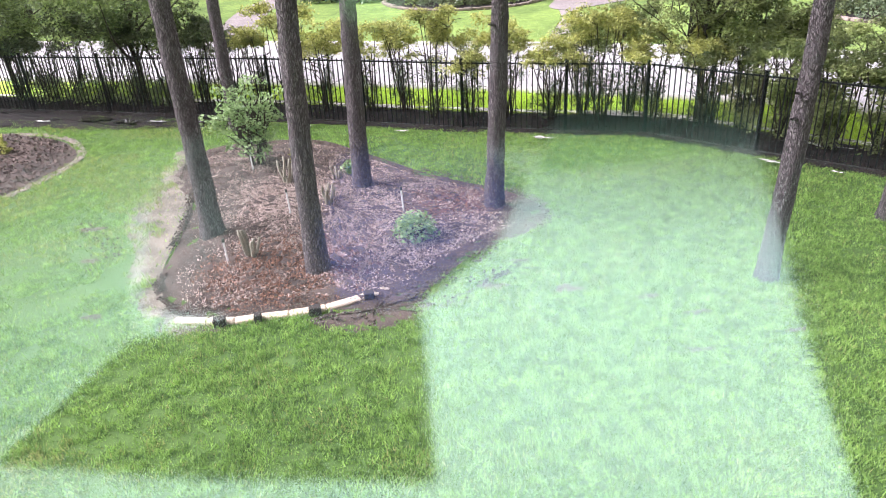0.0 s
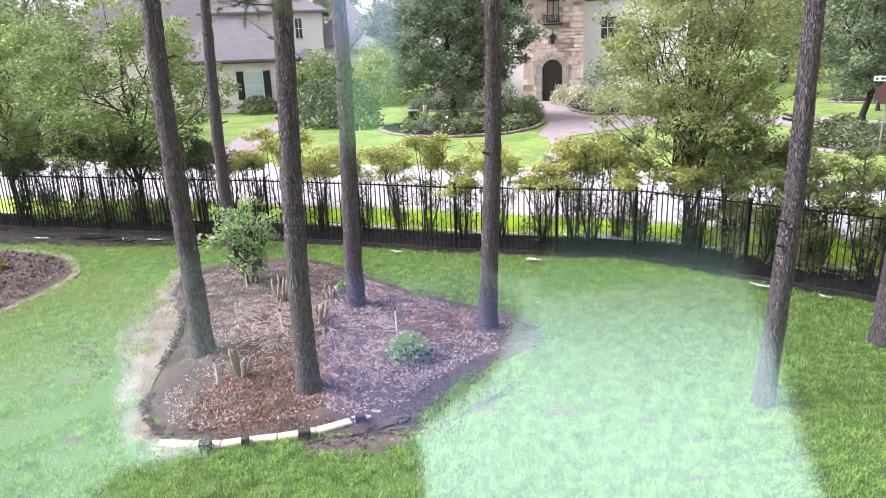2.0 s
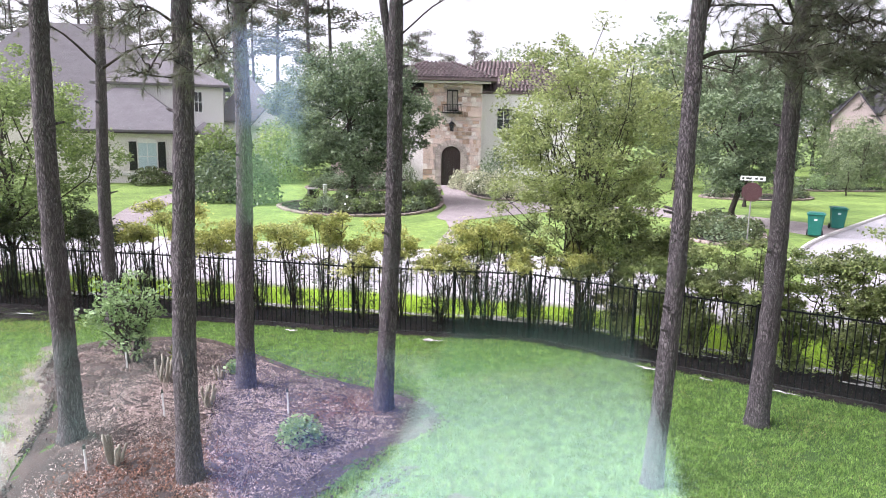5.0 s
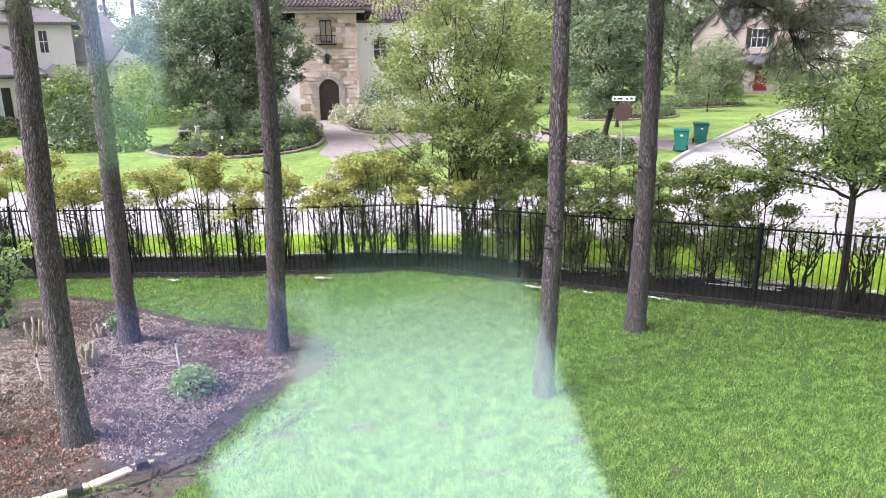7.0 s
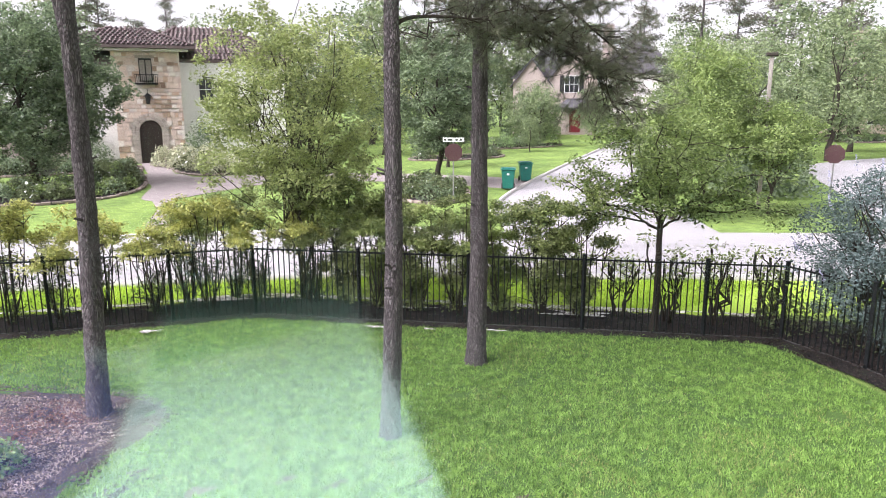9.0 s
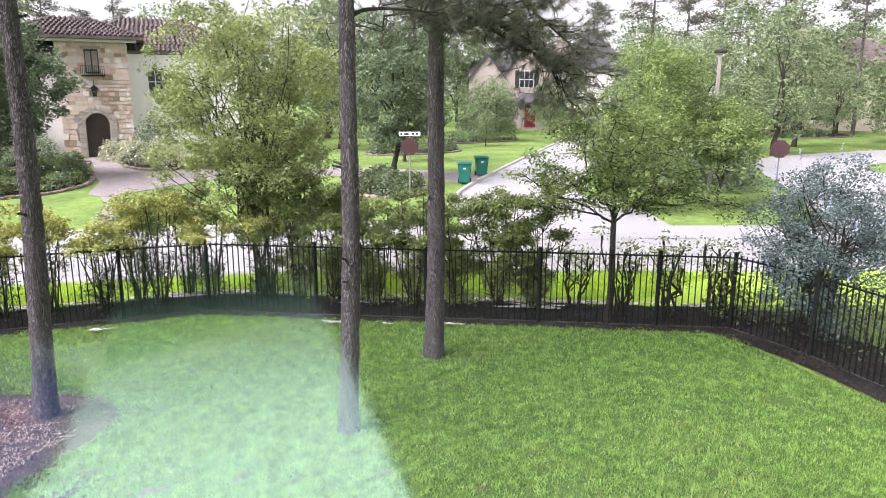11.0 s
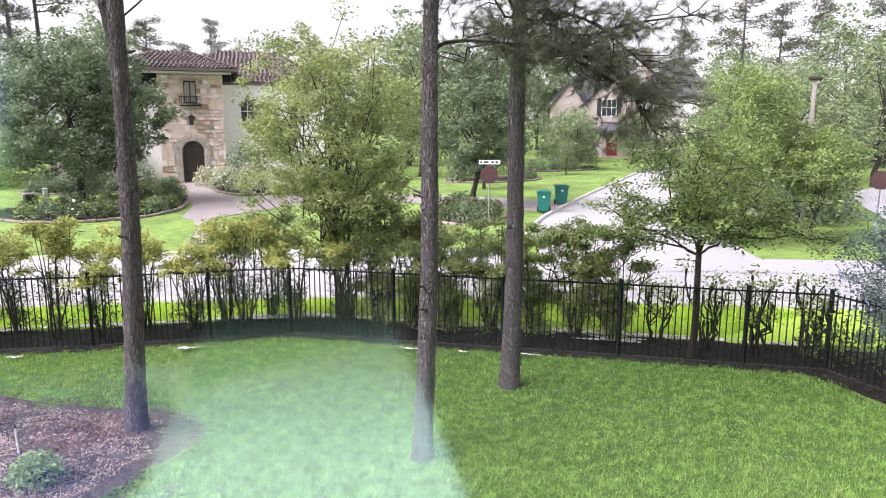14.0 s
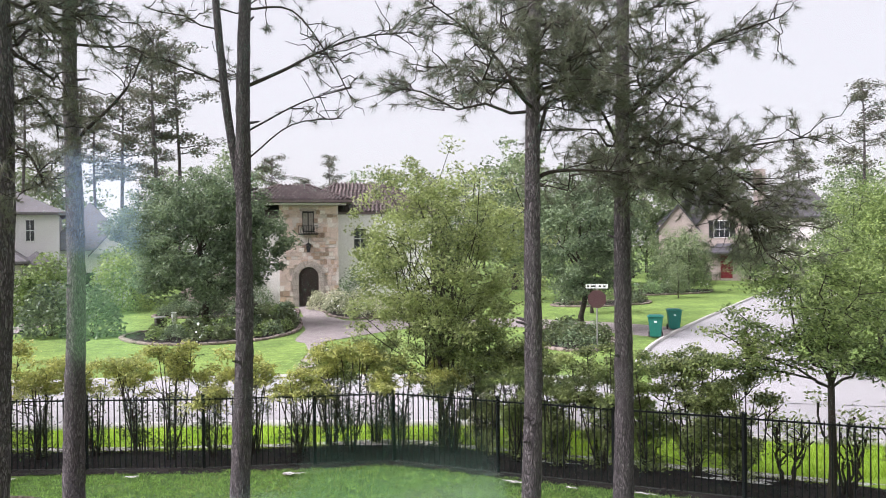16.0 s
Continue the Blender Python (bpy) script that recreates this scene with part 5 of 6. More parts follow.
for x0, x1, yy, z0, rise in ((-2.6, 3.0, -0.02, 6.6, 3.4), (-7, -2.6, -0.02, 6.0, 2.8)):
    bm = bmesh.new()
    vs = [bm.verts.new(c) for c in ((x0, yy, z0), (x1, yy, z0), ((x0 + x1) / 2, yy, z0 + rise), (x0, yy + 8, z0), (x1, yy + 8, z0), ((x0 + x1) / 2, yy + 8, z0 + rise))]
    for f in ((0, 1, 2), (5, 4, 3), (0, 2, 5, 3), (1, 4, 5, 2), (0, 3, 4, 1)):
        bm.faces.new([vs[i] for i in f])
    part("gable", bm, M_BRICKROSE, right)
    for sgn in (-1, 1):
        bm = bmesh.new()
        mid, e = (x0 + x1) / 2, (x0 - 0.35 if sgn < 0 else x1 + 0.35)
        dz = -rise * 0.35 / ((x1 - x0) / 2)
        pts = [(mid, yy - 0.3, z0 + rise + 0.05), (e, yy - 0.3, z0 + dz + 0.05), (e, yy + 8, z0 + dz + 0.05), (mid, yy + 8, z0 + rise + 0.05)]
        a = [bm.verts.new(q) for q in pts]
        b = [bm.verts.new((q[0], q[1], q[2] + 0.18)) for q in pts]
        bm.faces.new(a), bm.faces.new(b[::-1])
        for i in range(4):
            bm.faces.new((a[i], b[i], b[(i + 1) % 4], a[(i + 1) % 4]))
        part("roof_slope", bm, M_SHINGLE_D, right)
hip_roof("roof", 3.0, 12.5, 1.5, 10, 7.3, 4.3, M_SHINGLE_D, right, 0.5)
hip_roof("roof", -7, 3, 3, 11, 6.8, 4.5, M_SHINGLE_D, right, 0.5)
boxed("chimney", (3.6, 4.9, 5.0, 6.2, 7, 13.2), M_BRICKROSE, right)
window_unit(right, 0.0, 5.0, 1.6, 1.9, 0, M_GLASSDARK, True, bars=2)
window_unit(right, -5.2, 1.0, 2.2, 1.9, 0, M_GLASSBLUE, False, bars=3)
rd = boxed("door", (-0.15, 1.15, -0.06, -0.004, 0.3, 2.9), M_RED, right, label="red front door")
boxed("door_handle", (0.95, 1.02, -0.12, -0.062, 1.3, 1.5), M_STEEL, rd)
boxed("door_panel", (0.1, 0.9, -0.075, -0.062, 1.7, 2.6), M_RED, rd)
hip_roof("porch_roof", -1.4, 2.4, -1.8, 0, 3.3, 1.0, M_SHINGLE_D, right, 0.2)
for xx in (-1.2, 2.2):
    boxed("porch_post", (xx - 0.15, xx + 0.15, -1.7, -1.4, 0, 3.12), M_BRICKROSE, right)

tan = house_frame("tan_house", 92.5, 39.5, -66.0, "tan stucco house with a chimney")
boxed("wall", (-5, 12, 0, 10, 0, 8.0), M_TANWALL, tan)
hip_roof("roof", -5, 12, 0, 10, 8.1, 3.2, M_TILE, tan, 0.6)
ch = boxed("chimney", (-2.6, 0.3, 0.4, 2.0, 8, 12.2), M_TANWALL, tan)
boxed("chimney_cap", (-2.3, 0.0, 0.6, 1.8, 12.2, 12.9), M_STEEL, ch)
window_unit(tan, 1.6, 1.2, 1.6, 2.0, 0, M_GLASSDARK)


# ---- street things ----
def wheelie_bin(x, y, yaw):
    b = empty("wheelie_bin", pose(x, y, 0.02, 0, 0, yaw), "dark green plastic wheelie bin on the kerb", "bin", "bins at the kerb")
    bm = bmesh.new()
    lo = [bm.verts.new(c) for c in ((-0.25, -0.27, 0.06), (0.25, -0.27, 0.06), (0.25, 0.24, 0.06), (-0.25, 0.24, 0.06))]
    hi = [bm.verts.new(c) for c in ((-0.34, -0.38, 0.98), (0.34, -0.38, 0.98), (0.34, 0.38, 0.98), (-0.34, 0.38, 0.98))]
    bm.faces.new(lo[::-1]), bm.faces.new(hi)
    for i in range(4):
        bm.faces.new((lo[i], lo[(i + 1) % 4], hi[(i + 1) % 4], hi[i]))
    bmesh.ops.bevel(bm, geom=bm.edges[:], offset=0.03, segments=2, affect="EDGES")
    part("body", bm, M_BIN, b)
    bm = box(bmesh.new(), -0.38, 0.38, -0.42, 0.42, 0.985, 1.04, 0.02)
    box(bm, -0.30, 0.30, -0.34, 0.34, 1.035, 1.08, 0.02)
    part("lid", bm, M_BIN, b)
    boxed("handle", (-0.28, 0.28, 0.44, 0.48, 0.93, 0.97), M_BIN, b)
    boxed("label", (-0.06, 0.06, -0.366, -0.342, 0.74, 0.82), M_SIGNWHITE, b)
    for sx in (-1, 1):
        g = bmesh.new()
        bmesh.ops.create_cone(g, cap_ends=True, segments=16, radius1=0.13, radius2=0.13, depth=0.06, matrix=Matrix.Translation((sx * 0.3, 0.27, 0.13)) @ Matrix.Rotation(math.pi / 2, 4, "Y"))
        part("wheel", g, M_RUBBER, b)
    return b


wheelie_bin(23.37, 25.94, -42)
wheelie_bin(26.29, 27.83, -35)


def stop_sign(x, y, yaw, plate):
    s = empty("street_sign", pose(x, y, 0, 0, 0, yaw), "weathered stop sign on a steel post" + (" with a white plate" if plate else ""), "street sign", "street signs")
    g = bmesh.new()
    bmesh.ops.create_cone(g, cap_ends=True, segments=10, radius1=0.03, radius2=0.03, depth=2.6, matrix=Matrix.Translation((0, 0, 1.3)))
    part("post", g, M_STEEL, s)
    g = bmesh.new()
    bmesh.ops.create_cone(g, cap_ends=True, segments=8, radius1=0.40, radius2=0.40, depth=0.012, matrix=Matrix.Translation((0, -0.04, 2.17)) @ Matrix.Rotation(math.pi / 2, 4, "X") @ Matrix.Rotation(math.pi / 8, 4, "Z"))
    part("octagon_plate", g, M_SIGNBACK, s)
    if plate:
        p = boxed("name_plate", (-0.46, 0.46, -0.03, -0.01, 2.62, 2.80), M_SIGNWHITE, s)
        for i, (a, b) in enumerate(((-0.40, -0.32), (-0.25, -0.05), (0.08, 0.18), (0.26, 0.36))):
            boxed("lettering", (a, b, -0.036, -0.031, 2.67, 2.75), M_DARKMARK, p)
    return s


stop_sign(18.59, 24.15, -33, True)
stop_sign(30.4, 13.73, -60, False)
lp = empty("lamp_post", pose(28.4, 15.7, 0, 0, 0, -55), "tan square street lamp post with a flat head", "street lamp")
boxed("post", (-0.075, 0.075, -0.075, 0.075, 0, 6.1), M_POLE, lp, 0.02)
boxed("head", (-0.24, 0.24, -0.2, 0.2, 6.1, 6.24), M_WOOD, lp, 0.03)
ub = empty("utility_box", pose(2.5, 43.2, 0, 0, 0, 10), "small dark utility box in the lawn", "utility box")
boxed("body", (-0.3, 0.3, -0.25, 0.25, 0, 0.5), M_TIMBER, ub, 0.03)
boxed("lid", (-0.33, 0.33, -0.28, 0.28, 0.5, 0.57), M_STEEL, ub, 0.02)
up = empty("cable_pedestal", pose(3.2, 43.0, 0, 0, 0, 0), "small white cable pedestal in the lawn", "pedestal")
boxed("body", (-0.12, 0.12, -0.12, 0.12, 0, 0.75), M_PVC, up, 0.03)
boxed("cap", (-0.14, 0.14, -0.14, 0.14, 0.75, 0.82), M_PVC, up, 0.03)


# ---- planted beds across the street ----
def mound_plant(x, y, r, h, mat, seed, label, n=500, leaf=0.12, flowers=0, name="border_shrub"):
    rng = np.random.default_rng(seed)
    t = empty(name, Matrix.Translation((x, y, bed_z((x, y), BED, BED_MID)[0] if name.startswith("bed_") and x > -4 else 0.04)), label, "shrub", "border shrubs")
    d = rng.normal(size=(n, 3))
    d /= np.linalg.norm(d, axis=1, keepdims=True)
    d[:, 2] = np.abs(d[:, 2])
    c = d * rng.uniform(0.6, 1.05, (n, 1)) * [r, r, h]
    c[:, 2] += 0.03
    v, f = leaf_arrays(c, leaf, leaf * 0.5, rng)
    fast_mesh("leaves", v, f, mat, t)
    st = [tube_arrays(bend((0, 0, -0.03), c[i] * 0.8, rng, 0.06, 4), np.linspace(0.02, 0.006, 4), 4) for i in range(10)]
    v, f = joined(st)
    fast_mesh("stems", v, f, M_WOOD, t)
    if flowers:
        v, f = leaf_arrays(c[:flowers] * 1.06 + [0, 0, 0.02], leaf * 0.9, leaf * 0.8, rng, 0.8)
        fast_mesh("flowers", v, f, M_WHITE_FLOWER, t)
    return t


def planted_bed(name, cx, cy, rx, ry, seed, count, mats, label, outline=None, big=1.0):
    an = np.linspace(0, 2 * np.pi, 12, endpoint=False)
    rng = np.random.default_rng(seed)
    rr = rng.uniform(0.88, 1.12, 12)
    o = np.stack([cx + rx * rr * np.cos(an), cy + ry * rr * np.sin(an)], 1)
    if outline:
        o = np.array(outline, float)
        cx, cy = o.mean(0)
    b = fan_patch(name, o, (cx, cy), M_DARKMULCH_SHADED, label, "planted bed", 0.08, 0.02, 6)
    full = smooth_line(o, 5, True)
    arc = np.r_[0, np.cumsum(np.linalg.norm(np.diff(np.r_[full, full[:1]], axis=0), axis=1))]
    loop = np.r_[full, full[:1]]
    edge = [(np.interp(a, arc, loop[:, 0]), np.interp(a, arc, loop[:, 1]), np.interp(a + 0.2, arc, loop[:, 0]), np.interp(a + 0.2, arc, loop[:, 1])) for a in np.arange(0, arc[-1], 0.42)]
    first = None
    for k, (x, y, x2, y2) in enumerate(edge):
        m = pose(x, y, 0.05 + rng.uniform(0, 0.02), rng.uniform(-6, 6), rng.uniform(-4, 4), math.degrees(math.atan2(y2 - y, x2 - x)) + rng.uniform(-9, 9)) @ Matrix.Diagonal((rng.uniform(0.85, 1.1), 1, rng.uniform(0.8, 1.4), 1))
        if first is None:
            g = box(bmesh.new(), -0.2, 0.2, -0.11, 0.11, -0.06, 0.06, 0.025)
            for v in g.verts:
                v.co = v.co * rng.uniform(0.93, 1.07)
            first = part("edging_stone", g, M_ROCK, b)
            first.matrix_basis = m
        else:
            share(first, "edging_stone", m, b)
    spots = rng.uniform(full.min(0), full.max(0), (count * 6, 2))
    spots = spots[inside(spots, np.array((cx, cy)) + (full - (cx, cy)) * 0.88)][:count]
    for k, (x, y) in enumerate(spots):
        mound_plant(x, y, rng.uniform(0.35, 0.65) * big, rng.uniform(0.4, 0.85) * big, mats[k % len(mats)], seed * 50 + k, "low green border shrub in dark mulch", 240, 0.15, 7 if k % 4 == 0 else 0)


planted_bed("planted_bed_oak", 5.0, 38.8, 5.2, 2.6, 61, 88, (M_LEAF_SHRUB, M_LEAF_SHRUB, M_LEAF_DARK, M_LEAF_MID), "dark mulch bed with low shrubs round an oak", [(0.4, 38.4), (1.6, 35.3), (4.0, 34.1), (6.2, 34.3), (8.2, 36.0), (9.4, 38.6), (10.2, 42.0), (10.9, 45.6), (11.8, 49.6), (9.8, 49.6), (8.4, 45.4), (6.4, 42.4), (3.4, 41.6), (1.4, 40.6)])
planted_bed("planted_bed_corner", 20.4, 27.6, 3.0, 1.9, 62, 44, (M_LEAF_SHRUB, M_LEAF_SHRUB, M_LEAF_DARK), "dark mulch bed with white flowers at the corner", [(17.0, 25.6), (18.1, 23.9), (20.3, 25.3), (21.8, 27.7), (21.8, 29.8), (20.2, 31.0), (18.2, 29.0)])
planted_bed("planted_bed_walk", 14.2, 42.0, 1.7, 4.5, 63, 40, (M_LEAF_CREAM, M_LEAF_CREAM, M_LEAF_SHRUB), "planted bed beside the paved walk", [(12.7, 43.6), (13.4, 41.3), (15.2, 41.0), (17.6, 40.2), (18.4, 42.6), (17.4, 47.0), (15.4, 49.2), (13.4, 48.6), (13.0, 46.0)], 1.7)
planted_bed("planted_bed_house", 6.5, 49.5, 3.5, 1.8, 67, 26, (M_LEAF_SHRUB, M_LEAF_DARK), "dark mulch bed with low shrubs along the house", [(2.6, 48.6), (5.4, 47.0), (8.2, 47.4), (9.6, 49.9), (8.8, 51.0), (5.6, 51.1), (3.0, 51.0)], 1.2)
planted_bed("planted_bed_far", 44.5, 48.5, 5.0, 2.6, 64, 26, (M_LEAF_PALE, M_LEAF_SHRUB, M_LEAF_DARK), "planted bed before the rose brick house", None, 1.7)
planted_bed("planted_bed_middle", 33.0, 42.0, 4.5, 2.0, 65, 12, (M_LEAF_DARK, M_LEAF_SHRUB), "planted bed in the front lawn")
planted_bed("planted_bed_right", 80, 33, 6, 3, 66, 12, (M_LEAF_DARK, M_LEAF_PALE), "planted bed before the tan house")
for k, (x, y, r, h, mat, lab) in enumerate(((-3.6, 53, 2.0, 4.2, M_LEAF_MID, "tall rounded green hedge shrub"), (0.6, 55, 2.2, 4.6, M_LEAF_LIGHT, "tall rounded light-green hedge shrub"), (8.8, 48.8, 1.4, 2.0, M_LEAF_DARK, "dark clipped shrub before the stone house"), (15.6, 48.0, 1.3, 3.0, M_LEAF_DARK, "dark shrub beside the arched door"), (13.15, 48.6, 0.85, 1.35, M_LEAF_CREAM, "cream-edged shrub beside the arched door"), (13.9, 46.6, 1.1, 1.5, M_LEAF_CREAM, "cream-edged shrub beside the paved walk"), (15.2, 45.0, 1.3, 1.6, M_LEAF_CREAM, "cream-edged shrub beside the paved walk"), (15.0, 42.4, 1.1, 1.2, M_LEAF_CREAM, "cream-edged shrub beside the forecourt"), (-8.0, 51.9, 1.5, 1.2, M_LEAF_SHRUB, "clipped hedge under the shuttered window"), (-4.7, 50.5, 1.7, 3.3, M_LEAF_MID, "rounded green shrub by the grey-roofed house"), (-0.9, 40.4, 1.5, 2.6, M_LEAF_DARK, "clipped dark green hedge block"), (-2.9, 41.5, 1.6, 2.7, M_LEAF_DARK, "clipped dark green hedge block"), (4.6, 52.5, 1.2, 0.9, M_LEAF_DARK, "low dark shrub before the house wall"), (6.8, 51.8, 1.3, 1.0, M_LEAF_DARK, "low dark shrub before the house wall"), (60, 61, 2.2, 2.2, M_LEAF_PALE, "pale shrub before the red door"), (56, 60, 2.6, 3.0, M_LEAF_DARK, "dark shrub by the brick house"), (31.5, 17.6, 2.2, 3.0, M_LEAF_DARK, "dark shrub behind the lamp post"), (34.5, 19.0, 2.4, 3.2, M_LEAF_DARK, "dark shrub behind the lamp post"))):
    mound_plant(x, y, r, h, mat, 300 + k, lab, int(500 + 300 * r * h), 0.19 if r < 1.5 else 0.27, name="shrub")
for k, (x, y) in enumerate(((-6.6, 19.6), (-7.8, 19.9), (-5.6, 19.2), (-9.2, 20.5))):
    mound_plant(x, y, 0.6, 0.75, M_LEAF_MID, 340 + k, "low green shrub outside the fence", 700, 0.1, name="low_shrub")

for k, (x, y, r, h) in enumerate(((13.2, 6.5, 0.6, 0.9), (13.3, 4.0, 0.7, 1.1), (12.6, 2.7, 0.65, 1.1), (12.0, 1.5, 0.6, 1.0), (13.6, 5.3, 0.7, 1.0))):
    mound_plant(x, y, r, h, M_LEAF_SHRUB, 350 + k, "dark leafy shrub behind the corner of the fence", 800, 0.09, name="low_shrub")

# ---- trees behind ----
far_a = broadleaf_tree("far_tree", (27.0, 60.0, 0), 2.5, 0.2, 4.6, (3.2, 3.0, 3.4), M_LEAF_HAZED, "green tree between the houses", 41, 115, 40, 0.36, 0.5, 1, 8, single=True, group="trees behind the houses")
far_b = broadleaf_tree("far_tree", (30, 48, 0), 2.5, 0.2, 6.4, (4.4, 4.2, 4.6), M_LEAF_HAZED, "tall green tree behind the street", 42, 120, 42, 0.39, 0.62, 1, 8, single=True, group="trees behind the houses")
far_c = broadleaf_tree("far_tree", (36, 60, 0), 2.5, 0.25, 8.0, (5.0, 5.0, 6.0), M_LEAF_HAZED, "tall olive-green tree behind the street", 43, 125, 44, 0.43, 0.7, 1, 8, single=True, group="trees behind the houses")
far_d = broadleaf_tree("far_tree", (34, 106, 0), 2.5, 0.22, 6.0, (4.0, 4.0, 5.0), M_LEAF_HAZED, "light green tree behind the houses", 44, 115, 42, 0.41, 0.66, 1, 8, single=True, group="trees behind the houses")

mid_a = broadleaf_tree("far_tree", (52, 24, 0), 2.5, 0.2, 5.6, (3.8, 3.6, 4.0), M_LEAF_HAZED, "hazy green tree beyond the grass island", 45, 130, 46, 0.27, 0.42, 1, 10, single=True, group="trees behind the houses")


def far_pine(x, y, h, seed):
    rng = np.random.default_rng(seed)
    t = empty("far_pine", Matrix.Translation((x, y, 0)), "tall thin pine behind the houses", "pine tree", "pines behind the houses")
    z = np.linspace(-0.1, h, 14)
    p = np.stack([0.12 * np.sin(z * 0.3 + seed), 0.12 * np.cos(z * 0.4), z], 1)
    v, f = tube_arrays(p, np.linspace(0.22, 0.05, 14), 8)
    fast_mesh("trunk", v, f, M_BARK, t, True)
    tubes, lv = [], []
    for k in range(22):
        zz = h * (0.55 + 0.44 * (k + rng.uniform()) / 22)
        an = rng.uniform(0, 6.28)
        ln = rng.uniform(0.9, 3.4) * (1.2 - 0.75 * (zz / h) ** 3)
        e = np.array([ln * math.cos(an), ln * math.sin(an), zz + ln * rng.uniform(-0.05, 0.35)])
        q = bend((0, 0, zz), e, rng, 0.06, 5)
        tubes.append(tube_arrays(q, np.linspace(0.06, 0.015, 5), 4))
        for w in (0.55, 0.8, 1.0):
            c = q[0] + (q[-1] - q[0]) * w
            lv.append(c + rng.normal(size=(48, 3)) * [0.42, 0.42, 0.2] + [0, 0, 0.15])
    v, f = joined(tubes)
    fast_mesh("branches", v, f, M_BARK, t)
    v, f = leaf_arrays(np.concatenate(lv), 0.34, 0.11, rng)
    fast_mesh("needles", v, f, M_NEEDLE_FAR, t)
    return t


fp = [far_pine(-1.5, 82, 20, 51), far_pine(4.5, 84, 18, 52), far_pine(18, 88, 15.5, 53)]
rng = np.random.default_rng(77)
BROAD = (far_a, far_b, far_c, far_d)
for k in range(34):
    az = radians(-46 + 128 * k / 33 + rng.uniform(-0.8, 0.8))
    r = rng.uniform(90, 135)
    x, y = r * math.sin(az), r * math.cos(az)
    s = rng.uniform(0.9, 1.35)
    copy_thing(BROAD[k % 4], pose(x, y, -0.02, 0, 0, rng.uniform(0, 360)) @ Matrix.Diagonal((s, s, s * rng.uniform(0.85, 1.15), 1)))
for k, (az, r, s) in enumerate(((-33, 78, 1.1), (-28, 85, 1.0), (-22, 80, 1.15), (-17, 84, 1.0), (-13, 78, 1.1), (-9, 86, 1.05), (-5.5, 80, 1.1), (-2, 88, 1.25), (0.8, 80, 1.3), (3.0, 82, 1.4), (4.6, 86, 1.5), (14, 100, 0.9), (16, 98, 0.85), (24, 105, 0.8), (27, 100, 0.85), (33, 108, 0.8), (47, 110, 0.8), (52, 96, 1.0), (56, 90, 1.1), (58.5, 95, 1.0), (61, 88, 1.1), (65, 92, 1.0), (70, 90, 1.1))):
    a = radians(az)
    copy_thing(fp[k % 3], pose(r * math.sin(a), r * math.cos(a), -0.02, 0, 0, 47 * k) @ Matrix.Diagonal((s, s, s, 1)))
for x, y, s, src in ((38, 22, 0.75, mid_a), (42, 26, 0.8, mid_a), (47, 32, 0.85, mid_a), (52, 30, 0.9, mid_a), (58, 40, 0.8, far_d), (36, 24, 0.6, mid_a), (62, 27, 1.0, mid_a), (70, 36, 1.0, far_c), (75, 24, 0.9, far_a), (66, 20, 0.9, far_b), (24, 56, 0.8, far_a), (40, 66, 0.9, far_b), (50, 62, 0.7, far_a), (-24, 52, 1.0, far_b), (-18, 40, 0.75, far_d), (-27, 44, 0.9, far_c), (-14, 34, 0.55, far_d), (-22, 33, 0.7, far_a), (1.5, 60, 0.9, far_a), (28, 37, 0.5, mid_a), (41.4, 43.4, 0.28, mid_a), (47.0, 49.4, 0.6, mid_a), (63.5, 52.5, 0.62, far_d), (54, 56, 0.6, far_a), (58, 51, 0.5, far_d), (61, 53, 0.55, far_a), (46, 47, 0.5, far_d), (52, 56, 0.6, far_a), (72, 82, 1.2, far_b), (80, 78, 1.2, far_c), (66, 86, 1.2, far_d), (88, 70, 1.2, far_a), (78, 37.5, 0.75, far_d), (83, 42, 0.95, far_a), (74, 33.5, 0.6, mid_a), (86, 33, 0.8, far_d), (79, 30.5, 0.7, mid_a), (69, 42, 0.7, far_c), (57, 57.5, 0.55, mid_a)):
    copy_thing(src, pose(x, y, -0.02, 0, 0, x * 37) @ Matrix.Diagonal((s, s, s, 1)))


# ---- things in the mulch bed ----
def riser(x, y, h):
    r = empty("irrigation_riser", pose(x, y, bed_z((x, y), BED, BED_MID)[0] - 0.01, 2, -2, 0), "thin white plastic irrigation riser in the mulch", "irrigation riser", "irrigation risers")
    g = bmesh.new()
    bmesh.ops.create_cone(g, cap_ends=True, segments=10, radius1=0.014, radius2=0.014, depth=h, matrix=Matrix.Translation((0, 0, h / 2)))
    part("pipe", g, M_PVC, r)
    g = bmesh.new()
    bmesh.ops.create_cone(g, cap_ends=True, segments=10, radius1=0.022, radius2=0.016, depth=0.05, matrix=Matrix.Translation((0, 0, h + 0.02)))
    part("nozzle", g, M_DARKMARK, r)


for x, y, h in ((-2.38, 9.05, 0.33), (-1.65, 10.6, 0.4), (0.18, 10.3, 0.4), (-2.6, 13.0, 0.35)):
    riser(x, y, h)


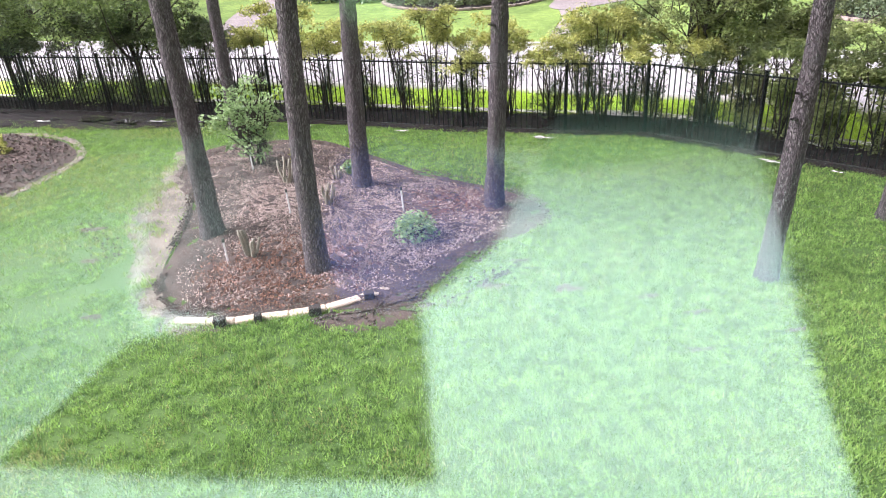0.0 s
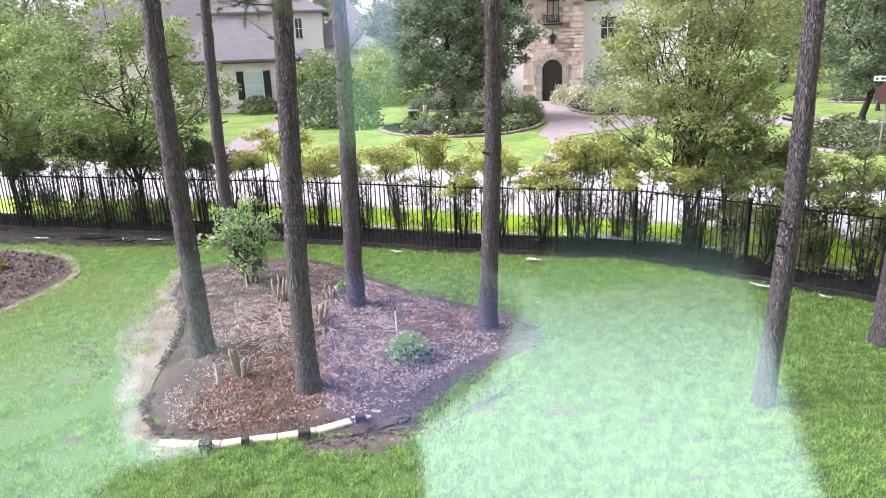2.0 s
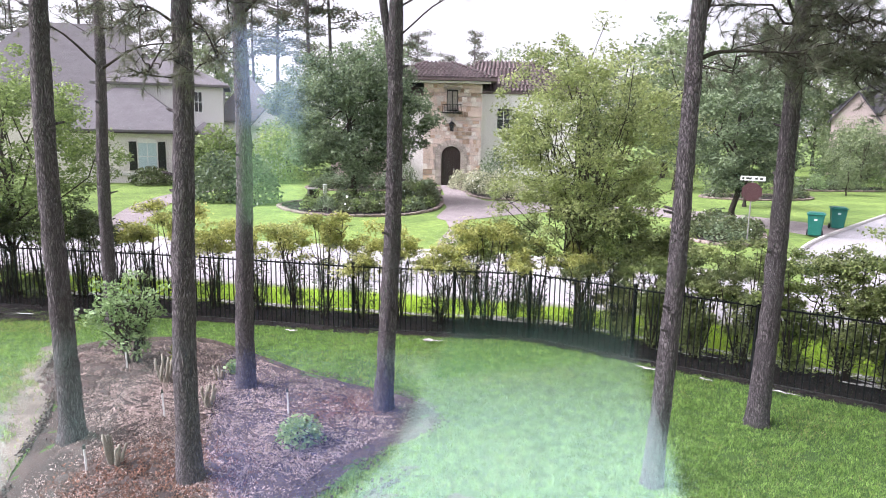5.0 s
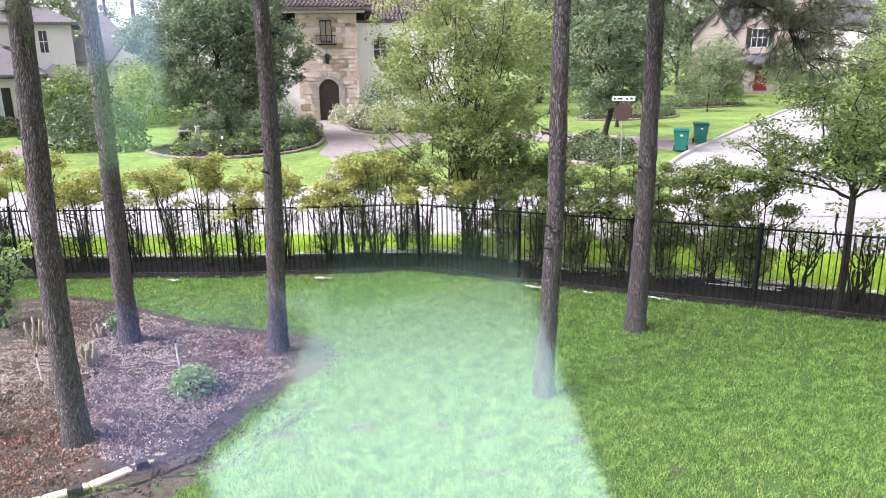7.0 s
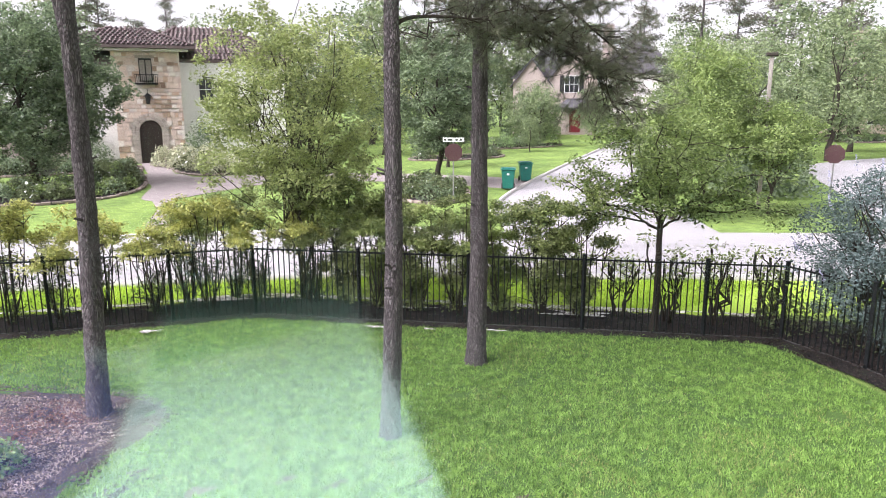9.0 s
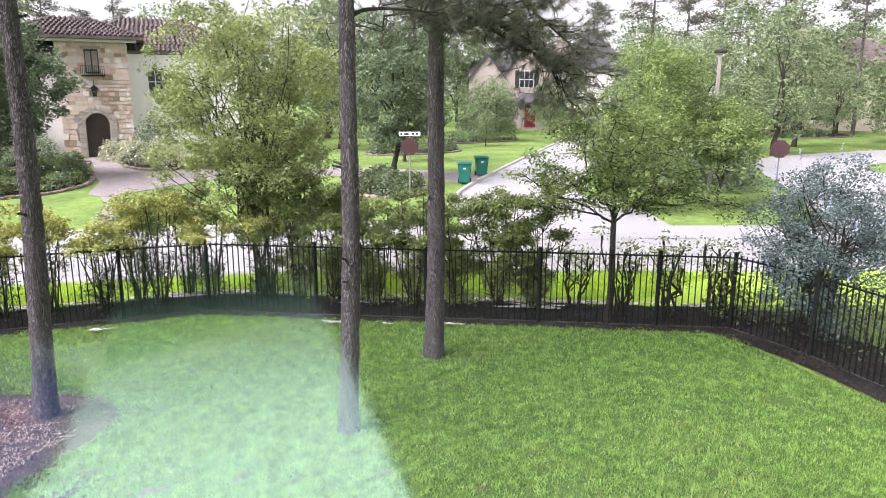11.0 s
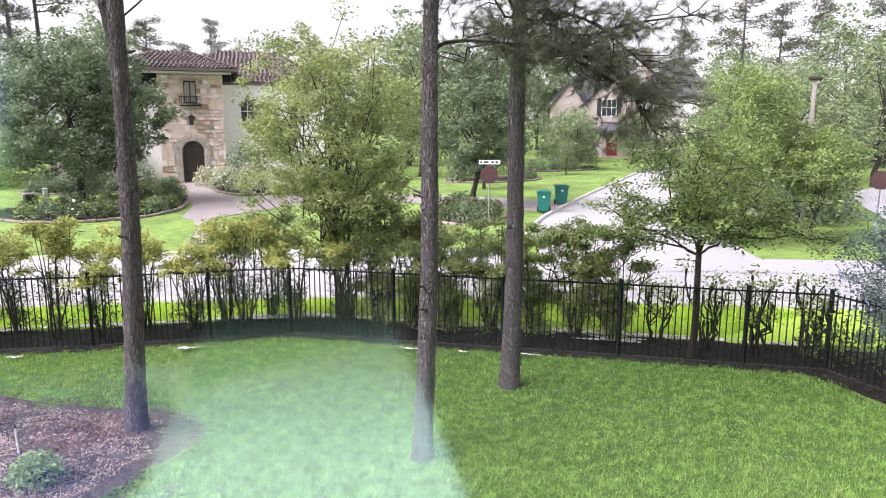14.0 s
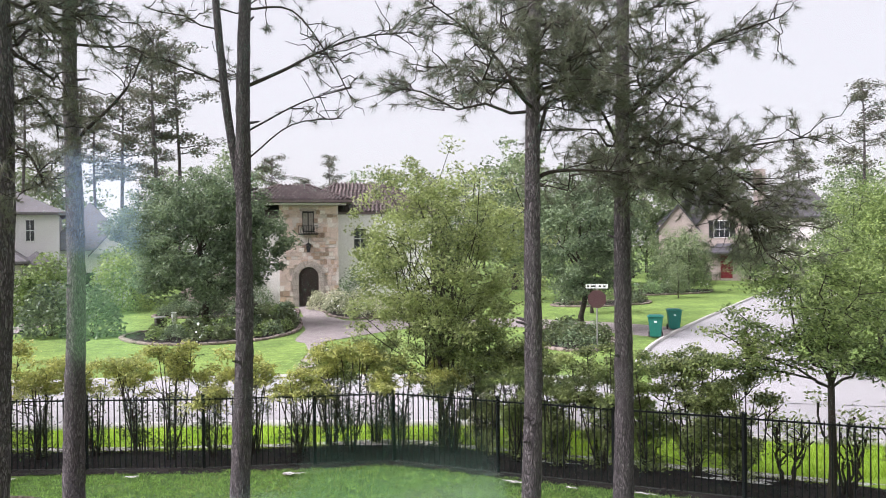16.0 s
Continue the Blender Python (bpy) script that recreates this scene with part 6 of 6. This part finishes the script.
def stump(x, y, h, seed, n=9):
    rng = np.random.default_rng(seed)
    t = empty("cut_shrub_stump", pose(x, y, bed_z((x, y), BED, BED_MID)[0]), "cut-back shrub stump with pale grey stems", "stump", "stumps in the bed")
    for i in range(n):
        an = rng.uniform(0, 6.28)
        a = np.array([0.05 * math.cos(an), 0.05 * math.sin(an), -0.02])
        e = np.array([0.14 * math.cos(an), 0.14 * math.sin(an), h * rng.uniform(0.65, 1.15)])
        v, f = tube_arrays(bend(a, e, rng, 0.05, 5), np.linspace(0.028, 0.02, 5), 7, 0.08, rng)
        top = len(v) - 7
        cap = np.array([[top, top + 1, top + 2, top + 3], [top, top + 3, top + 4, top + 6], [top + 4, top + 5, top + 6, top + 6]])
        fast_mesh("stem", v, np.concatenate([f, cap[:2]]), M_STUMP, t)
    return t


stump(-2.05, 9.15, 0.38, 1)
stump(-1.05, 10.9, 0.36, 2)
stump(-1.85, 12.1, 0.42, 3)
stump(-0.95, 12.1, 0.25, 4, 4)
broadleaf_tree("bed_shrub", (-2.55, 13.3, 0.06), 0.3, 0.03, 0.95, (0.75, 0.7, 0.85), M_LEAF_PALE, "loose pale-green leafy shrub in the mulch bed", 71, 84, 26, 0.09, 0.09, 5, 14, "shrub", shell=0.25)
mound_plant(0.32, 9.38, 0.34, 0.36, M_LEAF_PALE, 72, "small round pale-green shrub in the mulch", 800, 0.07, name="bed_shrub")
mound_plant(-1.75, 13.3, 0.16, 0.4, M_LEAF_YELLOW, 73, "small yellow-green tuft in the mulch", 120, 0.12, name="bed_tuft")
mound_plant(-0.75, 12.35, 0.14, 0.22, M_LEAF_PALE, 74, "small green tuft by a pine", 90, 0.1, name="bed_tuft")
mound_plant(-8.35, 15.4, 0.18, 0.45, M_LEAF_YELLOW, 75, "small green tuft in the mulch", 120, 0.14, name="bed_tuft")

# pale edging with dark timber blocks at the front of the bed
edge = smooth_line([(-2.8, 7.6), (-2.15, 7.47), (-1.72, 7.5), (-1.0, 7.56), (-0.36, 7.82), (-0.1, 7.98)], 8)
s_ = side(edge)
for i in range(0, len(edge) - 5, 5):
    a, b = edge[i], edge[min(i + 5, len(edge) - 1)]
    ln, yaw = np.linalg.norm(b - a), math.atan2(*(b - a)[::-1])
    o = boxed("edging_slab", (0.004, ln - 0.004, -0.06, 0.08, 0, 0.055), M_EDGING, None, 0.015)
    o.matrix_world = Matrix.Translation((*a, 0)) @ Matrix.Rotation(yaw, 4, "Z")
    tagged(o, "pale concrete edging slab in front of the mulch", "edging", "bed edging")
for x, y, w in ((-2.2, 7.42, 0.075), (-1.74, 7.44, 0.045), (-1.05, 7.5, 0.075), (-0.38, 7.75, 0.065)):
    o = boxed("timber_block", (-w, w, -0.06, 0.05, 0, 0.125), M_TIMBER, None, 0.01)
    o.matrix_world = pose(x, y, 0, 0, 0, 8)
    tagged(o, "dark weathered timber block at the edging", "timber block", "timber blocks")


# ---- mulch chips and grass ----
def noise2(p, scale, seed):
    """Smooth value noise over the plan."""
    rng = np.random.default_rng(seed)
    tab = rng.uniform(0, 1, (64, 64))
    q = p * scale + 1000.0
    i = np.floor(q).astype(int)
    f = q - i
    f = f * f * (3 - 2 * f)
    a, b = tab[i[:, 0] % 64, i[:, 1] % 64], tab[(i[:, 0] + 1) % 64, i[:, 1] % 64]
    c, d = tab[i[:, 0] % 64, (i[:, 1] + 1) % 64], tab[(i[:, 0] + 1) % 64, (i[:, 1] + 1) % 64]
    return (a * (1 - f[:, 0]) + b * f[:, 0]) * (1 - f[:, 1]) + (c * (1 - f[:, 0]) + d * f[:, 0]) * f[:, 1]


def chips(name, outline, n, seed, mid, label, mat=None, long=1.0, thin=1.0, patchy=0.0, shrink=0.97, near=None):
    rng = np.random.default_rng(seed)
    o = smooth_line(outline, 8, True)
    lo, hi = o.min(0), o.max(0)
    p = rng.uniform(lo, hi, (n * 2, 2))
    p = p[inside(p, mid + (o - mid) * shrink)][:n]
    if near:
        p = p[np.hypot(p[:, 0] - near[0], p[:, 1] - near[1]) < near[2] * rng.uniform(0.4, 1.0, len(p))]
    else:
        p = p[p[:, 0] < rng.uniform(1.0, 2.4, len(p))]
        p = p[(p[:, 0] > rng.uniform(-2.7, -2.1, len(p))) | (p[:, 1] > 11.5) | (rng.uniform(0, 1, len(p)) < 0.22)]
    if patchy:
        p = p[noise2(p, 1.3, seed) * 0.4 + noise2(p, 4.5, seed + 1) * 0.6 + rng.uniform(-0.22, 0.22, len(p)) > patchy]
    m = len(p)
    an, ln, wd = rng.uniform(0, 6.28, m), rng.uniform(0.015, 0.05, m) * long, rng.uniform(0.006, 0.016, m) * thin
    tilt = rng.normal(size=m) * 0.6
    u = np.stack([np.cos(an) * np.cos(tilt), np.sin(an) * np.cos(tilt), np.sin(tilt)], 1)
    w = np.stack([-np.sin(an), np.cos(an), rng.normal(size=m) * 0.7], 1)
    c = np.c_[p, bed_z(p, outline, mid) + rng.uniform(0.0, 0.022, m)]
    v = np.stack([c - u * ln[:, None] - w * wd[:, None], c + u * ln[:, None] - w * wd[:, None], c + u * ln[:, None] + w * wd[:, None], c - u * ln[:, None] + w * wd[:, None]], 1).reshape(-1, 3)
    tagged(fast_mesh(name, v, np.arange(4 * m).reshape(m, 4), mat or M_CHIP), label, "mulch", kind="stuff")


chips("mulch_chips", BED, 70000, 81, BED_MID, "loose brown bark chips and pine straw on the bed", None, 0.38, 0.42, 0.42)
chips("pine_straw", BED, 90000, 83, BED_MID, "pale dry pine straw scattered on the mulch", M_STRAW, 0.45, 0.45, 0.5, 0.9)
chips("pine_straw", BED, 120000, 85, BED_MID, "pale pinkish bark flakes spread in the middle of the bed", M_STRAW, 0.44, 0.44, 0.47, near=(-1.5, 10.9, 1.9))
chips("pine_straw", BED, 110000, 88, BED_MID, "pale pinkish bark flakes beside a small shrub", M_STRAW, 0.44, 0.44, 0.48, near=(-0.1, 9.4, 1.1))
chips("red_mulch_chips", BED, 110000, 84, BED_MID, "reddish bark chips heaped round a pine", M_REDCHIP, 0.5, 0.5, 0.3, near=(-1.5, 8.75, 1.35))
chips("red_mulch_chips", BED, 80000, 89, BED_MID, "reddish bark chips towards the bed's tip", M_REDCHIP, 0.5, 0.5, 0.35, near=(1.0, 10.6, 0.9))
chips("mulch_chips", BED2, 6000, 82, np.array((-9.0, 14.6)), "loose brown bark chips on the bed")

def line_litter(name, line, left, right, n, seed, label):
    """Fallen leaves and bits along a line, more of them in drifts."""
    rng = np.random.default_rng(seed)
    q = smooth_line(line, 12)
    sd = side(q)
    s = rng.uniform(0, len(q) - 1.01, n)
    i = s.astype(int)
    off = rng.uniform(-left, right, n)
    p = q[i] + (q[i + 1] - q[i]) * (s - i)[:, None] + sd[i] * off[:, None]
    keep = noise2(p, 2.2, seed) + rng.uniform(-0.3, 0.3, n) > 0.35
    p, off = p[keep], off[keep]
    k = (off + left) / (left + right)
    c = np.c_[p, 0.035 + 0.32 * k * (1 - k) + rng.uniform(0, 0.03, len(p))]
    v, f = leaf_arrays(c, 0.05, 0.022, rng, 0.8)
    tagged(fast_mesh(name, v, f, M_LITTER_SHADED), label, "leaf litter", kind="stuff")


line_litter("leaf_litter", FENCE, 1.35, 0.3, 26000, 86, "brown fallen leaves under hedge and fence, shade in their colour")
line_litter("leaf_litter", FENCE_R, 0.85, 0.5, 9000, 87, "brown fallen leaves under the fence, shade in their colour")


def grass(name, pts, height, width, mat, label, seed, lift=0.0):
    rng = np.random.default_rng(seed)
    m = len(pts)
    an = rng.uniform(0, 6.28, m)
    h = height * rng.uniform(0.5, 1.25, m)
    w = np.stack([np.cos(an), np.sin(an), 0 * an], 1) * (width * rng.uniform(0.6, 1.3, m))[:, None]
    lean = rng.normal(size=(m, 2)) * 0.45 * h[:, None]
    b = np.c_[pts, np.full(m, 0.004) + lift]
    t = b + np.c_[lean, h]
    v = np.stack([b - w, b + w, t], 1).reshape(-1, 3)
    return tagged(fast_mesh(name, v, np.arange(3 * m).reshape(m, 3), mat), label, "grass", kind="stuff")


rng = np.random.default_rng(90)
o = smooth_line(LAWN, 8, True)
bed_o, bed2_o = smooth_line(BED, 8, True), smooth_line(BED2, 8, True)
p = rng.uniform((-11, 1.5), (12.6, 18.6), (2300000, 2))
r = np.hypot(p[:, 0], p[:, 1])
keep = rng.uniform(0, 1, len(p)) < np.clip((8.0 / r) ** 1.6, 0.12, 1.0)
keep &= inside(p, o) & (r > 4.2) & (p[:, 0] * 0.3 + p[:, 1] > 3.2) & ~inside(p, bed_o) & ~inside(p, bed2_o)
tuft = 0.3 * noise2(p, 5.0, 13) + 0.4 * noise2(p, 11.0, 11) + 0.3 * noise2(p, 23.0, 12)
keep &= rng.uniform(0, 1, len(p)) < np.clip((tuft - 0.2) * 3.0, np.where(p[:, 0] < 1.8, 0.34, 0.6), 1)
worn = 0.5 * noise2(p, 1.1, 1) + 0.5 * noise2(p, 3.2, 2)
left_worn = np.clip((-1.5 - p[:, 0]) / 2.5, 0, 1) * np.clip((11.5 - p[:, 1]) / 2, 0, 1)
patch = sum(np.exp(-((p[:, 0] - a) ** 2 / (c * c) + (p[:, 1] - b) ** 2 / (d * d))) for a, b, c, d in SPOTS) + np.exp(-((p[:, 0] - 2.2) ** 2 / 0.14 + (p[:, 1] - 7.57) ** 2 / 0.03)) + 0.9 * np.exp(-((p[:, 0] + 0.35) ** 2 / 0.35 + (p[:, 1] - 7.45) ** 2 / 0.08)) + np.exp(-((p[:, 0] - 1.0) ** 2 / 0.5 + (p[:, 1] - 8.0) ** 2 / 0.08)) * 0.8 + 0.6 * np.exp(-((p[:, 0] + 4.3) ** 2 / 0.25 + (p[:, 1] - 9.9) ** 2 / 1.2))
patch = patch + 0.85 * inside(p, smooth_line(FRONT, 6, True)) * (noise2(p, 4.0, 8) > 0.25)
rim = inside(p, np.array(SAND))
far_l, far_r = (np.min(np.hypot(p[rim, 0, None] - q[None, :, 0], p[rim, 1, None] - q[None, :, 1]), 1) for q in (smooth_line(SAND_L, 5), smooth_line(SAND_R, 5)))
sandy = np.zeros(len(p))
sandy[rim] = np.clip(1.9 * far_l / (far_l + far_r + 1e-6) - 0.35 + 1.5 * (noise2(p[rim], 3.0, 5) - 0.5) + 0.7 * (noise2(p[rim], 8.0, 6) - 0.5), 0.05, 0.985)
keep &= rng.uniform(0, 1, len(p)) > np.clip(sandy + 0.85 * patch + left_worn * (worn > 0.5) * 0.85 + (worn < 0.28) * 0.5 + (noise2(p, 5.5, 7) < 0.2) * 0.65, 0, 0.97)
p, tuft = p[keep], tuft[keep]
dry_share = 0.03 + 0.38 * (noise2(p, 0.9, 21) > 0.52) * np.clip((-1.8 - p[:, 0]) / 1.5, 0, 1) + 0.12 * (noise2(p, 1.3, 22) > 0.66)
dry = rng.uniform(0, 1, len(p)) < dry_share
lift = 0.03 * inside(p, np.array(SAND))
grass("lawn_grass", p[~dry], 0.022 + 0.076 * tuft[~dry] ** 1.3, 0.0082, M_BLADE, "short green lawn grass blades", 91, lift[~dry])
grass("lawn_grass", p[dry], 0.034 + 0.045 * tuft[dry], 0.0062, M_BLADE_DRY, "yellowed dry blades among the lawn grass", 93, lift[dry])
q = rng.uniform((-9, 8.5), (16, 24), (260000, 2))
fl = smooth_line(FENCE, 6)
out = fl + side(fl) * -1.2
ne = smooth_line(NEAR_EDGE[2:10], 6)
vo = np.concatenate([out, ne[::-1]])
q = q[inside(q, vo)][:60000]
grass("verge_grass", q, 0.10, 0.009, M_BLADE_V_LIT, "verge grass blades, open-sky light in their colour", 92)

# lavender spikes of the shrub by the fence corner
rng = np.random.default_rng(95)
vx = next(o for o in scene.objects if o.name == "vitex_shrub")
for k in range(46):
    d = rng.normal(size=3)
    d /= np.linalg.norm(d)
    c = np.array([0, 0, 1.85]) + d * [1.25, 1.3, 1.55]
    if c[2] < 1.0:
        continue
    axis = d * 0.5 + [0, 0, 0.8]
    axis /= np.linalg.norm(axis)
    s_ = np.linspace(0, 0.26, 26)[:, None]
    pts_ = c + axis * s_ + rng.normal(size=(26, 3)) * 0.018 * (1.15 - s_ / 0.26)
    v, f = leaf_arrays(pts_, 0.035, 0.03, rng)
    fast_mesh("flower_spike", v, f, M_FLOWER, vx)


# ---- the room behind the camera and the window glass ----
room = Matrix.Translation((0, 0, 3.0)) @ Matrix.Rotation(radians(-20), 4, "Z")
M_PLASTER = surface("dim_plaster", (0.10, 0.095, 0.09), (0.13, 0.125, 0.12), 0.8, 30, 0.9, 0.1)
M_FLOOR = surface("pale_floor", (0.74, 0.76, 0.74), (0.84, 0.86, 0.84), 1.0, 12, 0.95, 0.05, spec=0.0)
# Colours of added floor patches that show only as haze in the pane.
M_PATCH_DARK = surface("dark_haze_patch", (0.02, 0.02, 0.022), (0.045, 0.043, 0.045), 3, 80, 0.95, 0.4)
M_BLUE = surface("blue_grey_haze_patch", (0.04, 0.055, 0.20), (0.07, 0.09, 0.27), 3, 80, 0.95, 0.4)
M_GREY = surface("grey_haze_patch", (0.13, 0.135, 0.13), (0.19, 0.195, 0.19), 2, 60, 0.95, 0.3)
M_PALE = surface("pale_grey_haze_patch", (0.40, 0.45, 0.42), (0.50, 0.56, 0.52), 2, 60, 0.95, 0.3)
M_SAGE = surface("grey_green_haze_patch", (0.22, 0.42, 0.32), (0.30, 0.52, 0.41), 2, 60, 0.95, 0.3)
M_CLEAR = plain_glass("clear_glass", (0.80, 0.80, 1.0), (1.0, 1.0, 1.0), 0.05)
M_PANE = plain_glass("coated_glass", (0.98, 1.0, 0.99), (0.66, 1.0, 0.84), 0.14)


def room_box(name, dims, mat, label, category, kind="structure"):
    o = boxed(name, dims, mat)
    o.matrix_world = room
    return tagged(o, label, category, kind=kind)


for nm, d in (("wall_window_left", (-4.2, -1.3, 0.25, 0.45, -3.0, 2.75)), ("wall_window_right", (1.3, 4.2, 0.25, 0.45, -3.0, 2.75)), ("wall_window_sill", (-1.3, 1.3, 0.25, 0.45, -3.0, 0.42)), ("wall_window_head", (-1.3, 1.3, 0.25, 0.45, 2.62, 2.75)), ("wall_left", (-4.2, -4.0, -6.6, 0.25, 0.0, 2.75)), ("wall_right", (4.0, 4.2, -6.6, 0.25, 0.0, 2.75)), ("wall_back_left", (-4.2, -3.05, -6.8, -6.6, 0.0, 2.75)), ("wall_back_right", (-2.3, 4.2, -6.8, -6.6, 0.0, 2.75)), ("wall_back_sill", (-3.05, -2.3, -6.8, -6.6, 0.0, 0.45)), ("wall_back_head", (-3.05, -2.3, -6.8, -6.6, 2.5, 2.75))):
    room_box(nm, d, M_PLASTER, "plain dim plaster wall of the room", "wall")
room_box("ceiling", (-4.2, 4.2, -6.8, 0.45, 2.75, 2.9), M_PLASTER, "plain dim ceiling of the room", "ceiling")
room_box("floor", (-4.0, 4.0, -6.6, 0.25, -0.15, 0.0), M_FLOOR, "pale floor of the room", "floor")
pane = room_box("window_1", (-1.3, 1.3, 0.30, 0.306, 0.42, 2.62), M_PANE, "clear coated window pane with faint green reflections", "window")
pane.visible_shadow = False
rear = room_box("window_2", (-3.05, -2.3, -6.706, -6.70, 0.45, 2.5), M_CLEAR, "narrow clear window at the back of the room", "window")
rear.visible_shadow = False


def haze_patch(corners, mat, label, z=0.004):
    """A thin unseen floor patch, straight between corners, added to shape the pane's reflection."""
    g = bmesh.new()
    lo = [g.verts.new((x, y, z)) for x, y in corners]
    hi = [g.verts.new((x, y, z + 0.012)) for x, y in corners]
    g.faces.new(lo[::-1]), g.faces.new(hi)
    for i in range(len(lo)):
        k = (i + 1) % len(lo)
        g.faces.new((lo[i], lo[k], hi[k], hi[i]))
    bmesh.ops.recalc_face_normals(g, faces=g.faces)
    o = part("rug", g, mat)
    o.matrix_world = room
    return tagged(o, label, "rug")


# Unseen patches, added so the mirrored floor forms the pane's haze pattern.
haze_patch([(0.74, 0.2), (0.76, -1.6), (0.82, -2.8), (0.88, -4.2), (1.2, -6.5), (3.9, -6.5), (3.9, 0.2)], M_PATCH_DARK, "added dark floor patch keeping part of the pane free of haze")
haze_patch([(-1.76, -0.52), (-1.78, -1.22), (-1.46, -1.43), (-0.7, -1.63), (-0.53, -1.14), (-0.39, -0.73), (-1.02, -0.61)], M_PATCH_DARK, "added small dark floor patch leaving a gap in the pane's haze")
haze_patch([(0.82, -4.0), (1.15, -6.5), (-0.45, -6.5), (-0.45, -3.35)], M_SAGE, "added grey-green floor patch for the teal part of the pane's haze")
haze_patch([(-1.5, -1.45), (-1.9, -1.45), (-2.6, -2.5), (-2.9, -3.76), (-0.9, -3.76), (-0.5, -3.2), (-0.52, -2.3), (-0.74, -1.66)], M_PATCH_DARK, "added dark floor patch keeping part of the pane free of haze")
haze_patch([(-1.98, -1.45), (-2.64, -2.48), (-2.93, -3.76), (-3.95, -3.76), (-3.95, 0.15), (-1.82, 0.15), (-1.82, -1.3)], M_PALE, "added pale floor patch dimming the left of the pane's haze")
haze_patch([(-1.06, -1.64), (-0.76, -1.68), (-0.54, -2.3), (-0.52, -3.2), (-0.92, -3.72), (-1.5, -3.74), (-1.84, -3.5), (-1.37, -2.15)], M_BLUE, "added blue-grey floor patch for the bluish part of the pane's haze", 0.018)
haze_patch([(-1.72, -1.5), (-2.02, -2.6), (-2.18, -3.7), (-2.84, -3.7), (-2.55, -2.5), (-1.95, -1.55)], M_GREY, "added grey floor patch for the faint part of the pane's haze", 0.018)
room_box("rug", (-3.9, -0.47, -6.5, -3.8, 0.004, 0.014), M_PATCH_DARK, "added dark floor patch at the back, ending the pane's haze", "rug", "")
# Added white strip, no baseboard known; gives the reflected haze its top edge.
room_box("baseboard", (-1.9, 2.6, -6.6, -6.578, 0.0, 0.19), M_FLOOR, "added white strip along the back wall, top edge of the pane's haze", "baseboard")
# Added lamp, no fitting known: brightens the floor that the pane mirrors.
lamp = bpy.data.lights.new("ceiling_light", "AREA")
lamp.shape, lamp.size, lamp.size_y, lamp.energy, lamp.spread = "RECTANGLE", 5.0, 3.0, 46, radians(80)
lo = new("ceiling_light", lamp)
lo.matrix_world = room @ Matrix.Translation((-0.3, -1.7, 2.72))
